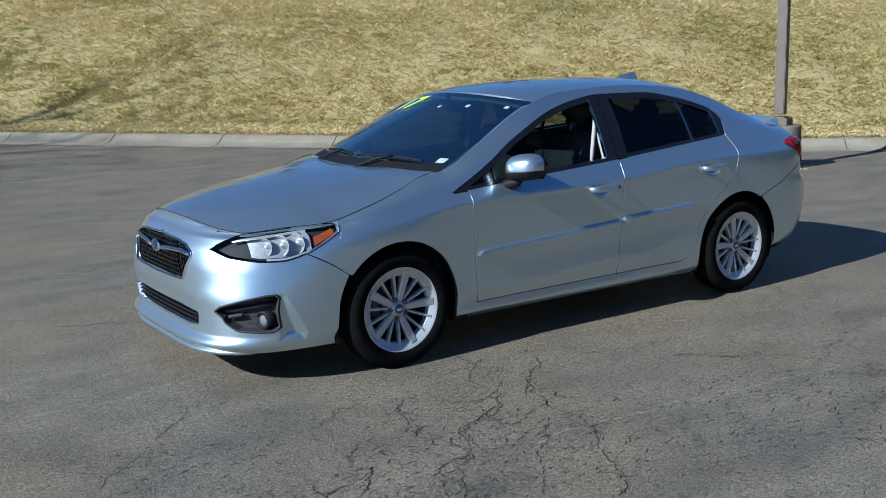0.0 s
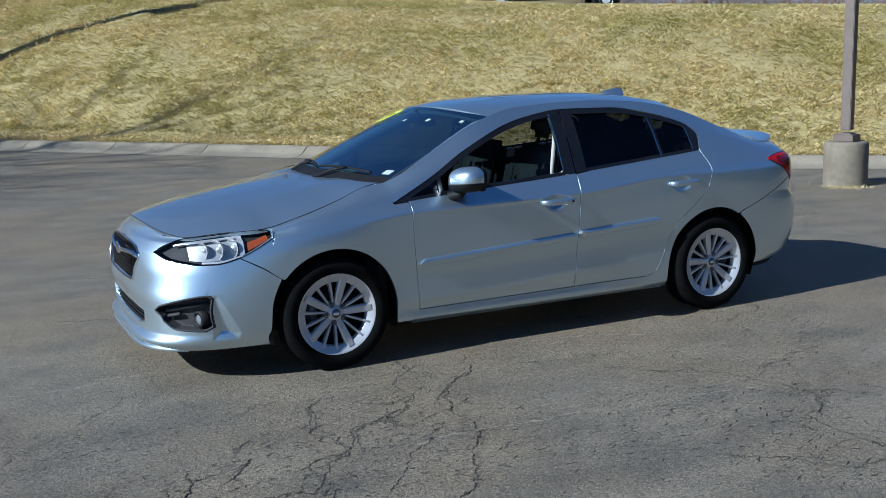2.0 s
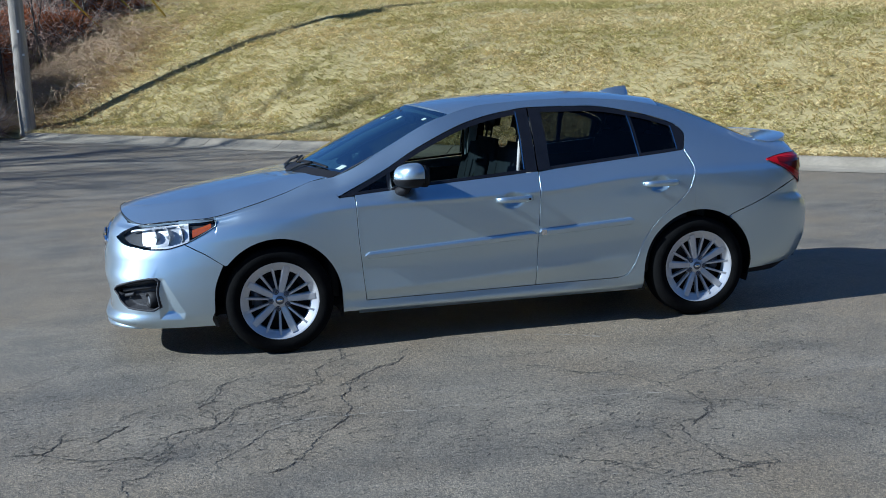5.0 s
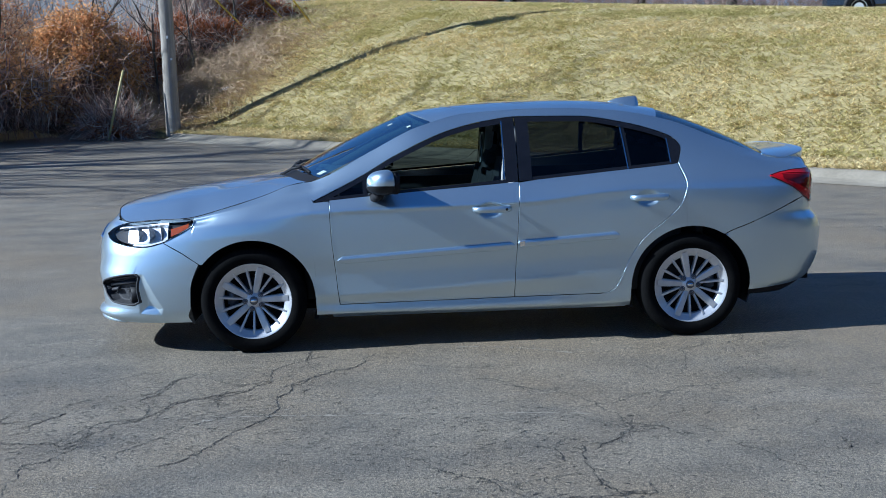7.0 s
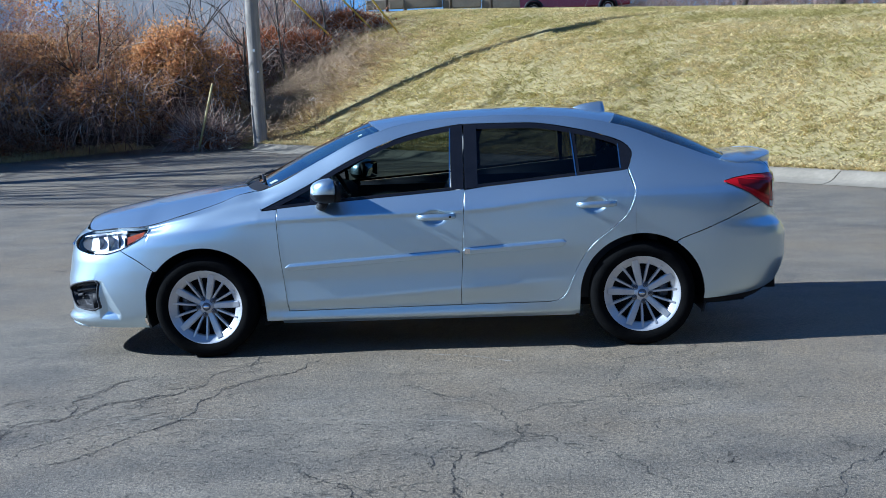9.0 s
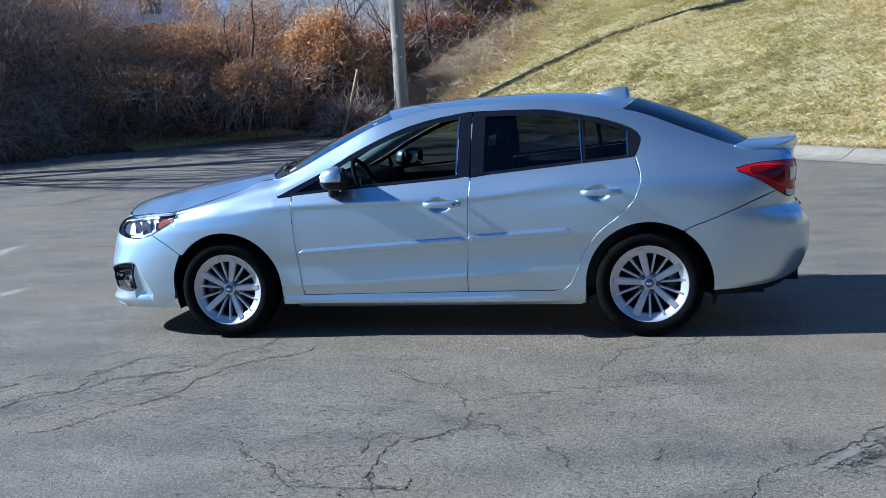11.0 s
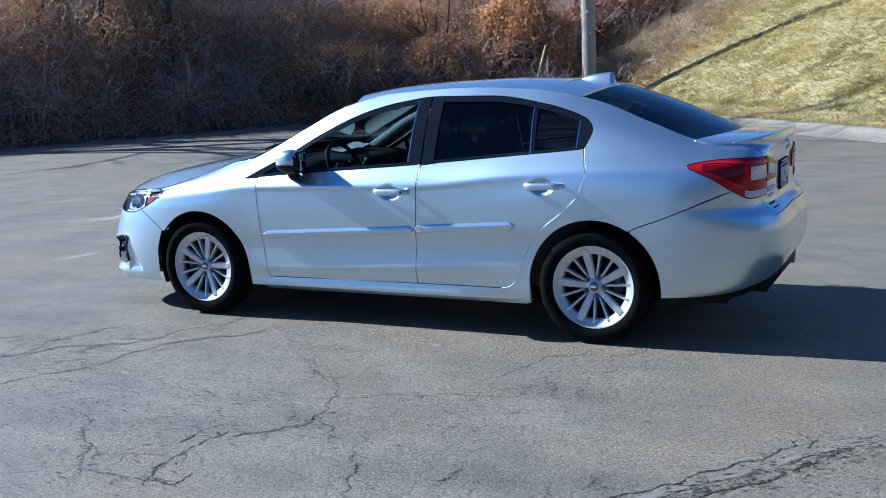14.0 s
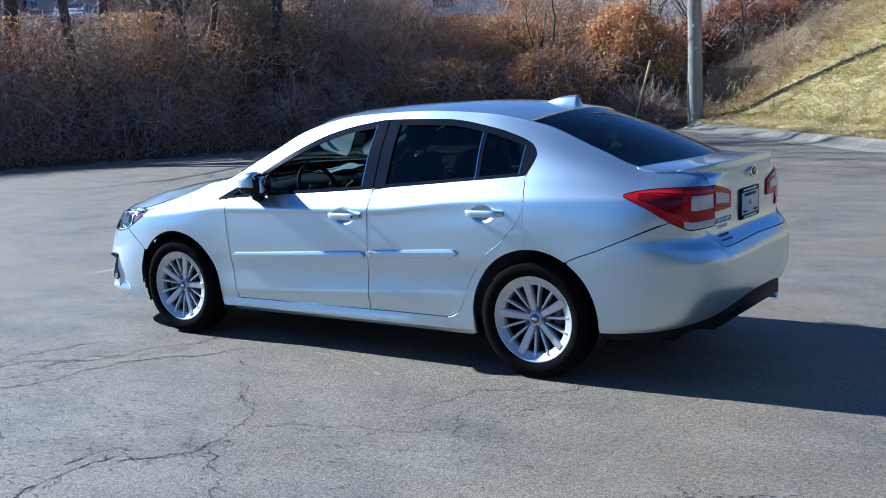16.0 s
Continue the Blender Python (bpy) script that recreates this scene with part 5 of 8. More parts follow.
for y, z, w, h in ((0, 0.0715, 0.22, 0.011), (0, -0.0705, 0.22, 0.011)):
    piece("print_bar", box(PX + 0.0056, y, PZ + z, 0.001, w, h), "white", plate)
rb = pose(rear_x(0, 1.03) + 0.012, 0, 1.03, 0, 0, -90) @ Matrix.Diagonal((1.2, 1, 0.75, 1))
piece("rear_badge", moved(oval, rb), "chrome", boot, "plain oval chrome badge")
piece("badge_field", moved(lathe([(0.0005, 0.0075), (0.034, 0.0075), (0.036, 0.004)], 30), rb), "gloss_black", boot)
for y0, z, n, w, h, mt in ((-0.48, 0.816, 6, 0.028, 0.024, "chrome"), (-0.455, 0.784, 7, 0.013, 0.014, "chrome"), (-0.47, 0.742, 5, 0.020, 0.014, "ink"), (-0.47, 0.722, 5, 0.020, 0.008, "ink")):
    for k in range(n):
        y = y0 + k * (w * 1.25)
        piece("lettering_bar", box(rear_x(y, z) + 0.003, y, z, 0.004, w, h, 0.001), mt, boot)
piece("boot_lip", tube([(rear_x(y, lip_z(y)) - 0.003, y, lip_z(y) - 0.003) for y in np.linspace(-0.59, 0.59, 51)], 0.005, 8), "paint", boot)
for sg in (-1, 1):
    piece("shut_line", tube([(rear_x(0.535, z) - 0.0005, sg * 0.535, z) for z in np.linspace(1.0, lip_z(0.535) - 0.012, 8)], 0.0012, 6), "black_plastic", boot)
piece("exhaust_tip", moved(lathe([(0.022, -0.06), (0.030, -0.06), (0.031, 0.06), (0.026, 0.06), (0.022, 0.0)], 20), pose(2.14, 0.52, 0.27, 0, 0, -90)), "chrome", None)

# shark-fin aerial
V, F = [], []
prof = [(0.0, 0.0), (0.02, 0.012), (0.06, 0.030), (0.12, 0.047), (0.18, 0.061), (0.199, 0.062), (0.209, 0.03), (0.214, 0.0)]
for x, h in prof:
    z0 = float(roof_mid(1.005 + x)) - 0.006
    w = 0.030 if x > 0.02 else 0.008
    V += [(1.005 + x, -w, z0), (1.005 + x, -w * 0.45 - 0.001, z0 + h * 0.75 + 0.004), (1.005 + x, 0, z0 + h + 0.006), (1.005 + x, w * 0.45 + 0.001, z0 + h * 0.75 + 0.004), (1.005 + x, w, z0)]
for i in range(len(prof) - 1):
    F += [(i * 5 + j, i * 5 + j + 1, i * 5 + j + 6, i * 5 + j + 5) for j in range(4)]
F += [(0, 1, 2, 3, 4)[::-1], tuple(range(len(prof) * 5 - 5, len(prof) * 5))]
piece("aerial_fin", (V, F), "paint", None, "silver shark-fin aerial")


# ---- wheels
def wheel(cx, sg):
    w = new("wheel")
    w.parent = car
    turn = 76 if cx < 0 else 102
    w.location = (cx, sg * 0.775, HUB_Z)
    flipm = Matrix.Diagonal((1, sg, 1, 1))
    def p(name, vf, mt, label="", smooth=True):
        v, f = moved(vf, flipm)
        if sg > 0:
            f = [tuple(q)[::-1] for q in f]
        return mesh(name, v, f, mt, w, label, smooth)
    R = 0.318
    p("tyre", lathe([(0.205, -0.09), (0.235, -0.10), (0.29, -0.102), (0.308, -0.09), (R, -0.06), (R + 0.0005, 0.0), (R, 0.055), (0.3095, 0.082), (0.294, 0.097), (0.275, 0.103), (0.255, 0.101), (0.238, 0.094), (0.228, 0.086), (0.22, 0.05)], 72), "rubber", "black tyre")
    p("rim", lathe([(0.180, 0.040), (0.181, 0.064), (0.185, 0.0725), (0.221, 0.0785), (0.2275, 0.088), (0.2325, 0.087), (0.2325, 0.078), (0.222, 0.02)], 72), "alloy")
    p("rim_barrel", lathe([(0.192, -0.09), (0.186, 0.0), (0.182, 0.04)], 60), "black_plastic", "dark inside of the rim")
    p("brake_disc", lathe([(0.05, 0.002), (0.14, 0.002), (0.142, -0.012), (0.05, -0.016)], 48), "disc")
    p("wheel_back", lathe([(0.001, -0.02), (0.20, -0.02)], 40), "black_plastic")
    p("caliper", moved(box(0, 0.015, 0, 0.06, 0.05, 0.13, 0.012), pose(-0.13 if cx < 0 else 0.13, 0, 0.03, 0, 0, 0)), "alloy_dark")
    def spoke(ang, w0, w1, r0, r1, crown):
        n, V, F = 9, [], []
        for i in range(n):
            t = i / (n - 1)
            r = r0 + (r1 - r0) * t
            hw = (w0 + (w1 - w0) * t) / 2
            y = 0.048 + 0.029 * t ** 0.7
            for a, yy in ((-hw, y - 0.028), (-hw * 0.95, y - 0.005), (-hw * 0.62, y + crown), (hw * 0.62, y + crown), (hw * 0.95, y - 0.005), (hw, y - 0.028)):
                V.append((r * math.cos(ang) - a * math.sin(ang), yy, r * math.sin(ang) + a * math.cos(ang)))
        for i in range(n - 1):
            F += [(i * 6 + j, (i + 1) * 6 + j, (i + 1) * 6 + j + 1, i * 6 + j + 1) for j in range(5)]
        return V, [f[::-1] for f in F]
    wide = [spoke(math.radians(turn + 72 * k), 0.036, 0.052, 0.030, 0.207, 0.001) for k in range(5)]
    for vf in wide:
        p("spoke", vf, "alloy", smooth=False)
    for k in range(5):
        for d in (-1, 1):
            a = turn + 72 * k + 36 + d * 12
            p("spoke", spoke(math.radians(a), 0.013, 0.019, 0.058, 0.205, 0.0), "alloy", smooth=False)
    p("hub", lathe([(0.001, 0.062), (0.026, 0.062), (0.030, 0.057), (0.058, 0.052), (0.066, 0.036), (0.068, 0.0)], 40), "alloy")
    p("hub_cap", lathe([(0.001, 0.067), (0.020, 0.066), (0.026, 0.062)], 28), "alloy_dark", "grey centre cap")
    p("cap_badge", moved(lathe([(0.001, 0.0692), (0.010, 0.069), (0.012, 0.067)], 24), Matrix.Diagonal((1.5, 1, 0.8, 1))), "chrome")
    for k in range(5):
        a = math.radians(turn + 36 + 72 * k)
        p("lug_nut", moved(lathe([(0.001, 0.060), (0.007, 0.060), (0.009, 0.056), (0.010, 0.044), (0.014, 0.043)], 12), pose(0.053 * math.cos(a), 0, 0.053 * math.sin(a))), "alloy_dark")
        p("lug_pocket", moved(lathe([(0.011, 0.0575), (0.0165, 0.0565)], 14), pose(0.053 * math.cos(a), 0, 0.053 * math.sin(a))), "alloy_dark")
    return w


for cx in (-AXLE, AXLE):
    for sg in (-1, 1):
        wheel(cx, sg)

# ---- cabin
piece("floor_pan", join(box(0, 0, 0.24, 4.0, 1.2, 0.06), box(0.0, 0, 0.26, 1.85, 1.60, 0.10), box(2.0, 0, 0.40, 0.4, 1.1, 0.25), box(-1.9, 0, 0.40, 0.5, 1.0, 0.3)), "black_plastic")
piece("bulkhead", box(-1.0, 0, 0.62, 0.06, 1.44, 0.66), "cabin")
piece("rear_bulkhead", box(1.42, 0, 0.70, 0.06, 1.42, 0.60), "cabin")
for sg in (-1, 1):
    piece("door_lining", join(box(-0.29, sg * 0.775, 0.60, 1.12, 0.05, 0.60, 0.015), box(0.80, sg * 0.765, 0.62, 0.98, 0.05, 0.66, 0.015), box(-0.2, sg * 0.715, 0.74, 0.5, 0.07, 0.05, 0.02)), "cabin")
deck("roof_lining", [(x, s, h - 0.03, ze - 0.035, zm - 0.028) for x, s, h, ze, zm in roof_rows], lambda x, s: 0 * s, "cabin_light", power=2.6)
for sg in (-1, 1):
    pts = [(-0.92, sg * 0.68, 0.965), (-0.54, sg * 0.60, 1.165), (-0.24, sg * 0.55, 1.293), (-0.0, sg * 0.525, 1.345)]
    piece("pillar_trim", tube(pts, 0.036 if sg > 0 else 0.024, 10), "cabin_light" if sg > 0 else "cabin")
    piece("belt_pillar", tube([(0.25, sg * 0.765, 0.62), (0.26, sg * 0.725, 1.0), (0.275, sg * 0.60, 1.30)], 0.032, 8), "cabin_light", None, "cream centre pillar trim")
# dashboard
P = np.zeros((12, 21, 3))
dash_prof = [(-1.13, 0.985), (-1.0, 0.985), (-0.86, 0.975), (-0.74, 0.965), (-0.66, 0.945), (-0.62, 0.91), (-0.615, 0.86), (-0.63, 0.80), (-0.64, 0.74), (-0.66, 0.66), (-0.70, 0.55), (-0.76, 0.42)]
for i, (x, z) in enumerate(dash_prof):
    s = np.linspace(-1, 1, 21)
    P[i, :, 0] = x + 0.06 * s ** 2 * (i > 2)
    P[i, :, 1] = s * 0.71
    P[i, :, 2] = z + (0.022 * np.exp(-((s * 0.71 + 0.36) / 0.17) ** 2) if i in (3, 4) else 0)
piece("dashboard", shell(P, False, (0, 0, -0.02)), "cabin", None, "dark dashboard")
piece("dash_screen", box(-0.615, 0.0, 0.885, 0.02, 0.24, 0.12, 0.006), "gloss_black")
P = np.array([[(-0.98 + 0.05 * i + 0.02 * math.sin(j), 0.14 + 0.055 * j, 0.992 + 0.010 * math.sin(i * 1.7 + j) + 0.004 * j) for j in range(8)] for i in range(5)])
tagged(mesh("paper", *shell(P, False, (0, 0, -0.002)), "white", smooth=True), "crumpled white papers lying on the dashboard", "paper")
piece("console", box(-0.25, 0, 0.50, 0.9, 0.24, 0.30, 0.04), "cabin")
sw = pose(-0.50, -0.36, 0.915, 0, 0, 0) @ pose(0, 0, 0, 0, 66, 0)
ring = []
for i in range(41):
    a = 2 * math.pi * i / 40
    ring.append(tuple(sw @ Vector((0.182 * math.cos(a), 0.182 * math.sin(a), 0))))
steer = piece("steering_wheel", tube(ring, 0.0145, 10), "black_plastic")
piece("wheel_hub", moved(box(0, 0, -0.012, 0.11, 0.16, 0.05, 0.02), sw), "black_plastic", steer)
for a in (0, 90, 270):
    b = math.radians(a)
    piece("wheel_spoke", tube([tuple(sw @ Vector((0.05 * math.cos(b), 0.05 * math.sin(b), -0.01))), tuple(sw @ Vector((0.18 * math.cos(b), 0.18 * math.sin(b), 0)))], 0.013, 8), "alloy_dark", steer)
piece("steering_column", tube([tuple(sw @ Vector((0, 0, -0.02))), tuple(sw @ Vector((0, 0, -0.28)))], 0.05, 12), "cabin", steer)
piece("inner_mirror", join(box(-0.34, 0.0, 1.305, 0.03, 0.24, 0.065, 0.012), tube([(-0.36, 0, 1.31), (-0.42, 0, 1.375)], 0.012, 6)), "black_plastic", None, "black rear-view mirror")


def seat(x, y, w, name, wide=False):
    s = new(name)
    s.parent = car
    s.location = (x, y, 0)
    def p(n, vf):
        return mesh(n, vf[0], vf[1], "seat", s)
    p("cushion", box(-0.02, 0, 0.50, 0.52, w, 0.16, 0.05, 3))
    p("backrest", moved(box(0, 0, 0.30, 0.14, w - 0.02, 0.60, 0.05, 3), pose(0.24, 0, 0.55, 0, 14, 0)))
    if not wide:
        for d in (-1, 1):
            p("bolster", moved(box(-0.05, d * (w / 2 - 0.05), 0.26, 0.12, 0.09, 0.44, 0.04, 3), pose(0.24, 0, 0.55, 0, 14, 0)))
        p("headrest", moved(box(-0.01, 0, 0.74, 0.10, 0.25, 0.19, 0.045, 3), pose(0.24, 0, 0.55, 0, 14, 0)))
        for d in (-0.06, 0.06):
            p("headrest_post", moved(tube([(0, d, 0.58), (-0.005, d, 0.70)], 0.007, 6), pose(0.24, 0, 0.55, 0, 14, 0)))
    else:
        for d in (-0.45, 0, 0.45):
            p("headrest", moved(box(0.0, d, 0.66, 0.10, 0.24, 0.15, 0.045, 3), pose(0.24, 0, 0.55, 0, 14, 0)))


seat(-0.08, -0.37, 0.52, "front_seat")
seat(-0.08, 0.37, 0.52, "front_seat")
seat(0.92, 0.0, 1.36, "rear_seat", True)
for y in (-0.50, 0.50):
    piece("seat_belt", tube([(0.22, y * 1.32, 1.22), (0.20, y * 1.30, 0.95), (0.16, y * 1.25, 0.60)], 0.012, 4), "cabin_light")
piece("parcel_shelf", box(1.62, 0, 1.03, 0.50, 1.2, 0.03, 0.01), "cabin")

# cowl, wipers, stickers
piece("cowl_panel", (lambda P: shell(P, False, (0, 0, -0.02)))(np.stack([np.stack([xm + (0.195) * s ** 2, s * 0.712, zz + 0 * s], -1) for s in [np.linspace(-1, 1, 31)] for xm, zz in ((-1.205, 0.985), (-1.16, 0.975), (-1.12, 0.985), (-1.06, 1.0))])), "black_plastic", None, "black ribbed cowl panel")


def shield_at(s, q, lift=0.006):
    e = [np.array((a + (b - a) * s * s, s * w, c + (d - c) * s * s)) for a, b, w, c, d in (SHIELD_LOW, SHIELD_HIGH)]
    p = e[0] * (1 - q) + e[1] * q
    return (p[0] - lift * 0.4, p[1], p[2] + (0.016 * 4 * q * (1 - q) - 0.004) * (1 - s ** 4) + lift)


for s0, s1, base in ((-0.80, -0.05, (-1.03, -0.56, 1.0)), (0.02, 0.62, (-1.15, 0.02, 1.0))):
    arm = piece("wiper", tube([shield_at(s0 + (s1 - s0) * i / 12, 0.10 + 0.05 * i / 12 * (1 - i / 12) * 2 + 0.02, 0.014) for i in range(13)], 0.008, 6), "black_plastic", None, "black windscreen wiper")
    piece("wiper_arm", tube([shield_at(s0 * 0.25 + s1 * 0.75, 0.0, 0.02), shield_at(s0 * 0.45 + s1 * 0.55, 0.08, 0.03), shield_at(s0 * 0.6 + s1 * 0.4, 0.13, 0.024)], 0.009, 6), "black_plastic", arm)
f, v = band(SHIELD_LOW, SHIELD_HIGH, 0.0, 0.105, "cowl_cover", bulge=0.016, lift=0.003)
piece("cowl_cover", (v, f), "black_plastic", None, "black cowl under the wipers")
def decal(name, s0, s1, q0, q1, mt, label=""):
    V = [shield_at(s0 + (s1 - s0) * (i % 5) / 4, q0 + (q1 - q0) * (i // 5) / 3, 0.0025) for i in range(20)]
    return piece(name, (V, grid_faces(4, 5, False)), mt, shield, label)
M["sticker_pale"] = surf("pale_green_sticker", (0.34, 0.42, 0.38), (0.52, 0.58, 0.54), 0.5, 30)
decal("inspection_sticker", -0.95, -0.88, 0.135, 0.19, "sticker_pale", "small pale green sticker")
decal("toll_sticker", -0.88, -0.84, 0.86, 0.89, "sticker_pale")


def digits(text, s0, q0, ds, dq):
    """Big window numerals, laid on the windscreen."""
    cu = bpy.data.curves.new("digits", "FONT")
    cu.body, cu.size, cu.resolution_u, cu.offset = text, 1.0, 3, 0.025
    tmp = new("digits", cu)
    bpy.context.view_layer.update()
    me = bpy.data.meshes.new_from_object(tmp.evaluated_get(bpy.context.evaluated_depsgraph_get()))
    bpy.data.objects.remove(tmp)
    for v in me.vertices:
        v.co = shield_at(s0 + ds * v.co.x, q0 + dq * v.co.y + 0.03 * v.co.x, 0.010)
    me.materials.clear()
    me.materials.append(M["sticker_yellow"])
    ob = new("year_numeral", me)
    ob.parent = shield
    return tagged(ob, "lime yellow year numeral")


digits("17", 0.64, 0.70, -0.36, 0.26)
decal("toll_tag", -0.155, -0.125, 0.765, 0.795, "sticker_pale")
decal("toll_tag", -0.495, -0.455, 0.805, 0.84, "sticker_pale")


# ---------------------------------------------------------------- cracks in the asphalt: a few anchors each, jagged in between
def jagged(anchors, rough, rnd):
    pts = [np.array(a, float) for a in anchors]
    step = 1.0
    for _ in range(5):
        out = []
        for a, b in zip(pts[:-1], pts[1:]):
            d = b - a
            out += [a, (a + b) / 2 + np.array((-d[1], d[0])) * rnd.uniform(-rough, rough)]
        pts = out + [pts[-1]]
    return np.array(pts)


def ribbon(pts, widths, z):
    d = np.gradient(pts, axis=0)
    nrm = np.stack([-d[:, 1], d[:, 0]], -1) / (np.linalg.norm(d, axis=1)[:, None] + 1e-9)
    L, R = pts + nrm * widths[:, None] / 2, pts - nrm * widths[:, None] / 2
    V = np.empty((len(pts) * 2, 3))
    V[0::2, :2], V[1::2, :2], V[:, 2] = L, R, z
    i = np.arange(len(pts) - 1) * 2
    return V, np.stack([i, i + 1, i + 3, i + 2], -1)


def stack(parts):
    V, F, o = [], [], 0
    for v, f in parts:
        V.append(v); F.append(f + o); o += len(v)
    return np.concatenate(V), np.concatenate(F)


# width in metres, then the turns of each crack, field by field
CRACKS_A = [
    (0.0062, [(-2.65, -2.18), (-2.55, -2.19), (-2.51, -2.21), (-2.48, -2.16), (-2.45, -2.08), (-2.44, -1.94)]),
    (0.0044, [(-2.51, -2.21), (-2.38, -2.31), (-2.26, -2.36), (-2.16, -2.37), (-2.09, -2.38), (-2.05, -2.43), (-2.00, -2.37), (-1.97, -2.27), (-1.98, -2.19), (-1.94, -2.11), (-1.90, -2.09), (-1.83, -2.09), (-1.73, -2.02), (-1.67, -1.90), (-1.63, -1.79)]),
    (0.0044, [(-1.84, -1.68), (-1.79, -1.65), (-1.75, -1.55), (-1.74, -1.46), (-1.68, -1.35)]),
    (0.0044, [(-2.34, -2.15), (-2.25, -2.06), (-2.18, -1.96), (-2.16, -1.93)]),
    (0.0028, [(-2.21, -1.78), (-2.15, -1.75), (-2.09, -1.68)]),
    (0.0044, [(-1.63, -1.79), (-1.53, -1.77), (-1.41, -1.71), (-1.35, -1.67), (-1.26, -1.63)]),
    (0.0028, [(-1.42, -1.70), (-1.44, -1.84), (-1.46, -1.91)]),
]
CRACKS_B = [
    (0.0028, [(-1.53, -1.60), (-1.39, -1.54), (-1.30, -1.55), (-1.18, -1.49), (-1.07, -1.37)]),
    (0.0028, [(-0.94, -0.73), (-1.01, -0.99), (-1.02, -1.09)]),
    (0.0044, [(-0.75, -1.28), (-0.88, -1.38), (-1.00, -1.50), (-1.11, -1.63)]),
    (0.0028, [(0.51, -2.39), (0.56, -2.49), (0.49, -2.60), (0.34, -2.76)]),
    (0.0062, [(-1.56, -2.75), (-1.50, -2.72), (-1.44, -2.63), (-1.38, -2.54), (-1.34, -2.45), (-1.29, -2.37), (-1.23, -2.28), (-1.20, -2.22), (-1.14, -2.14), (-1.11, -1.96), (-1.10, -1.77), (-1.07, -1.62), (-0.99, -1.50), (-0.85, -1.35), (-0.70, -1.22), (-0.62, -1.02)]),
    (0.0044, [(-2.02, -2.47), (-1.95, -2.39), (-1.94, -2.26), (-1.88, -2.14), (-1.77, -2.10), (-1.83, -1.78), (-1.76, -1.67), (-1.73, -1.44), (-1.66, -1.36), (-1.52, -1.29)]),
]
CRACKS_C = [
    (0.0044, [(-2.11, -2.82), (-2.14, -2.65), (-2.06, -2.63), (-1.99, -2.50), (-1.93, -2.42)]),
    (0.0044, [(-1.40, -1.96), (-1.40, -1.75), (-1.32, -1.69), (-1.27, -1.59), (-1.20, -1.55), (-1.20, -1.32), (-1.15, -1.21), (-1.03, -1.10), (-1.01, -0.87)]),
    (0.0028, [(-1.03, -1.10), (-0.94, -1.31)]),
    (0.0028, [(-2.11, -1.37), (-1.99, -1.29), (-1.93, -1.21)]),
    (0.0028, [(-1.70, -2.10), (-1.68, -1.99), (-1.64, -1.84), (-1.55, -1.78), (-1.41, -1.72), (-1.39, -1.57), (-1.29, -1.55)]),
    (0.0044, [(-1.78, -2.56), (-1.66, -2.43), (-1.56, -2.29), (-1.47, -2.18), (-1.35, -2.06), (-1.25, -1.99)]),
    (0.0028, [(-2.31, -2.42), (-2.19, -2.41), (-2.10, -2.39), (-2.05, -2.30)]),
    (0.0028, [(-2.77, -1.08), (-2.68, -0.97), (-2.55, -0.86), (-2.50, -0.71)]),
]
CRACKS_D = [
    (0.0028, [(-2.44, -2.06), (-2.29, -2.02), (-2.18, -1.97)]),
    (0.0028, [(0.46, -2.14), (0.57, -2.13), (0.68, -2.03), (0.80, -2.00), (0.98, -1.91), (1.13, -1.90), (1.29, -1.86), (1.40, -1.75)]),
    (0.0028, [(-0.06, -1.63), (0.05, -1.74), (0.19, -1.86), (0.31, -1.93)]),
    (0.0044, [(-0.08, -1.61), (0.11, -1.77), (0.26, -1.86), (0.38, -1.99), (0.47, -2.13), (0.53, -2.31), (0.55, -2.48)]),
    (0.0044, [(0.55, -2.48), (0.48, -2.59), (0.42, -2.69), (0.33, -2.77)]),
    (0.0062, [(0.28, -2.71), (0.25, -2.84), (0.26, -3.00), (0.26, -3.13), (0.31, -3.24), (0.34, -3.34)]),
    (0.0044, [(0.19, -2.65), (0.15, -2.76), (0.16, -2.91)]),
    (0.0028, [(0.35, -2.33), (0.44, -2.46), (0.56, -2.51)]),
]
CRACKS_E = [
    (0.0044, [(0.57, -2.47), (0.68, -2.51), (0.75, -2.63), (0.82, -2.65)]),
    (0.0044, [(0.90, -2.70), (0.96, -2.83), (1.05, -3.00), (1.12, -3.09)]),
    (0.0044, [(-0.52, -2.75), (-0.40, -2.88), (-0.29, -3.00), (-0.17, -3.07), (-0.07, -3.24), (0.03, -3.39)]),
    (0.0028, [(-0.17, -3.07), (-0.06, -3.14), (0.08, -3.08), (0.21, -3.06)]),
    (0.0044, [(-0.03, -3.30), (0.10, -3.30), (0.21, -3.29), (0.34, -3.29), (0.46, -3.29), (0.45, -3.17)]),
    (0.0028, [(-0.43, -1.25), (-0.21, -1.34), (-0.01, -1.39), (0.23, -1.38)]),
    (0.0028, [(1.04, -1.65), (1.10, -1.48), (1.15, -1.36), (1.16, -1.19), (1.29, -1.13), (1.37, -0.99)]),
    (0.0028, [(1.49, -1.09), (1.59, -1.02), (1.64, -0.89)]),
]
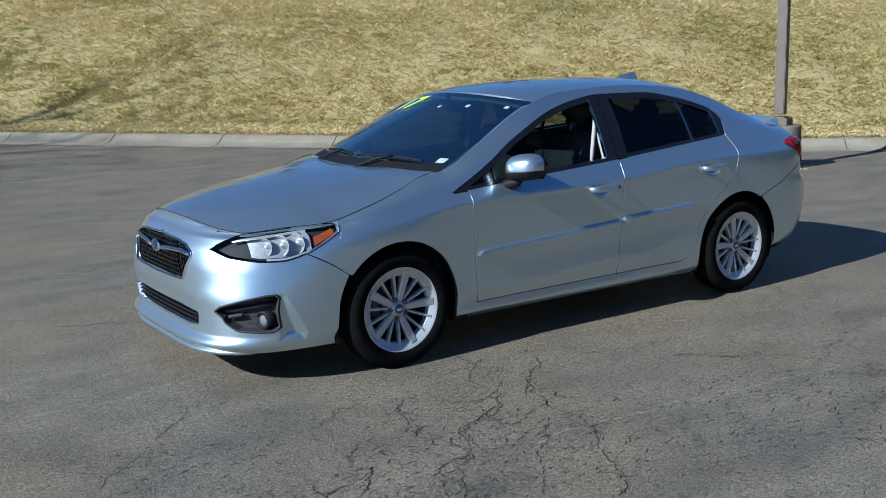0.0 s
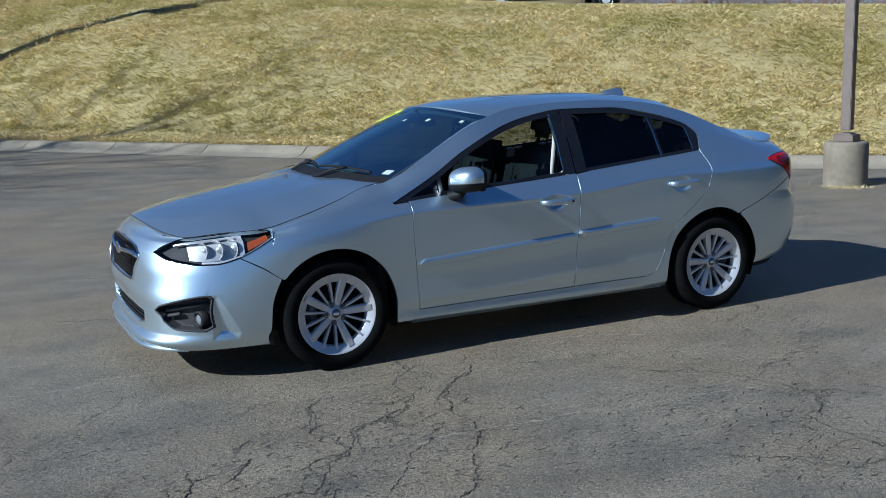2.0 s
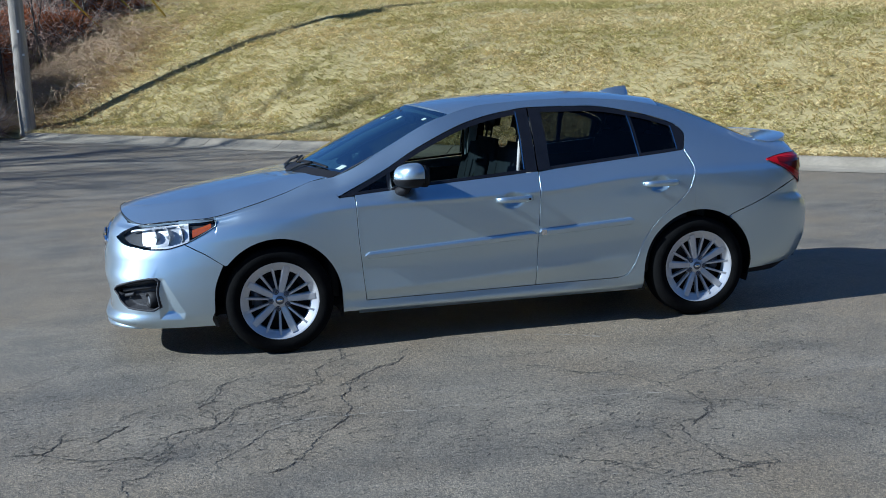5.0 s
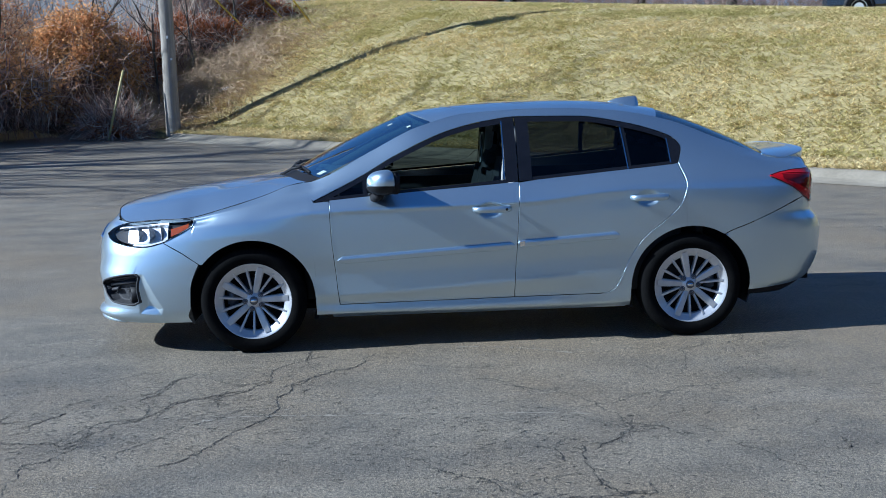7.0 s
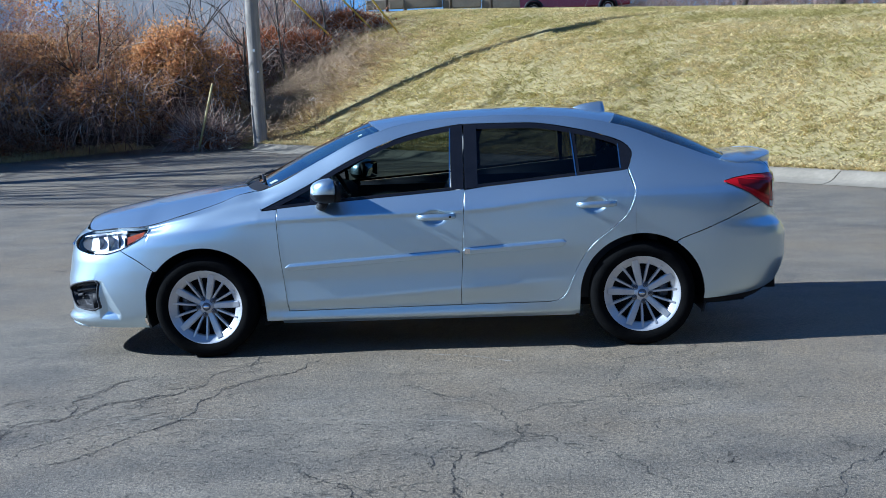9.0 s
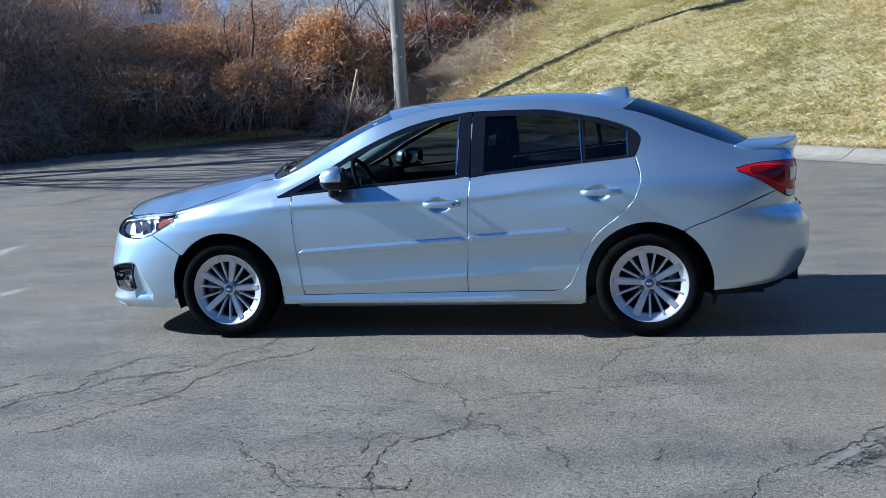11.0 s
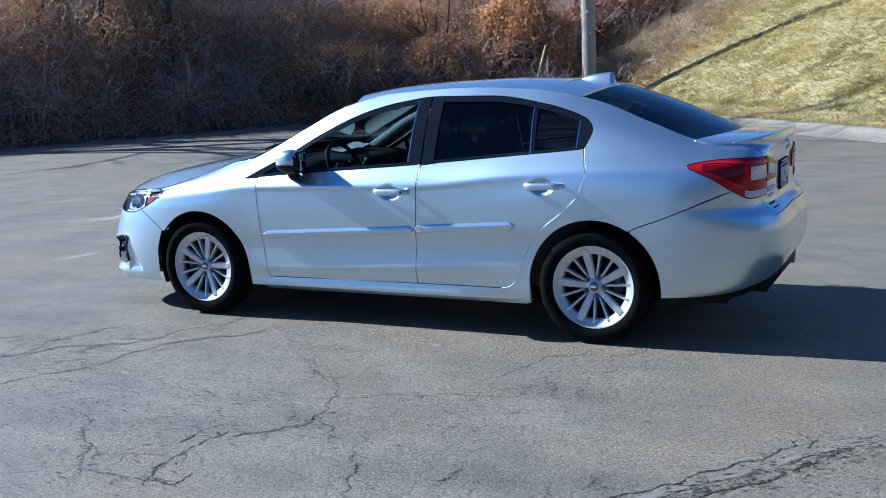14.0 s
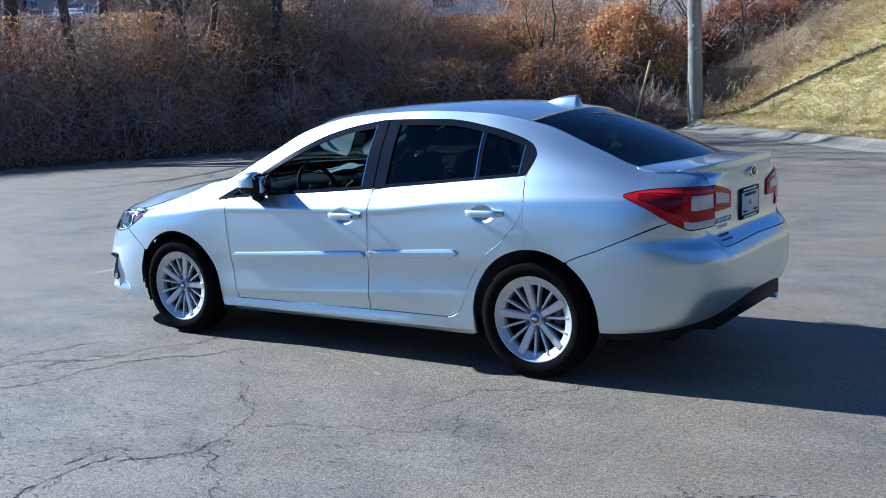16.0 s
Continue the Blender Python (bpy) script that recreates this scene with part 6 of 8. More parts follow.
CRACKS_F = [
    (0.0062, [(1.97, -2.94), (2.08, -2.78), (2.17, -2.67), (2.27, -2.52), (2.38, -2.37), (2.49, -2.21), (2.63, -2.02)]),
    (0.0062, [(2.08, -2.92), (2.24, -2.81), (2.35, -2.68), (2.43, -2.59), (2.54, -2.47), (2.62, -2.31)]),
    (0.0028, [(1.39, -2.91), (1.42, -2.88), (1.43, -2.77)]),
    (0.0028, [(1.92, -2.80), (1.94, -2.67)]),
    (0.0028, [(1.44, -1.81), (1.42, -1.68), (1.30, -1.52)]),
    (0.0028, [(1.50, -1.39), (1.60, -1.35)]),
]
CRACKS = CRACKS_A + CRACKS_B + CRACKS_C + CRACKS_D + CRACKS_E + CRACKS_F + [(0.0030, [(1.7, -3.31), (1.95, -2.9)]), (0.0026, [(-3.14, -1.48), (-2.85, -1.17)]), (0.02, [(-11.55, 8.02), (-11.10, 7.76), (-10.33, 7.06), (-9.89, 6.75)])]
SCUFFS = [(0.030, [(-3.21, -0.39), (-2.67, -0.42), (-2.5, -0.34), (-2.16, -0.40)]), (0.026, [(-1.45, -2.13), (-1.07, -2.12), (-0.73, -2.16), (-0.32, -2.19), (0.42, -2.30)]),
          (0.030, [(-0.13, -0.92), (0.22, -0.96), (0.55, -1.16)])]
SMEARS = [(0.10, [(-8.24, 3.98), (-7.87, 4.21), (-7.58, 4.56)]), (0.12, [(-6.87, 2.63), (-6.29, 2.59), (-5.94, 2.73), (-5.71, 2.90), (-5.85, 3.34), (-5.81, 3.63)]), (0.09, [(-4.14, 0.48), (-4.07, 0.69), (-4.00, 0.97)]), (0.05, [(-8.75, 4.48), (-8.72, 4.71)])]


def lay_cracks():
    rnd = random.Random(5)
    dark, halo, pale = [], [], []
    def lay(anchors, w, rough=0.16, edge=True):
        w = w * 0.52
        p = jagged(anchors, rough, rnd)
        n = len(p)
        p[1:-1] += np.array([(rnd.gauss(0, 0.0028), rnd.gauss(0, 0.0028)) for _ in range(n - 2)])
        wv = w * (0.25 + np.abs(np.interp(np.arange(n), np.arange(0, n, 3), [rnd.gauss(0.6, 0.5) for _ in range(0, n, 3)])))
        wv[0] = wv[-1] = 0.0006
        dark.append(ribbon(p, wv, 0.0032))
        if edge:
            halo.append(ribbon(p, wv * 1.5 + 0.002, 0.0018))
        return p
    for w, c in CRACKS:
        p = lay(c, w)
        for _ in range(3):
            q = p[rnd.randrange(len(p))]
            a = rnd.uniform(0, 6.28)
            ln = rnd.uniform(0.04, 0.2)
            lay([q, q + ln * np.array((math.cos(a), math.sin(a)))], w * 0.5, 0.3)
    # short loose cracks, and long ones farther off
    for _ in range(380):
        q = np.array((rnd.uniform(-4.2, 3.6), rnd.uniform(-4.3, -0.8)))
        if rnd.random() < 0.5:
            q = np.array((rnd.gauss(-1.8, 0.9), rnd.gauss(-2.0, 0.6)))
        a, ln = rnd.gauss(0.6, 0.8), rnd.uniform(0.03, 0.17)
        lay([q, q + ln * np.array((math.cos(a), math.sin(a)))], 0.0030, 0.4, False)
    for _ in range(46):
        q = np.array((rnd.uniform(-9, 9), rnd.uniform(0.8, 9.5)))
        if abs(q[0]) < 2.6 and q[1] < 1.4:
            continue
        a, ln = rnd.gauss(0.1, 0.7), rnd.uniform(0.5, 3.0)
        e = q + ln * np.array((math.cos(a), math.sin(a)))
        if (max(e[1], q[1]) < 5.9) and (e - KERB_P) @ KERB_N < -0.6 and (q - KERB_P) @ KERB_N < -0.6:
            lay([q, e], 0.006, 0.2)
    # a dusty swollen seam between two long cracks
    p = jagged([(2.0, -3.0), (2.16, -2.78), (2.40, -2.48), (2.60, -2.20), (2.95, -1.80)], 0.03, rnd)
    halo.append(ribbon(p, 0.05 * np.array([rnd.uniform(0.5, 1.1) for _ in p]), 0.0015))
    # chalky scuffs: broken dashes along each line
    for w, c in SCUFFS:
        p = jagged(c, 0.03, rnd)
        i = 0
        while i < len(p) - 3:
            k = rnd.randrange(6, 16)
            q = p[i:i + k]
            if len(q) > 2:
                wv = w * (0.15 + 0.7 * np.abs(np.array([rnd.gauss(0, 0.6) for _ in q])))
                wv[0] = wv[-1] = 0.002
                pale.append(ribbon(q + np.array((rnd.gauss(0, 0.008), rnd.gauss(0, 0.008))), wv, 0.0014))
            i += k - 1 + rnd.randrange(0, 3)
    # pale dusty smears, each a bundle of wisps
    wisps = []
    for w, c in SMEARS:
        for _ in range(26):
            p = jagged(c, 0.05, rnd)
            a = rnd.randrange(0, len(p) // 2)
            q = p[a:a + rnd.randrange(len(p) // 3, len(p))] + np.array((rnd.gauss(0, w * 0.45), rnd.gauss(0, w * 0.9)))
            if len(q) > 3:
                wv = w * rnd.uniform(0.08, 0.36) * np.sin(np.linspace(0.05, math.pi - 0.05, len(q))) * np.array([rnd.uniform(0.5, 1.1) for _ in q])
                wisps.append(ribbon(q, wv, 0.0012 + 0.0004 * rnd.random()))
    for _ in range(70):
        q = np.array((rnd.uniform(-4.5, 3.6), rnd.uniform(-4.2, -0.9)))
        a, ln = rnd.gauss(0.0, 0.3), rnd.uniform(0.02, 0.07)
        p = jagged([q, q + ln * np.array((math.cos(a), math.sin(a)))], 0.2, rnd)
        wv = 0.009 * np.abs(np.sin(np.linspace(0, math.pi, len(p)))) * np.array([rnd.uniform(0.4, 1.2) for _ in p]) + 0.001
        pale.append(ribbon(p, wv, 0.0013))
    # the crumbling far edge of the seam
    for _ in range(420):
        f = rnd.random()
        q = np.array((2.12 + 0.75 * f, -2.95 + 1.0 * f)) + np.array((rnd.gauss(0, 0.05), rnd.gauss(0, 0.05)))
        d = rnd.uniform(0.012, 0.05) * np.array((math.cos(rnd.gauss(0.7, 0.5)), math.sin(rnd.gauss(0.7, 0.5))))
        dark.append(ribbon(np.array([q, q + d * 0.5 + rnd.gauss(0, 0.004), q + d]), np.array((0.001, rnd.uniform(0.003, 0.008), 0.001)), 0.0030))
    # nicks that lie level across the lot, in loose flocks
    for cx, cy, n in ((-0.25, -2.35, 60), (-0.05, -3.1, 45), (0.15, -2.6, 40), (-1.45, -1.85, 70), (-2.2, -2.2, 70), (-1.0, -2.5, 30), (0.95, -2.3, 34), (1.5, -1.8, 34), (-2.7, -1.5, 40)):
        for _ in range(n):
            q = np.array((cx + rnd.gauss(0, 0.28), cy + rnd.gauss(0, 0.20)))
            a = rnd.gauss(0.25, 0.4)
            d = rnd.uniform(0.02, 0.075) * np.array((math.cos(a), math.sin(a)))
            dark.append(ribbon(np.array([q, q + d * 0.5 + rnd.gauss(0, 0.006), q + d]), np.array((0.0008, rnd.uniform(0.003, 0.007), 0.0008)), 0.0030))
    # loose chips and open pits, thick in patches
    for _ in range(4200):
        q = np.array((rnd.uniform(-4.6, 4.2), rnd.uniform(-4.5, -0.8)))
        if noise.noise((q[0] * 1.3, q[1] * 1.3, 7.7)) + 0.35 * rnd.gauss(0, 1) < 0.15:
            continue
        a, ln = rnd.gauss(0.35, 0.7), rnd.uniform(0.008, 0.034)
        d = ln * np.array((math.cos(a), math.sin(a)))
        p = np.array([q, q + d * 0.5 + np.array((rnd.gauss(0, 0.003), rnd.gauss(0, 0.003))), q + d])
        dark.append(ribbon(p, np.array((0.0008, rnd.uniform(0.002, 0.0055), 0.0008)), 0.0030))
    ground = bpy.data.objects["ground"]
    for name, bits, mt in (("dust_smears", wisps, "smear"), ("scuff_marks", pale, "scuff"), ("crack_edges", halo, "sealed"), ("cracks", dark, "crack")):
        V, F = stack(bits)
        bulk(name, V, F, mt, ground)


lay_cracks()


# ---------------------------------------------------------------- lawn
def tufts(n, place, height, width, mats, name, label, seed, flat=1.0):
    """Grass: each tuft three bent blades."""
    r = np.random.default_rng(seed)
    xy = place(r, n)
    n = len(xy)
    z = land(xy[:, 0], xy[:, 1])[0]
    k = 3
    base = np.repeat(np.column_stack([xy, z - 0.01]), k, 0) + np.column_stack([r.normal(0, 0.03, (n * k, 2)), np.zeros(n * k)])
    a = r.uniform(0, 2 * np.pi, n * k)
    lean = r.uniform(0.3, 1.6, n * k) * flat
    h = height * r.uniform(0.5, 1.3, n * k)
    d = np.column_stack([np.cos(a) * lean, np.sin(a) * lean, np.ones(n * k)])
    d /= np.linalg.norm(d, axis=1)[:, None]
    side = np.column_stack([-np.sin(a + 0.8), np.cos(a + 0.8), np.zeros(n * k)]) * width
    mid = base + d * (h * 0.5)[:, None]
    tip = base + (d * [1.5, 1.5, 0.7]) * h[:, None]
    V = np.stack([base, mid + side, mid - side, tip], 1)
    o = np.arange(n * k)[:, None] * 4
    T = np.stack([o + [0, 1, 2], o + [2, 1, 3]], 1).reshape(-1, 3)
    V = V.reshape(-1, 3)
    # two colours by a soft patchwork
    patch = np.array([noise.noise((x * 0.45, y * 0.45, 3.1)) + 0.4 * noise.noise((x * 1.7, y * 1.7, 0.3)) for x, y in xy]) + r.normal(0, 0.42, n)
    # a strip along the kerb is all straw, with a greener line where the slope begins
    up = (xy - KERB_P) @ KERB_N
    patch += np.where(up < 1.0, -0.7, 0) + 0.6 * np.exp(-((up - 1.2) / 0.13) ** 2)
    sel = np.repeat(patch > 0.12, k * 2)
    for m, pick in zip(mats, (~sel, sel)):
        bulk(name, V, T[pick], m, None, label, "stuff", "grass")


def lawn_place(r, n):
    s, k = r.uniform(-14.0, 19.6, n), r.uniform(0.32, 12.2, n)
    xy = KERB_P + s[:, None] * KERB_D + k[:, None] * KERB_N
    b = (xy - BANK_P) @ BANK_N
    centre = xy[:: 20]
    clump = r.random(n) < 0.45
    xy[clump] = centre[r.integers(0, len(centre), clump.sum())] + r.normal(0, 0.07, (clump.sum(), 2))
    k = (xy - KERB_P) @ KERB_N
    b = (xy - BANK_P) @ BANK_N
    keep = (b < 0.4) & (k > 0.32) & (r.random(n) < np.clip(1.15 - k / 26, 0.4, 1))
    return xy[keep]


tufts(205000, lawn_place, 0.115, 0.0105, ("blade_straw", "blade_green"), "lawn_grass", "short winter lawn, straw and olive green", 3, 1.7)


def fringe_place(r, n):
    s = r.uniform(-10.5, 19.6, n)
    return KERB_P + s[:, None] * KERB_D + r.normal(0.40, 0.09, n)[:, None] * KERB_N


tufts(5000, fringe_place, 0.12, 0.010, ("blade_straw", "blade_green"), "kerb_grass", "dry grass hanging over the kerb", 8)


def weed_place(r, n):
    u = r.uniform(0.5, 5.5, n)
    return BANK_P + u[:, None] * BANK_D + r.normal(0.35, 0.28, n)[:, None] * BANK_N


tufts(1500, weed_place, 0.20, 0.010, ("blade_straw", "blade_straw"), "weeds", "pale dry weeds at the thicket's foot", 9)


def long_grass_place(r, n):
    s, k = r.normal(-10.4, 1.3, n), np.abs(r.normal(2.6, 1.7, n)) + 0.4
    return KERB_P + s[:, None] * KERB_D + k[:, None] * KERB_N


M["blade_dead"] = leafy("dead_brown_blades", (0.36, 0.25, 0.125), (0.58, 0.43, 0.24), 0.8, 0.3)
tufts(16000, long_grass_place, 0.17, 0.014, ("blade_dead", "blade_straw"), "long_grass", "long matted brown grass by the pole", 10, 1.6)


# ---------------------------------------------------------------- utility pole, stake, guys
def on_land(x, y):
    return float(land(x, y)[0])


def utility_pole():
    x, y = -5.7, 20.45
    z = on_land(x, y)
    p = tagged(new("utility_pole"), "weathered grey wooden utility pole beside the kerb", "utility pole")
    p.location = (x, y, z - 0.1)
    prof = [(0.19 - 0.055 * t, 9.6 * t) for t in np.linspace(0, 1, 24)]
    V, F = lathe(prof, 22, "z")
    V = [(a * (1 + 0.02 * math.sin(c * 3 + a * 9)), b * (1 + 0.02 * math.cos(c * 2.1)), c) for a, b, c in V]
    mesh("post", V, F, "pole_wood", p)
    mesh("tag", *box(0.02, -0.178, 2.5, 0.05, 0.006, 0.07), "white", p, "small pale tag", False)
    mesh("tag", *box(0.09, -0.160, 1.95, 0.05, 0.008, 0.05), "white", p, "", False)
    mesh("transformer", *moved(lathe([(0.001, 0), (0.2, 0), (0.21, 0.04), (0.21, 0.75), (0.19, 0.8), (0.001, 0.82)], 20, "z"), pose(0.1, -0.33, 7.6)), "concrete", p)


utility_pole()


def rod(name, a, b, r, mt, label, cat):
    V, F = tube([a, tuple((Vector(a) + Vector(b)) / 2), b], r, 8)
    return tagged(mesh(name, V, F, mt), label, cat)


M["yellow"] = surf("yellow_plastic", (0.50, 0.34, 0.02), (0.66, 0.47, 0.04), 0.5, 12)
M["cane"] = surf("faded_yellow_stake", (0.42, 0.36, 0.14), (0.56, 0.48, 0.22), 0.7, 9)
rod("marker_stake", (-7.3, 20.1, 0.3), (-6.82, 20.25, 2.12), 0.03, "cane", "faded yellow marker stake leaning at the thicket", "stake")
for a, b in (((-4.13, 25.96), (-5.4, 24.4, 4.6)), ((-3.2, 26.9), (-4.6, 26.0, 5.2)), ((-2.28, 25.5), (-3.4, 24.8, 5.0))):
    z = on_land(*a)
    g = rod("guy_guard", (a[0], a[1], z - 0.05), b, 0.028, "yellow", "yellow guard on a steel guy wire", "guy wire")
    tagged(g, group="guy wires of the pole")
    up = Vector(b) + (Vector(b) - Vector((a[0], a[1], z))) * 1.6
    V, F = tube([b, tuple(up)], 0.006, 5)
    mesh("wire", V, F, "steel", g)
rod("guy_wire", (-2.12, 22.02, 2.12), (-4.13, 25.9, on_land(-4.13, 25.9) + 0.1), 0.012, "brown_metal", "thin dark cable lying over the grass", "cable")
bag = from_bm((lambda bm: (bmesh.ops.create_icosphere(bm, subdivisions=3, radius=1), [setattr(v, "co", Vector((v.co.x * 0.16, v.co.y * 0.10, v.co.z * 0.07)) * (1 + 0.35 * noise.noise(v.co * 2.3))) for v in bm.verts], bm)[-1])(bmesh.new()))
tagged(mesh("plastic_bag", *moved(bag, pose(-4.5, 22.35, on_land(-4.5, 22.35) + 0.03, 0, 0, 30)), "white"), "crumpled white plastic litter on the grass", "litter")


# ---------------------------------------------------------------- lamp post on its concrete foot
def lamp_post():
    x, y = 7.12, 3.36
    p = tagged(new("lamp_post"), "brown steel lamp post on a round concrete base", "lamp post")
    p.location = (x, y, 0)
    V, F = lathe([(0.272, -0.05), (0.270, 0.05), (0.268, 0.35), (0.266, 0.53), (0.256, 0.555), (0.244, 0.56), (0.001, 0.56)], 40, "z")
    mesh("concrete_base", V, F, "concrete", p, "stained round concrete base")
    mesh("base_cover", *join(box(0, 0, 0.605, 0.25, 0.25, 0.09, 0.008), box(0, 0, 0.653, 0.16, 0.16, 0.03, 0.006)), "brown_metal", p, "", False)
    mesh("post", *box(0, 0, 3.6, 0.125, 0.125, 5.8, 0.008), "brown_metal", p, "", False)
    p.rotation_euler = (0, 0, radians(20))
    V, F = tube([(x + 0.5, y + 0.03, 1.0), (x + 0.48, y + 0.06, 0.3), (x + 0.36, y + 0.05, 0.01)], 0.01, 6)
    # dead grass caught at its foot
    r = np.random.default_rng(4)
    n = 420
    a = np.where(r.random(n) < 0.5, r.normal(-2.4, 0.45, n), r.normal(0.1, 0.4, n))
    d = 0.26 + np.abs(r.normal(0, 0.10, n))
    b = np.column_stack([x + d * np.cos(a), y + d * np.sin(a), np.full(n, 0.005)])
    t = b + np.column_stack([r.normal(0, 0.06, (n, 2)), r.uniform(0.01, 0.05, n)])
    s = np.column_stack([r.normal(0, 0.004, (n, 2)), np.zeros(n)])
    V = np.stack([b - s, b + s, t], 1).reshape(-1, 3)
    bulk("dead_grass", V, np.arange(n * 3).reshape(-1, 3), "blade_straw", None, "dry grass clippings drifted against the lamp base", "stuff", "dry grass")


lamp_post()

# ---------------------------------------------------------------- thicket
M["twig_pale"] = surf("pale_bare_canes", (0.50, 0.435, 0.35), (0.74, 0.665, 0.55), 0.85, 2)
M["twig_brown"] = surf("brown_bare_twigs", (0.40, 0.26, 0.185), (0.64, 0.45, 0.33), 0.9, 2)
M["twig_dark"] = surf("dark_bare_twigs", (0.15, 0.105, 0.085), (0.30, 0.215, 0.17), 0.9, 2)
M["vine_orange"] = leafy("dead_vine_leaves", (0.52, 0.27, 0.105), (0.76, 0.46, 0.21), 1.3, 0.4)
M["vine_red"] = leafy("russet_leaves", (0.30, 0.11, 0.05), (0.54, 0.23, 0.10), 1.3)
M["vine_dull"] = leafy("dull_brown_leaves", (0.34, 0.22, 0.135), (0.60, 0.42, 0.28), 1.3, 0.3)
M["vine_tan"] = leafy("tan_leaves", (0.40, 0.27, 0.15), (0.62, 0.45, 0.27), 1.3, 0.4)
M["bark"] = surf("dark_bark", (0.045, 0.036, 0.028), (0.11, 0.09, 0.07), 0.9, 3, 0.7, 25, stretch=(3, 3, 0.6))


def canes(r, base, heading, length, rad, bend, wild, seg=7):
    """Curved three-sided twigs from arrays of bases and headings."""
    n = len(base)
    P = np.empty((n, seg, 3))
    P[:, 0] = base
    d = heading / np.linalg.norm(heading, axis=1)[:, None]
    step = (length / (seg - 1))[:, None]
    for i in range(1, seg):
        d = d + r.normal(0, wild, (n, 3)) + np.array((0, 0, -1.0)) * (bend * i / seg)[:, None]
        d /= np.linalg.norm(d, axis=1)[:, None]
        P[:, i] = P[:, i - 1] + d * step
    t = np.gradient(P, axis=1)
    t /= np.linalg.norm(t, axis=2)[..., None] + 1e-9
    u = np.cross(t, np.array((0.31, 0.52, 0.79)))
    u /= np.linalg.norm(u, axis=2)[..., None] + 1e-9
    w = np.cross(t, u)
    q = rad[:, None, None] * np.linspace(1, 0.35, seg)[None, :, None]
    ring = np.stack([P + q * (u * math.cos(a) + w * math.sin(a)) for a in (0, 2.094, 4.189)], 2)
    V = ring.reshape(-1, 3)
    o = (np.arange(n) * seg * 3)[:, None, None] + (np.arange(seg - 1) * 3)[None, :, None]
    Q = np.concatenate([np.stack([o[..., 0] + j, o[..., 0] + (j + 1) % 3, o[..., 0] + (j + 1) % 3 + 3, o[..., 0] + j + 3], -1).reshape(-1, 4) for j in range(3)])
    return V, Q, P


def leaves(r, centres, size):
    n = len(centres)
    a, b = r.normal(0, 1, (n, 3)), r.normal(0, 1, (n, 3))
    a /= np.linalg.norm(a, axis=1)[:, None]
    b -= a * (a * b).sum(1)[:, None]
    b /= np.linalg.norm(b, axis=1)[:, None]
    s = size * r.uniform(0.5, 1.4, n)[:, None]
    c = np.cross(a, b) * s * 0.25
    V = np.stack([centres - a * s, centres + b * s * 0.55 + c, centres + a * s, centres - b * s * 0.55 + c], 1).reshape(-1, 3)
    o = np.arange(n)[:, None] * 4
    return V, np.concatenate([o + [0, 1, 2], o + [0, 2, 3]], 0)


def bank_xy(u, b):
    return BANK_P + u[:, None] * BANK_D + b[:, None] * BANK_N


def headroom(u, z):
    """How high growth may stand: the thicket is low where the far car park shows over it."""
    return np.maximum(np.interp(u, [1.4, 1.9, 4.2, 4.6, 6.8, 7.6, 11.2, 12.0], [9, 3.4, 3.4, 4.3, 4.3, 9, 9, 3.7]) - z, 0.3)


# heaps of dead vine: centre, half size, leaf, leaves, seed, label
MOUNDS = [
    ((-8.3, 22.4, 1.65), (1.35, 0.95, 1.9), "vine_orange", 22000, 21, "tall heap of orange-brown dead vine"),
    ((-7.4, 24.5, 1.9), (0.9, 0.6, 1.1), "vine_red", 12000, 22, "heap of russet dead vine behind the pole"),
    ((-5.9, 25.6, 2.8), (1.6, 0.8, 0.9), "vine_red", 10000, 23, "russet dead vine on the slope"),
    ((-4.3, 27.4, 3.5), (1.5, 0.8, 0.8), "vine_red", 6000, 24, "russet scrub along the top of the slope"),
    ((-9.8, 20.2, 1.3), (1.15, 0.8, 1.05), "vine_orange", 10000, 25, "low rounded heap of tan dead vine"),
    ((-12.4, 22.6, 2.3), (1.35, 1.1, 1.1), "vine_orange", 13000, 26, "rounded heap of tan dead vine"),
    ((-7.25, 20.75, 0.45), (0.75, 0.4, 0.45), "vine_red", 4000, 27, "small russet bush at the kerb's end"),
    ((-13.0, 19.0, 1.5), (2.0, 0.9, 0.85), "vine_orange", 9000, 28, "long low heap of brown vine"),
    ((-15.3, 15.9, 0.9), (0.6, 0.5, 0.5), "vine_orange", 2200, 29, "small clump of orange vine"),
    ((-16.6, 16.6, 2.2), (1.5, 1.2, 1.9), "vine_tan", 9000, 30, "broad heap of tan brush"),
    ((-18.4, 13.2, 0.9), (1.6, 0.8, 0.8), "vine_tan", 6000, 31, "low heap of brown brush"),
]


def open_view(r, xy, share=0.2):
    """True where growth may stand: thinned out before and inside the heaps of vine."""
    keep = np.ones(len(xy), bool)
    u, b = (xy - BANK_P) @ BANK_D, (xy - BANK_P) @ BANK_N
    for where, size, *_ in MOUNDS:
        p = np.array(where[:2]) - BANK_P
        keep &= ~((np.abs(u - p @ BANK_D) < 0.95 * size[0]) & (b < p @ BANK_N + 0.3 * size[1]))
    return keep | (r.random(len(xy)) < share)


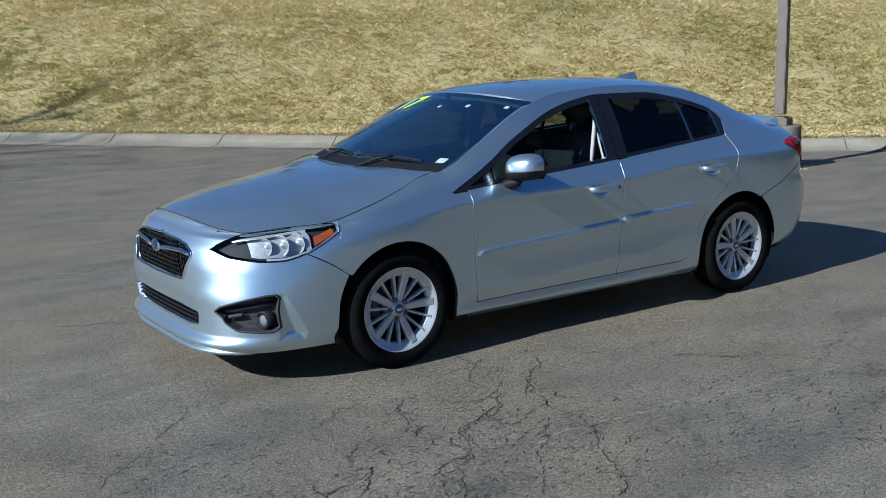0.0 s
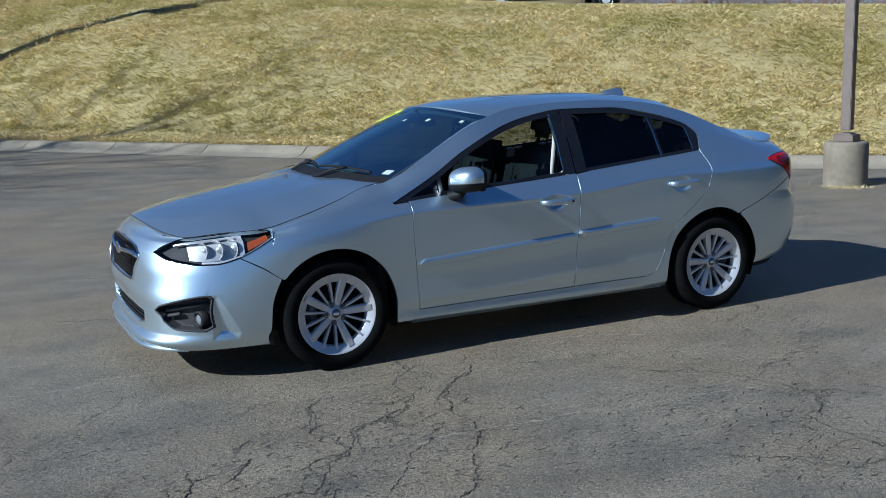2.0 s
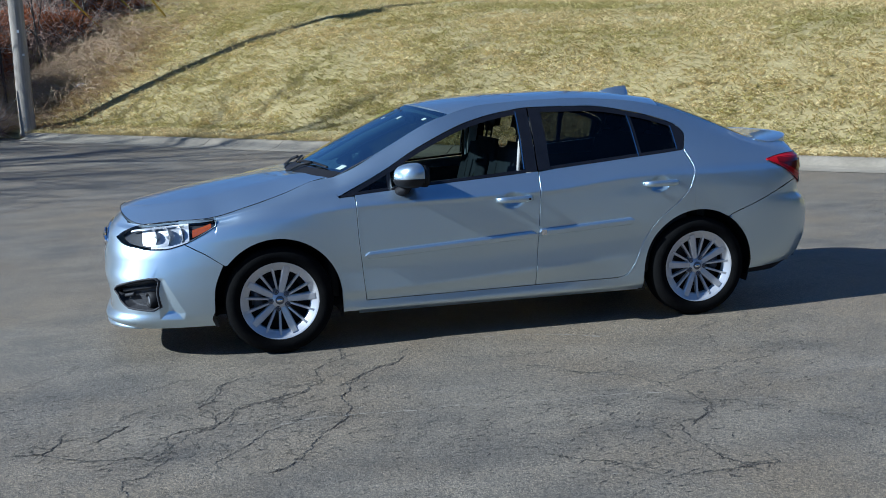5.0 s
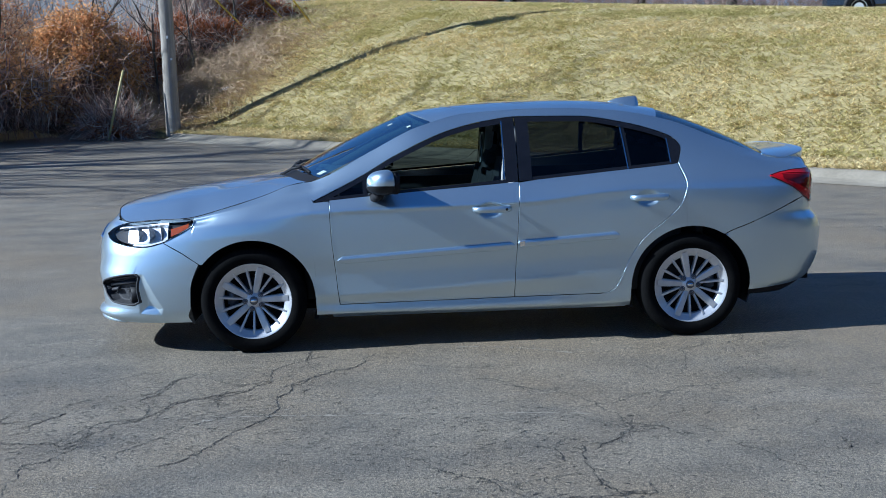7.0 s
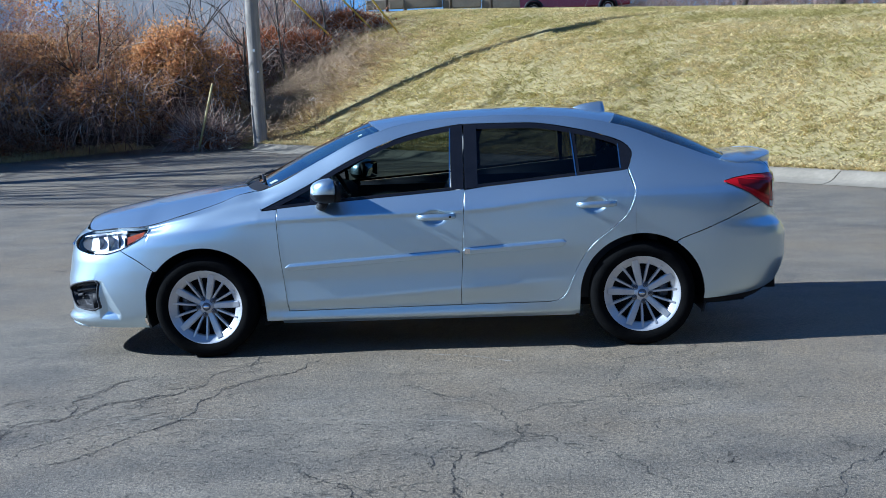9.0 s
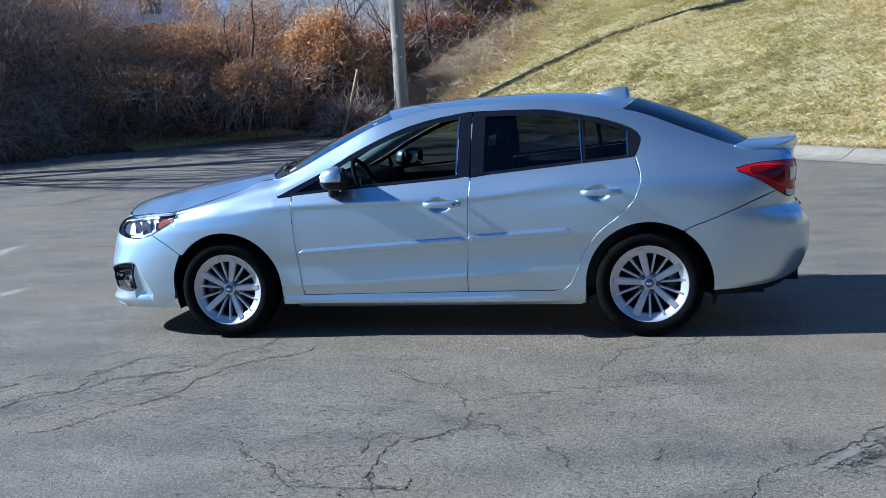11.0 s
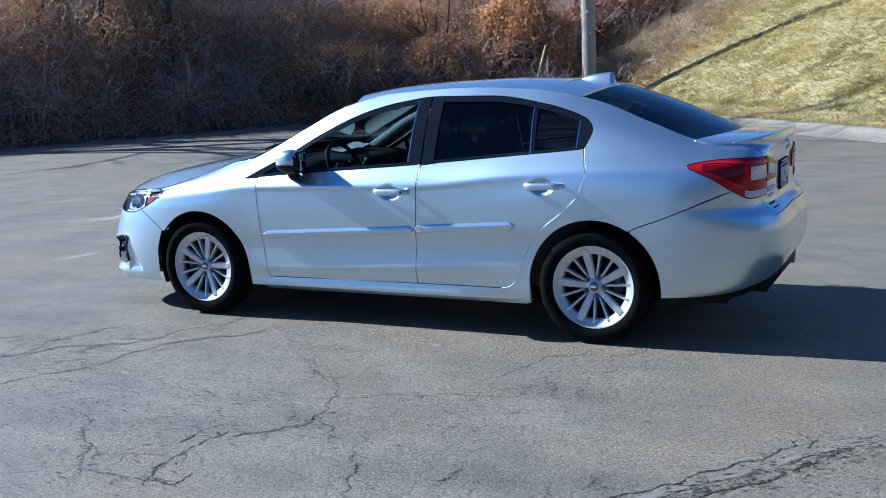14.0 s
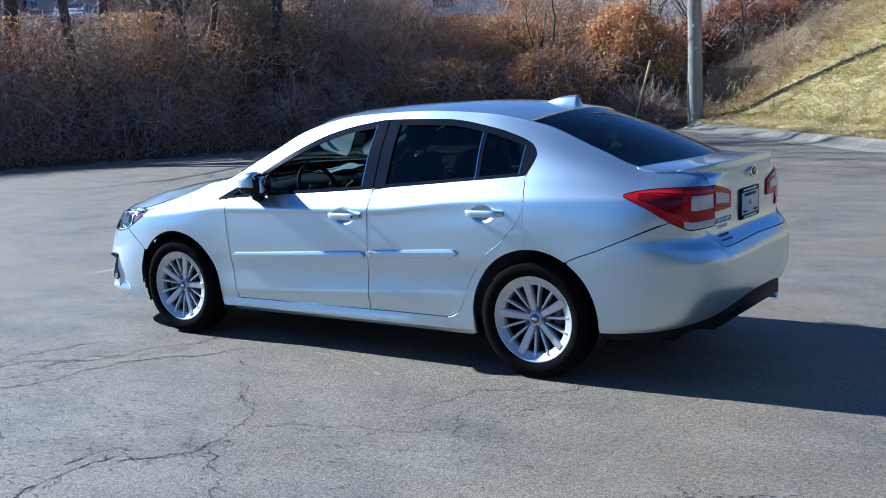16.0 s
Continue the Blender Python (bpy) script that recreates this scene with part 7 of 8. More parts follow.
def thicket():
    r = np.random.default_rng(12)
    # dark canes, and fewer pale ones farther along, stand in for the thicket's shade
    for mt, n, lo, hi, rad, nm, lab in (("twig_dark", 5200, 0.8, 3.4, 0.0095, "thicket_shadow_canes", "dense bare undergrowth, coloured dark for the thicket's shade"), ("twig_brown", 6500, 0.8, 3.6, 0.0085, "thicket_brown_canes", "dense brown bare brush"), ("twig_pale", 6000, 0.7, 3.4, 0.0085, "thicket_pale_canes", "tangled pale bare vines and canes")):
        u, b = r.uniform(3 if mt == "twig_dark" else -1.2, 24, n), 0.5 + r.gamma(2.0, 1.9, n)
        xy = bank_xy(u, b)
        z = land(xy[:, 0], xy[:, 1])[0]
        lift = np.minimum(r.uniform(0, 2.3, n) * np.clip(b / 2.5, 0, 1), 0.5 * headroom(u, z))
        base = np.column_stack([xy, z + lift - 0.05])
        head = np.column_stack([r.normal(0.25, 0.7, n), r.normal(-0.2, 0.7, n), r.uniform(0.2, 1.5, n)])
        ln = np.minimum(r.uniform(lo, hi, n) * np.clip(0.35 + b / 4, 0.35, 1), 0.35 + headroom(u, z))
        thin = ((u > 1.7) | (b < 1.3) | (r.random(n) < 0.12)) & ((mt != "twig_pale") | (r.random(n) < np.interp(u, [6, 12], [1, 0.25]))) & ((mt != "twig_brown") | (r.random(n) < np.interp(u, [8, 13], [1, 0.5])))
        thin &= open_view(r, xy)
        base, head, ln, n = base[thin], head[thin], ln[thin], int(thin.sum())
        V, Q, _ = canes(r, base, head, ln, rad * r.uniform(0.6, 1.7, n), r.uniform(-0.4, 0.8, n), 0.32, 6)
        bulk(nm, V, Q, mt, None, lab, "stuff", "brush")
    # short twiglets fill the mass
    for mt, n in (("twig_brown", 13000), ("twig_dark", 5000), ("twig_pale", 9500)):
        u, b = r.uniform(-1.2, 24, n), 0.4 + r.gamma(2.0, 1.7, n)
        xy = bank_xy(u, b)
        if mt == "twig_pale":
            u = -1.2 + (u + 1.2) * r.uniform(0.4, 1, n)
            xy = bank_xy(u, b)
        z = land(xy[:, 0], xy[:, 1])[0] + r.uniform(0, 1, n) ** 0.9 * np.minimum(np.clip(0.5 + b * 0.9, 0, 3.6), 0.3 + headroom(u, land(xy[:, 0], xy[:, 1])[0])) * np.where((u < 1.7) & (b > 1.3), 0.3, 1)
        clear = open_view(r, xy)
        xy, z, n = xy[clear], z[clear], int(clear.sum())
        V, Q, _ = canes(r, np.column_stack([xy, z]), r.normal(0, 1, (n, 3)), r.uniform(0.25, 0.8, n), 0.006 * r.uniform(0.7, 1.6, n), r.uniform(0, 0.8, n), 0.40, 3)
        bulk("brush_twigs", V, Q, mt, None, "fine bare twigs of the thicket", "stuff", "brush")
    # brown leaves still hanging
    for mt, n, cl, even in (("vine_tan", 24000, 70, 1.9), ("vine_red", 30000, 70, 1.7), ("vine_orange", 32000, 70, 1.9), ("vine_dull", 56000, 260, 1.15)):
        cu, cb = -1 + 24 * r.uniform(0, 1, cl) ** even, 0.8 + r.gamma(2.0, 1.5, cl)
        i = r.integers(0, cl, n)
        u, b = cu[i] + r.normal(0, 0.42, n), cb[i] + r.normal(0, 0.35, n)
        xy = bank_xy(u, np.maximum(b, 0.4))
        z = land(xy[:, 0], xy[:, 1])[0]
        z = z + np.minimum(np.abs(r.uniform(0.6, 2.8, cl)[i] + r.normal(0, 0.42, n)), 0.3 + headroom(u, z))
        V, T = leaves(r, np.column_stack([xy, z]), 0.035)
        bulk("brush_leaves", V, T, mt, None, "withered leaves caught in the thicket", "stuff", "leaves")
    # fallen leaves heaped at the foot of the canes
    for mt, n in (("vine_dull", 26000), ("vine_red", 9000)):
        u, b = r.uniform(2.5, 24, n), 0.25 + r.gamma(1.6, 0.8, n)
        xy = bank_xy(u, b)
        z = land(xy[:, 0], xy[:, 1])[0] + 0.03 + np.abs(r.normal(0, 0.28, n)) * (0.5 + 0.5 * np.sin(u * 2.3) ** 2)
        V, T = leaves(r, np.column_stack([xy, z]), 0.034)
        bulk("leaf_litter", V, T, mt, None, "brown leaf litter at the foot of the thicket", "stuff", "leaves")


thicket()


def vine_mound(name, centre, size, mt, n, seed, label):
    """A heap of dead vine: arching canes, darkened at the core for shade, under a broken coat of leaves."""
    r = np.random.default_rng(seed)
    m = tagged(new(name), label, "vine", "heaps of dead vine")
    c, s = np.array(centre), np.array(size)
    # thick dark canes at the core put the heap's inner shade into their colour
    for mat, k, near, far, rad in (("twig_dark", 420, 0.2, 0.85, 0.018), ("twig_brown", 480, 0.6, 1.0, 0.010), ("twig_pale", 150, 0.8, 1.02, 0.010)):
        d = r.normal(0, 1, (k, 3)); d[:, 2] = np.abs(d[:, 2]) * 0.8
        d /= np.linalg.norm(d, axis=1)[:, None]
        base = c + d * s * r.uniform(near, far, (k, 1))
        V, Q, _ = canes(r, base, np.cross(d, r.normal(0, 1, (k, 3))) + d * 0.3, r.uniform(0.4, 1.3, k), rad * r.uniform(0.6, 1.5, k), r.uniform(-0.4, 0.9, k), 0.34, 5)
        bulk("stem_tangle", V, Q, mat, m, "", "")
    # lumpy coat, thickest on the crown
    lump = r.normal(0, 1, (60, 3)); lump[:, 2] = np.abs(lump[:, 2]) * 1.1 + 0.12
    lump /= np.linalg.norm(lump, axis=1)[:, None]
    n = int(n * 0.85)
    i = r.choice(60, n, p=(0.25 + lump[:, 2]) / (0.25 + lump[:, 2]).sum())
    p = lump[i] + r.normal(0, 0.13, (n, 3))
    q = c + p * s * r.uniform(0.84, 1.06, (n, 1))
    V, T = leaves(r, q, 0.045)
    bulk("foliage", V, T, mt, m, "", "")


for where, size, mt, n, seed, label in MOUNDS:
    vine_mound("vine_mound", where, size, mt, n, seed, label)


def bare_tree(x, y, h, seed, thick=0.14, label="bare dark tree at the edge of the thicket", most=4):
    r = random.Random(seed)
    z0 = on_land(x, y) - 0.1
    t = tagged(new("tree"), label, "tree", "bare trees on the skyline" if "skyline" in label else "bare trees of the thicket")
    trunk, limbs = [], []
    def grow(p, d, ln, rad, depth):
        pts = [p]
        for i in range(5):
            d = (d + Vector((r.gauss(0, 0.12), r.gauss(0, 0.12), r.gauss(0.03, 0.08)))).normalized()
            p = p + d * (ln / 5)
            pts.append(p)
        (trunk if depth == 0 else limbs).append(tube(pts, rad, 7 if depth < 2 else 4, rad * 0.55))
        if depth < most:
            for _ in range(4 if depth < 2 else 3):
                q = pts[r.randrange(2, 6)]
                e = (d + Vector((r.gauss(0, 0.75), r.gauss(0, 0.75), r.gauss(0.1, 0.4)))).normalized()
                grow(q, e, ln * r.uniform(0.45, 0.72), max(rad * 0.42, 0.009), depth + 1)
    grow(Vector((x, y, z0)), Vector((r.gauss(0, 0.08), r.gauss(0, 0.08), 1)).normalized(), h * 0.55, thick, 0)
    v, f = join(*trunk)
    mesh("trunk", v, f, "bark", t)
    v, f = join(*limbs)
    mesh("crown", v, f, "bark", t)


for i, (x, y, h, th) in enumerate(((-15.8, 15.9, 11, 0.15), (-19.6, 14.6, 9, 0.17), (-18.9, 15.4, 12, 0.20), (-17.6, 18.6, 9, 0.16), (-22.0, 12.2, 16, 0.24), (-11.2, 21.8, 6, 0.05), (-10.4, 22.4, 6, 0.05), (-23.0, 16.0, 10, 0.2), (-21.5, 19.5, 9, 0.17), (-25.0, 9.0, 18, 0.28), (-17.4, 15.6, 8, 0.10), (-18.4, 17.0, 9, 0.12), (-20.4, 13.0, 14, 0.16), (-21.6, 10.8, 15, 0.20), (-30.0, 12.0, 10, 0.2))):
    bare_tree(x, y, h, 40 + i, th, most=4 if th > 0.06 else 2)
for i, (x, y, h, th) in enumerate(((-6.6, 23.4, 5, 0.04), (-5.9, 24.6, 5, 0.035), (-4.8, 25.4, 5, 0.035), (-7.6, 23.0, 6, 0.05), (-8.6, 23.6, 6, 0.05), (-3.9, 26.9, 4, 0.03))):
    bare_tree(x, y, h, 70 + i, th, "slender bare sapling among dead vine", 2)


# far growth behind the thicket
def far_growth():
    r = np.random.default_rng(77)
    for mt, n in (("twig_dark", 5000), ("twig_brown", 2200), ("twig_pale", 600)):
        u, b = r.uniform(3.6, 13, n), r.uniform(7, 22, n)
        xy = bank_xy(u, b)
        z = land(xy[:, 0], xy[:, 1])[0] + r.uniform(0, 2.5, n)
        head = np.column_stack([r.normal(0, 0.5, n), r.normal(0, 0.5, n), r.uniform(0.5, 1.6, n)])
        V, Q, _ = canes(r, np.column_stack([xy, z]), head, r.uniform(1.0, 3.2, n), 0.019 * r.uniform(0.6, 1.6, n), r.uniform(-0.3, 0.6, n), 0.28, 5)
        bulk("far_growth", V, Q, mt, None, "bare scrub rising behind the thicket", "stuff", "brush")


far_growth()


def pole_tangle():
    """Dead grass and bramble stems lying on the slope beside the pole, and saplings above it."""
    r = np.random.default_rng(55)
    n = 3200
    s, k = r.normal(-10.6, 1.2, n), np.abs(r.normal(2.4, 1.3, n)) + 0.5
    xy = KERB_P + s[:, None] * KERB_D + k[:, None] * KERB_N
    z = land(xy[:, 0], xy[:, 1])[0] + r.uniform(0.02, 0.3, n)
    head = np.column_stack([r.normal(0.3, 0.8, n), r.normal(0, 0.8, n), r.uniform(0.1, 0.9, n)])
    V, Q, _ = canes(r, np.column_stack([xy, z]), head, r.uniform(0.4, 1.1, n), 0.006 * r.uniform(0.6, 1.6, n), r.uniform(0.4, 1.6, n), 0.2)
    bulk("grass_tangle", V, Q, M["cane_straw"], None, "matted straw-coloured stems by the utility pole", "stuff", "dry grass")
    for mt, n in (("twig_brown", 1300), ("twig_pale", 700), ("twig_dark", 500)):
        u, b = r.uniform(-7.5, -1.4, n), r.uniform(-0.3, 6, n)
        xy = bank_xy(u, b)
        z = land(xy[:, 0], xy[:, 1])[0] + r.uniform(0, 0.6, n)
        head = np.column_stack([r.normal(0, 0.3, n), r.normal(0, 0.3, n), r.uniform(0.8, 1.6, n)])
        V, Q, _ = canes(r, np.column_stack([xy, z]), head, r.uniform(1.0, 3.6, n), 0.010 * r.uniform(0.6, 1.6, n), r.uniform(0, 0.5, n), 0.14)
        bulk("sapling_growth", V, Q, mt, None, "bare saplings and brambles above the slope", "stuff", "brush")


def pale_saplings():
    r = np.random.default_rng(58)
    n = 34
    xy = bank_xy(r.uniform(-7.2, -1.2, n), r.uniform(0.8, 4.5, n))
    z = land(xy[:, 0], xy[:, 1])[0] - 0.05
    head = np.column_stack([r.normal(0, 0.10, n), r.normal(0, 0.10, n), np.ones(n)])
    V, Q, _ = canes(r, np.column_stack([xy, z]), head, r.uniform(1.6, 3.6, n), 0.022 * r.uniform(0.6, 1.3, n), np.zeros(n), 0.05, 9)
    bulk("pale_saplings", V, Q, "twig_pale", None, "slim pale sapling stems among the red vine", "stuff", "saplings")


pale_saplings()
M["cane_straw"] = surf("straw_stems", (0.34, 0.24, 0.14), (0.58, 0.44, 0.28), 0.85, 2)
pole_tangle()


# ---------------------------------------------------------------- beyond: wall, road rail, vehicles, houses, trees
def wall_run(name, a, b, z0, z1, thick, mt, label, cat):
    a, b = Vector((*a, 0)), Vector((*b, 0))
    d = (b - a)
    m = Matrix.Translation((a + b) / 2) @ Matrix.Rotation(math.atan2(d.y, d.x), 4, "Z")
    bm = bmesh.new()
    n = max(2, int(d.length / 1.5))
    bits = []
    for i in range(n):
        w = d.length / n
        bits.append(box(-d.length / 2 + (i + 0.5) * w, 0, (z0 + z1) / 2, w - 0.012, thick, z1 - z0, 0.02, 1))
    bm.free()
    v, f = moved(join(*bits), m)
    return tagged(mesh(name, v, f, mt, smooth=False), label, cat)


M["pale_wall"] = surf("pale_stained_concrete", (0.21, 0.22, 0.23), (0.37, 0.38, 0.395), 0.85, 0.8, 0.3, 12, stretch=(1, 1, 0.4))
wall_run("retaining_wall", (-13.7, 28.15), (-7.0, 26.4), 1.4, 6.6, 0.4, "pale_wall", "pale stained concrete retaining wall behind the vines", "wall")


def road_rail():
    g = tagged(new("road_barrier"), "low grey concrete road barrier with dark posts", "barrier")
    for i in range(4):
        x = -3.3 + i * 1.4
        y = 31.6 + 0.03 * i
        mesh("rail_block", *box(x, y, on_land(x, y) + 0.27, 1.38, 0.25, 0.34, 0.03, 1), "kerb", g, "", False)
    for x in (-3.2, -0.9, 0.55):
        mesh("post", *tube([(x, 31.3, on_land(x, 31.3) - 0.1), (x, 31.3, on_land(x, 31.3) + 1.6)], 0.055, 8), "bark", g)


road_rail()

M["truck_paint"] = surf("dark_grey_paint", (0.022, 0.025, 0.034), (0.036, 0.040, 0.052), 0.25, 8, metal=0.4, coat=0.8)
M["red_paint"] = surf("dark_red_paint", (0.16, 0.012, 0.02), (0.22, 0.02, 0.03), 0.25, 8, coat=0.8)
M["white_paint"] = surf("white_car_paint", (0.72, 0.73, 0.74), (0.8, 0.8, 0.8), 0.25, 8, coat=0.6)
M["beige_wall"] = surf("cream_siding", (0.58, 0.50, 0.34), (0.70, 0.62, 0.45), 0.8, 1.2, 0.2, 20)
M["pane"] = surf("dark_window", (0.05, 0.08, 0.11), (0.10, 0.16, 0.20), 0.1, 2, rvar=0.03)


def hull(sections):
    """A body from cross-sections (x, [(y, z) ...])."""
    V, F, k = [], [], len(sections[0][1])
    for x, ring in sections:
        V += [(x, y, z) for y, z in ring]
    for i in range(len(sections) - 1):
        F += [(i * k + j, (i + 1) * k + j, (i + 1) * k + (j + 1) % k, i * k + (j + 1) % k) for j in range(k)]
    F += [tuple(range(k)), tuple(range((len(sections) - 1) * k, len(sections) * k))[::-1]]
    return V, F


def slab(w, z0, z1, r=0.05):
    return [(-w + r, z0), (-w, z0 + r), (-w, z1 - r), (-w + r, z1), (w - r, z1), (w, z1 - r), (w, z0 + r), (w - r, z0)]


def vehicle(name, label, m, paint, outline, glass_from, length, wheel_r, wheelbase, pickup=False):
    """outline: (x, half width, floor, top) along the length."""
    v = tagged(new(name), label, "car" if not pickup else "pickup truck")
    v.matrix_world = m
    def p(n, vf, mt, lab="", smooth=False, parent=None):
        return mesh(n, vf[0], vf[1], mt, parent or v, lab, smooth)
    p("body", hull([(x, slab(w, z0, z1, 0.07)) for x, w, z0, z1 in outline]), paint)
    x0, x1, zb, zt, w = glass_from
    p("cab", hull([(x0, slab(w, zb, zb + 0.02, 0.008)), (x0 + 0.55, slab(w * 0.86, zb, zt, 0.1)), (x1 - 0.35, slab(w * 0.86, zb, zt, 0.1)), (x1, slab(w * 0.95, zb, zb + 0.02, 0.008))]), paint)
    for sg in (-1, 1):
        mid = (x0 + x1) / 2 + 0.1
        for a, b in ((x0 + 0.62, mid - 0.05), (mid + 0.05, x1 - 0.45)):
            p("side_window", box((a + b) / 2, sg * w * 0.925, (zb + zt) / 2 + 0.02, b - a, 0.06, (zt - zb) * 0.62, 0.015, 1), "pane")
    p("windscreen", moved(box(0, 0, 0, 0.03, w * 1.6, 0.72, 0.01, 1), pose(x0 + 0.29, 0, (zb + zt) / 2, 0, 38, 0)), "pane")
    for cx in (-wheelbase / 2, wheelbase / 2):
        for sg in (-1, 1):
            wy = outline[2][1] - 0.10
            t = p("tyre", moved(lathe([(wheel_r * 0.6, -0.11), (wheel_r * 0.95, -0.11), (wheel_r, -0.08), (wheel_r, 0.08), (wheel_r * 0.95, 0.11), (wheel_r * 0.62, 0.115), (0.01, 0.07)], 28), pose(cx, sg * wy, wheel_r) @ Matrix.Diagonal((1, sg, 1, 1))), "rubber", smooth=True)
            p("rim", moved(lathe([(0.01, 0.10), (wheel_r * 0.2, 0.11), (wheel_r * 0.5, 0.09), (wheel_r * 0.62, 0.12)], 20), pose(cx, sg * wy, wheel_r) @ Matrix.Diagonal((1, sg, 1, 1))), "alloy", smooth=True, parent=t)
            p("wheel_arch", moved(lathe([(wheel_r * 1.0, 0.118), (wheel_r * 1.22, 0.118), (wheel_r * 1.22, 0.0)], 28), pose(cx, sg * wy, wheel_r * 1.02) @ Matrix.Diagonal((1, sg, 1, 1))), "black_plastic", smooth=True)
    xe = outline[-1][0]
    for sg in (-1, 1):
        p("tail_lamp", box(xe - 0.01, sg * (outline[-1][1] - 0.09), outline[-1][3] - 0.28, 0.06, 0.14, 0.34, 0.015, 1), "red_lens")
        p("headlamp", box(outline[0][0] + 0.02, sg * (outline[0][1] - 0.16), outline[0][3] - 0.16, 0.08, 0.26, 0.18, 0.02, 1), "white_lens")
    p("bumper", box(xe + 0.02, 0, 0.55, 0.12, outline[-1][1] * 1.9, 0.16, 0.03, 1), "chrome")
    if pickup:
        p("bed_rail", box((x1 + xe) / 2, 0, outline[-2][3] + 0.01, xe - x1 - 0.1, outline[-2][1] * 1.7, 0.02), "black_plastic")
    return v


PICKUP = [(-2.9, 0.85, 0.50, 1.05), (-2.75, 0.98, 0.42, 1.15), (-1.2, 1.0, 0.40, 1.22), (0.8, 1.0, 0.40, 1.25), (2.8, 1.0, 0.45, 1.28), (2.9, 0.97, 0.5, 1.26)]
SALOON = [(-2.2, 0.70, 0.35, 0.70), (-2.0, 0.86, 0.25, 0.82), (-1.0, 0.9, 0.22, 0.95), (1.0, 0.9, 0.22, 0.98), (2.0, 0.88, 0.28, 0.98), (2.2, 0.78, 0.38, 0.92)]
VAN = [(-2.2, 0.75, 0.4, 0.85), (-2.0, 0.9, 0.28, 0.98), (-1.0, 0.93, 0.25, 1.05), (1.0, 0.93, 0.25, 1.08), (2.15, 0.9, 0.3, 1.08), (2.25, 0.84, 0.4, 1.02)]


def stand(x, y, turn):
    return pose(x, y, on_land(x, y) + 0.01, 0, 0, turn)


vehicle("pickup_truck", "dark grey crew-cab pickup parked on the rise", stand(16.9, 25.7, -27), "truck_paint", PICKUP, (-1.2, 1.0, 1.2, 1.9, 0.98), 5.8, 0.39, 3.6, True)
vehicle("pickup_truck", "dark red pickup on the road beyond the rise", stand(4.4, 46.0, 2), "red_paint", PICKUP, (-1.2, 1.0, 1.2, 1.9, 0.98), 5.8, 0.39, 3.6, True)

# a car park on the far level, beyond the thicket
for i, (nm, lab, x, y, turn, pt, prof, gl) in enumerate((
        ("car", "white sport utility car in the far car park", -43.6, 30.7, 120, "white_paint", VAN, (-1.0, 2.2, 1.05, 1.65, 0.9)),
        ("car", "white van in the far car park", -42.0, 32.6, 128, "white_paint", VAN, (-1.4, 2.2, 1.05, 1.85, 0.9)),
        ("pickup_truck", "dark red pickup in the far car park", -45.4, 28.4, 120, "red_paint", PICKUP, (-1.2, 1.0, 1.2, 1.9, 0.98)),
        ("car", "silver car in the far car park", -36.5, 37.5, 130, "white_paint", SALOON, (-0.9, 1.6, 0.95, 1.42, 0.85)))):
    v = vehicle(nm, lab, stand(x, y, turn), pt, prof, gl, 4.5, 0.35, 2.8 if prof is not PICKUP else 3.6, prof is PICKUP)
    tagged(v, group="cars in the far car park")


def rail_fence():
    g = tagged(new("rail_fence"), "dark metal rail fence along the far car park", "fence")
    a, b = Vector((-37.5, 22.0, 0)), Vector((-29.0, 32.5, 0))
    n = 14
    for i in range(n + 1):
        q = a.lerp(b, i / n)
        z = on_land(q.x, q.y)
        mesh("post", *tube([(q.x, q.y, z - 0.1), (q.x, q.y, z + 1.0)], 0.03, 6), "brown_metal", g)
    for h in (0.15, 0.55, 0.95):
        pts = [(q.x, q.y, on_land(q.x, q.y) + h) for q in (a.lerp(b, i / n) for i in range(n + 1))]
        mesh("rail", *tube(pts, 0.022, 6), "brown_metal", g)


rail_fence()


def house(x, y, turn, w, d, h, mt, label, openings):
    z = on_land(x, y)
    g = tagged(new("building"), label, "building")
    g.matrix_world = pose(x, y, z, 0, 0, turn)
    mesh("wall", *box(0, 0, h / 2 - 0.2, w, d, h, 0.02, 1), mt, g, "", False)
    mesh("roof", *hull([(-w / 2 - 0.3, [(-d / 2 - 0.4, h - 0.25), (0, h + d * 0.28), (d / 2 + 0.4, h - 0.25), (d / 2 + 0.4, h - 0.4), (-d / 2 - 0.4, h - 0.4)]), (w / 2 + 0.3, [(-d / 2 - 0.4, h - 0.25), (0, h + d * 0.28), (d / 2 + 0.4, h - 0.25), (d / 2 + 0.4, h - 0.4), (-d / 2 - 0.4, h - 0.4)])]), "brown_metal", g, "", False)
    for ox, oz, ow, oh in openings:
        wi = mesh("window", *box(ox, -d / 2 - 0.02, oz, ow, 0.06, oh, 0.01, 1), "white", g, "", False)
        mesh("pane", *box(ox, -d / 2 - 0.045, oz, ow - 0.16, 0.05, oh - 0.16), "pane", wi, "", False)


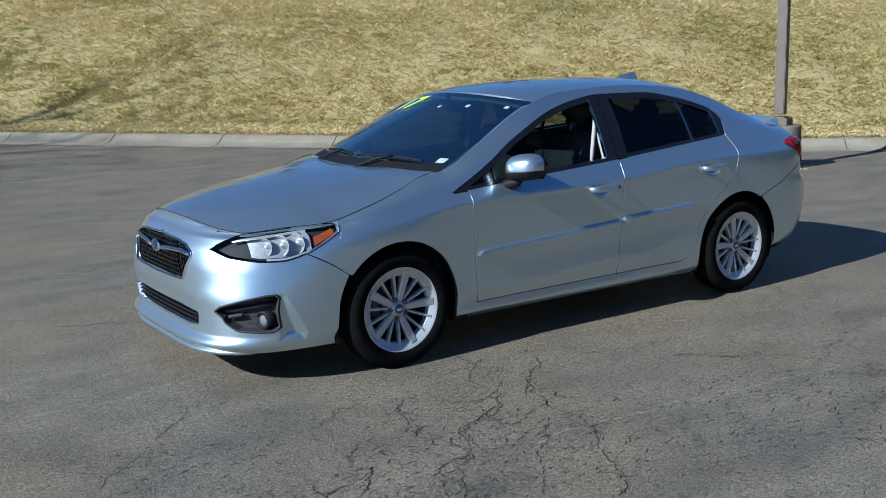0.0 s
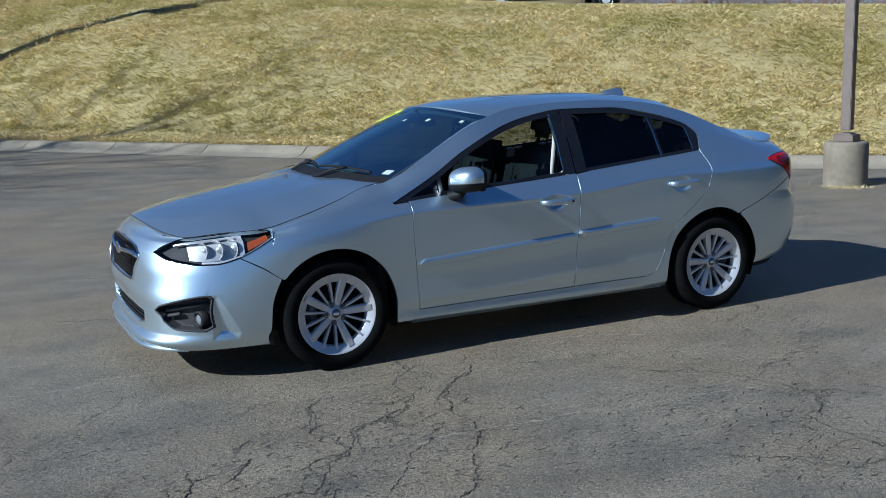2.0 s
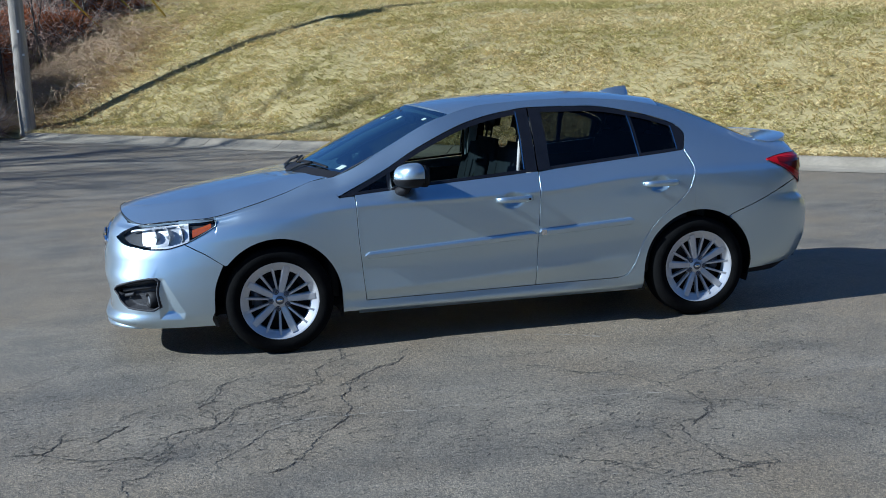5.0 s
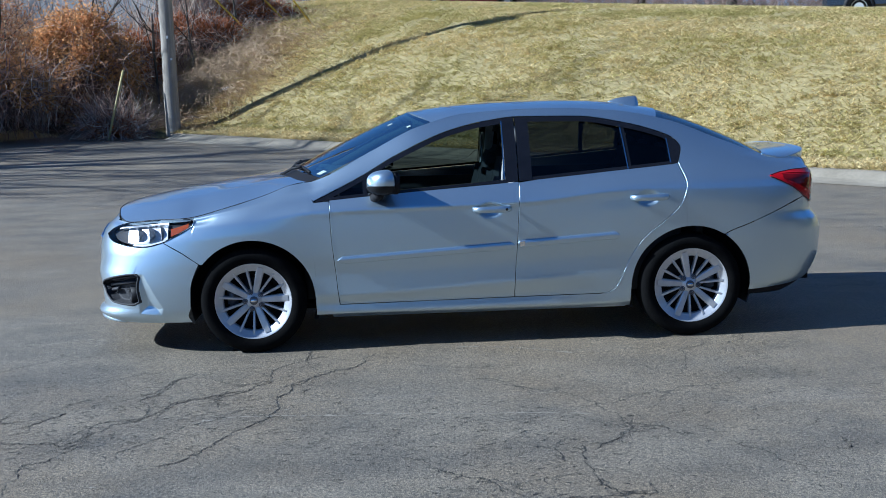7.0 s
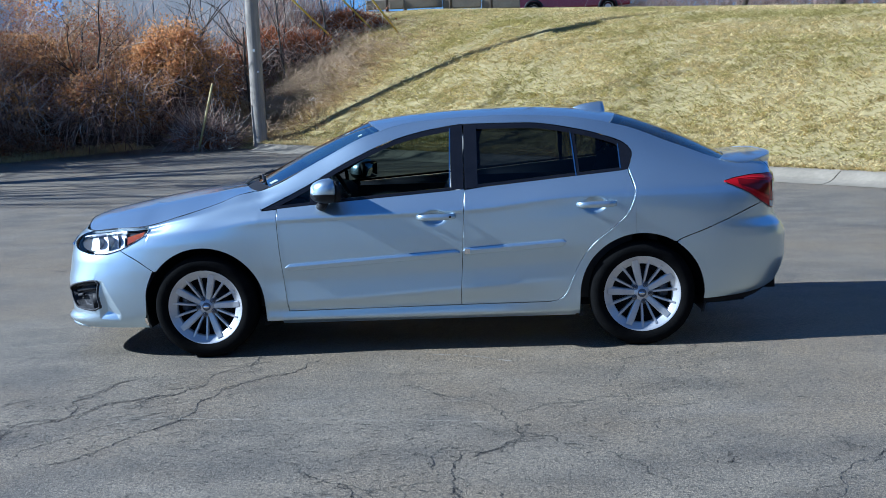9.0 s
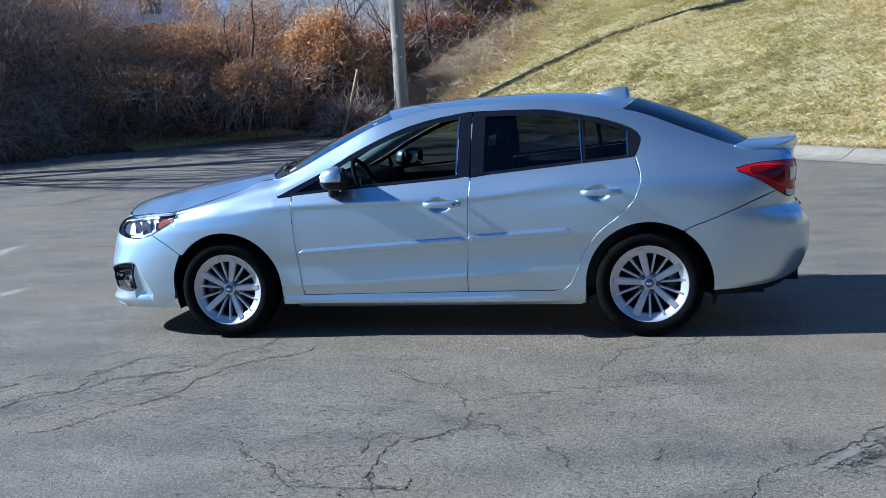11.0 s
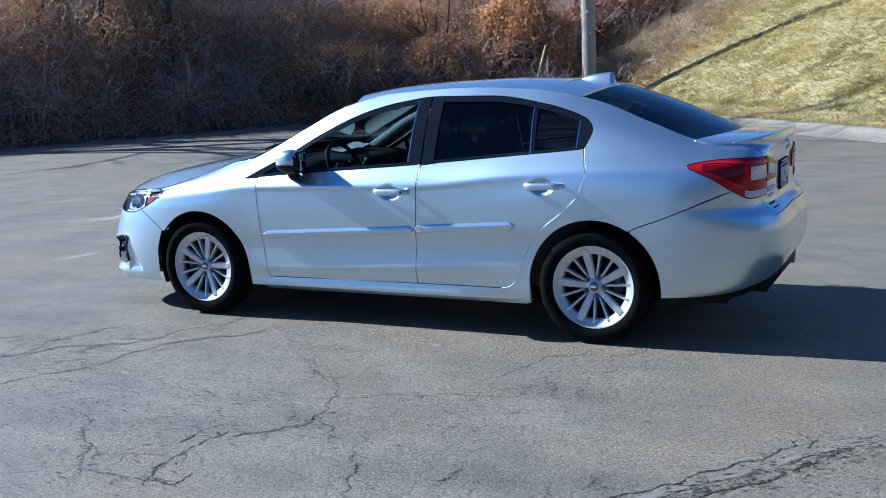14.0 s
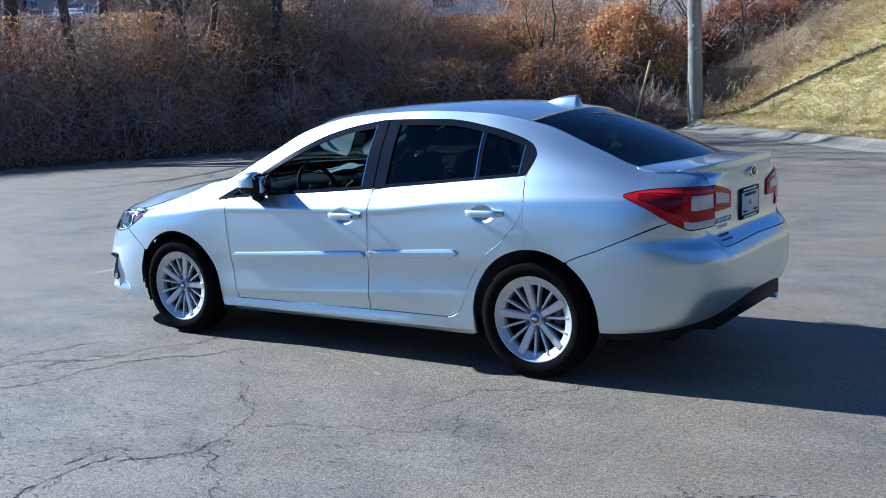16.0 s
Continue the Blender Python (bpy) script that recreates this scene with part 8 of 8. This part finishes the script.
house(42.0, 17.0, -52, 18, 9, 3.4, "beige_wall", "cream single-storey building beyond the lawn", ((-6, 1.2, 1.0, 2.0), (-2.5, 1.4, 1.6, 1.4), (1.0, 1.2, 1.0, 2.2), (2.6, 1.2, 1.3, 2.2), (6, 1.4, 1.6, 1.4)))
house(-58.0, 50.0, 38, 26, 12, 4.5, "pale_wall", "long pale building behind the far car park", ((-9, 1.8, 1.6, 1.4), (-5, 1.8, 1.6, 1.4), (-1, 1.8, 1.6, 1.4), (3, 1.8, 1.6, 1.4), (7, 1.8, 1.6, 1.4)))
house(-33.0, 52.0, 20, 14, 9, 3.6, "white_paint", "pale house among bare trees", ((-4, 1.7, 1.4, 1.3), (0, 1.7, 1.4, 1.3), (4, 1.7, 1.4, 1.3)))

# bare trees along the skyline
rt = random.Random(91)
for i in range(26):
    s, k = -24 + i * 1.95 + rt.uniform(-0.8, 0.8), rt.uniform(24, 42)
    x, y = along(s * 1.4, k)
    bare_tree(x, y, rt.uniform(7, 12), 200 + i, rt.uniform(0.12, 0.26), "bare winter tree on the skyline", 3)


def skyline_scrub():
    r = np.random.default_rng(5)
    n = 8000
    s, k = r.uniform(-34, 34, n), r.uniform(27, 44, n)
    xy = KERB_P + s[:, None] * KERB_D + k[:, None] * KERB_N
    z = land(xy[:, 0], xy[:, 1])[0] - 0.1
    head = np.column_stack([r.normal(0, 0.5, n), r.normal(0, 0.5, n), r.uniform(0.4, 1.4, n)])
    V, Q, _ = canes(r, np.column_stack([xy, z]), head, r.uniform(1.4, 5.0, n), 0.016 * r.uniform(0.6, 1.8, n), r.uniform(0, 0.8, n), 0.22, 4)
    bulk("skyline_scrub", V, Q, "twig_dark", None, "dark bare scrub along the skyline", "stuff", "brush")


skyline_scrub()


# a belt of evergreens, added out of view to darken what the paintwork mirrors
def unseen_evergreen_belt():
    r = np.random.default_rng(31)
    M["evergreen"] = leafy("evergreen_sprays", (0.030, 0.040, 0.018), (0.075, 0.085, 0.04), 0.8, 0.2)
    n = 16000
    tree = r.integers(0, 60, n)
    a = np.radians(-88 + 104 * (np.arange(60) + r.uniform(0, 0.8, 60)) / 60)
    rad, top = r.uniform(40, 47, 60), r.uniform(7, 12, 60)
    t = r.uniform(0, 1, n) ** 1.4
    w = (1 - t) * 2.6 + 0.15
    th = r.uniform(0, 2 * np.pi, n)
    c = np.column_stack([rad[tree] * np.cos(a[tree]) + w * np.cos(th), rad[tree] * np.sin(a[tree]) + w * np.sin(th), 0.2 + t * top[tree]])
    V, T = leaves(r, c, 0.75)
    bulk("unseen_evergreen_belt", V, T, "evergreen", None, "unseen belt of dark evergreens, added for the car's reflections", "stuff", "trees")


unseen_evergreen_belt()
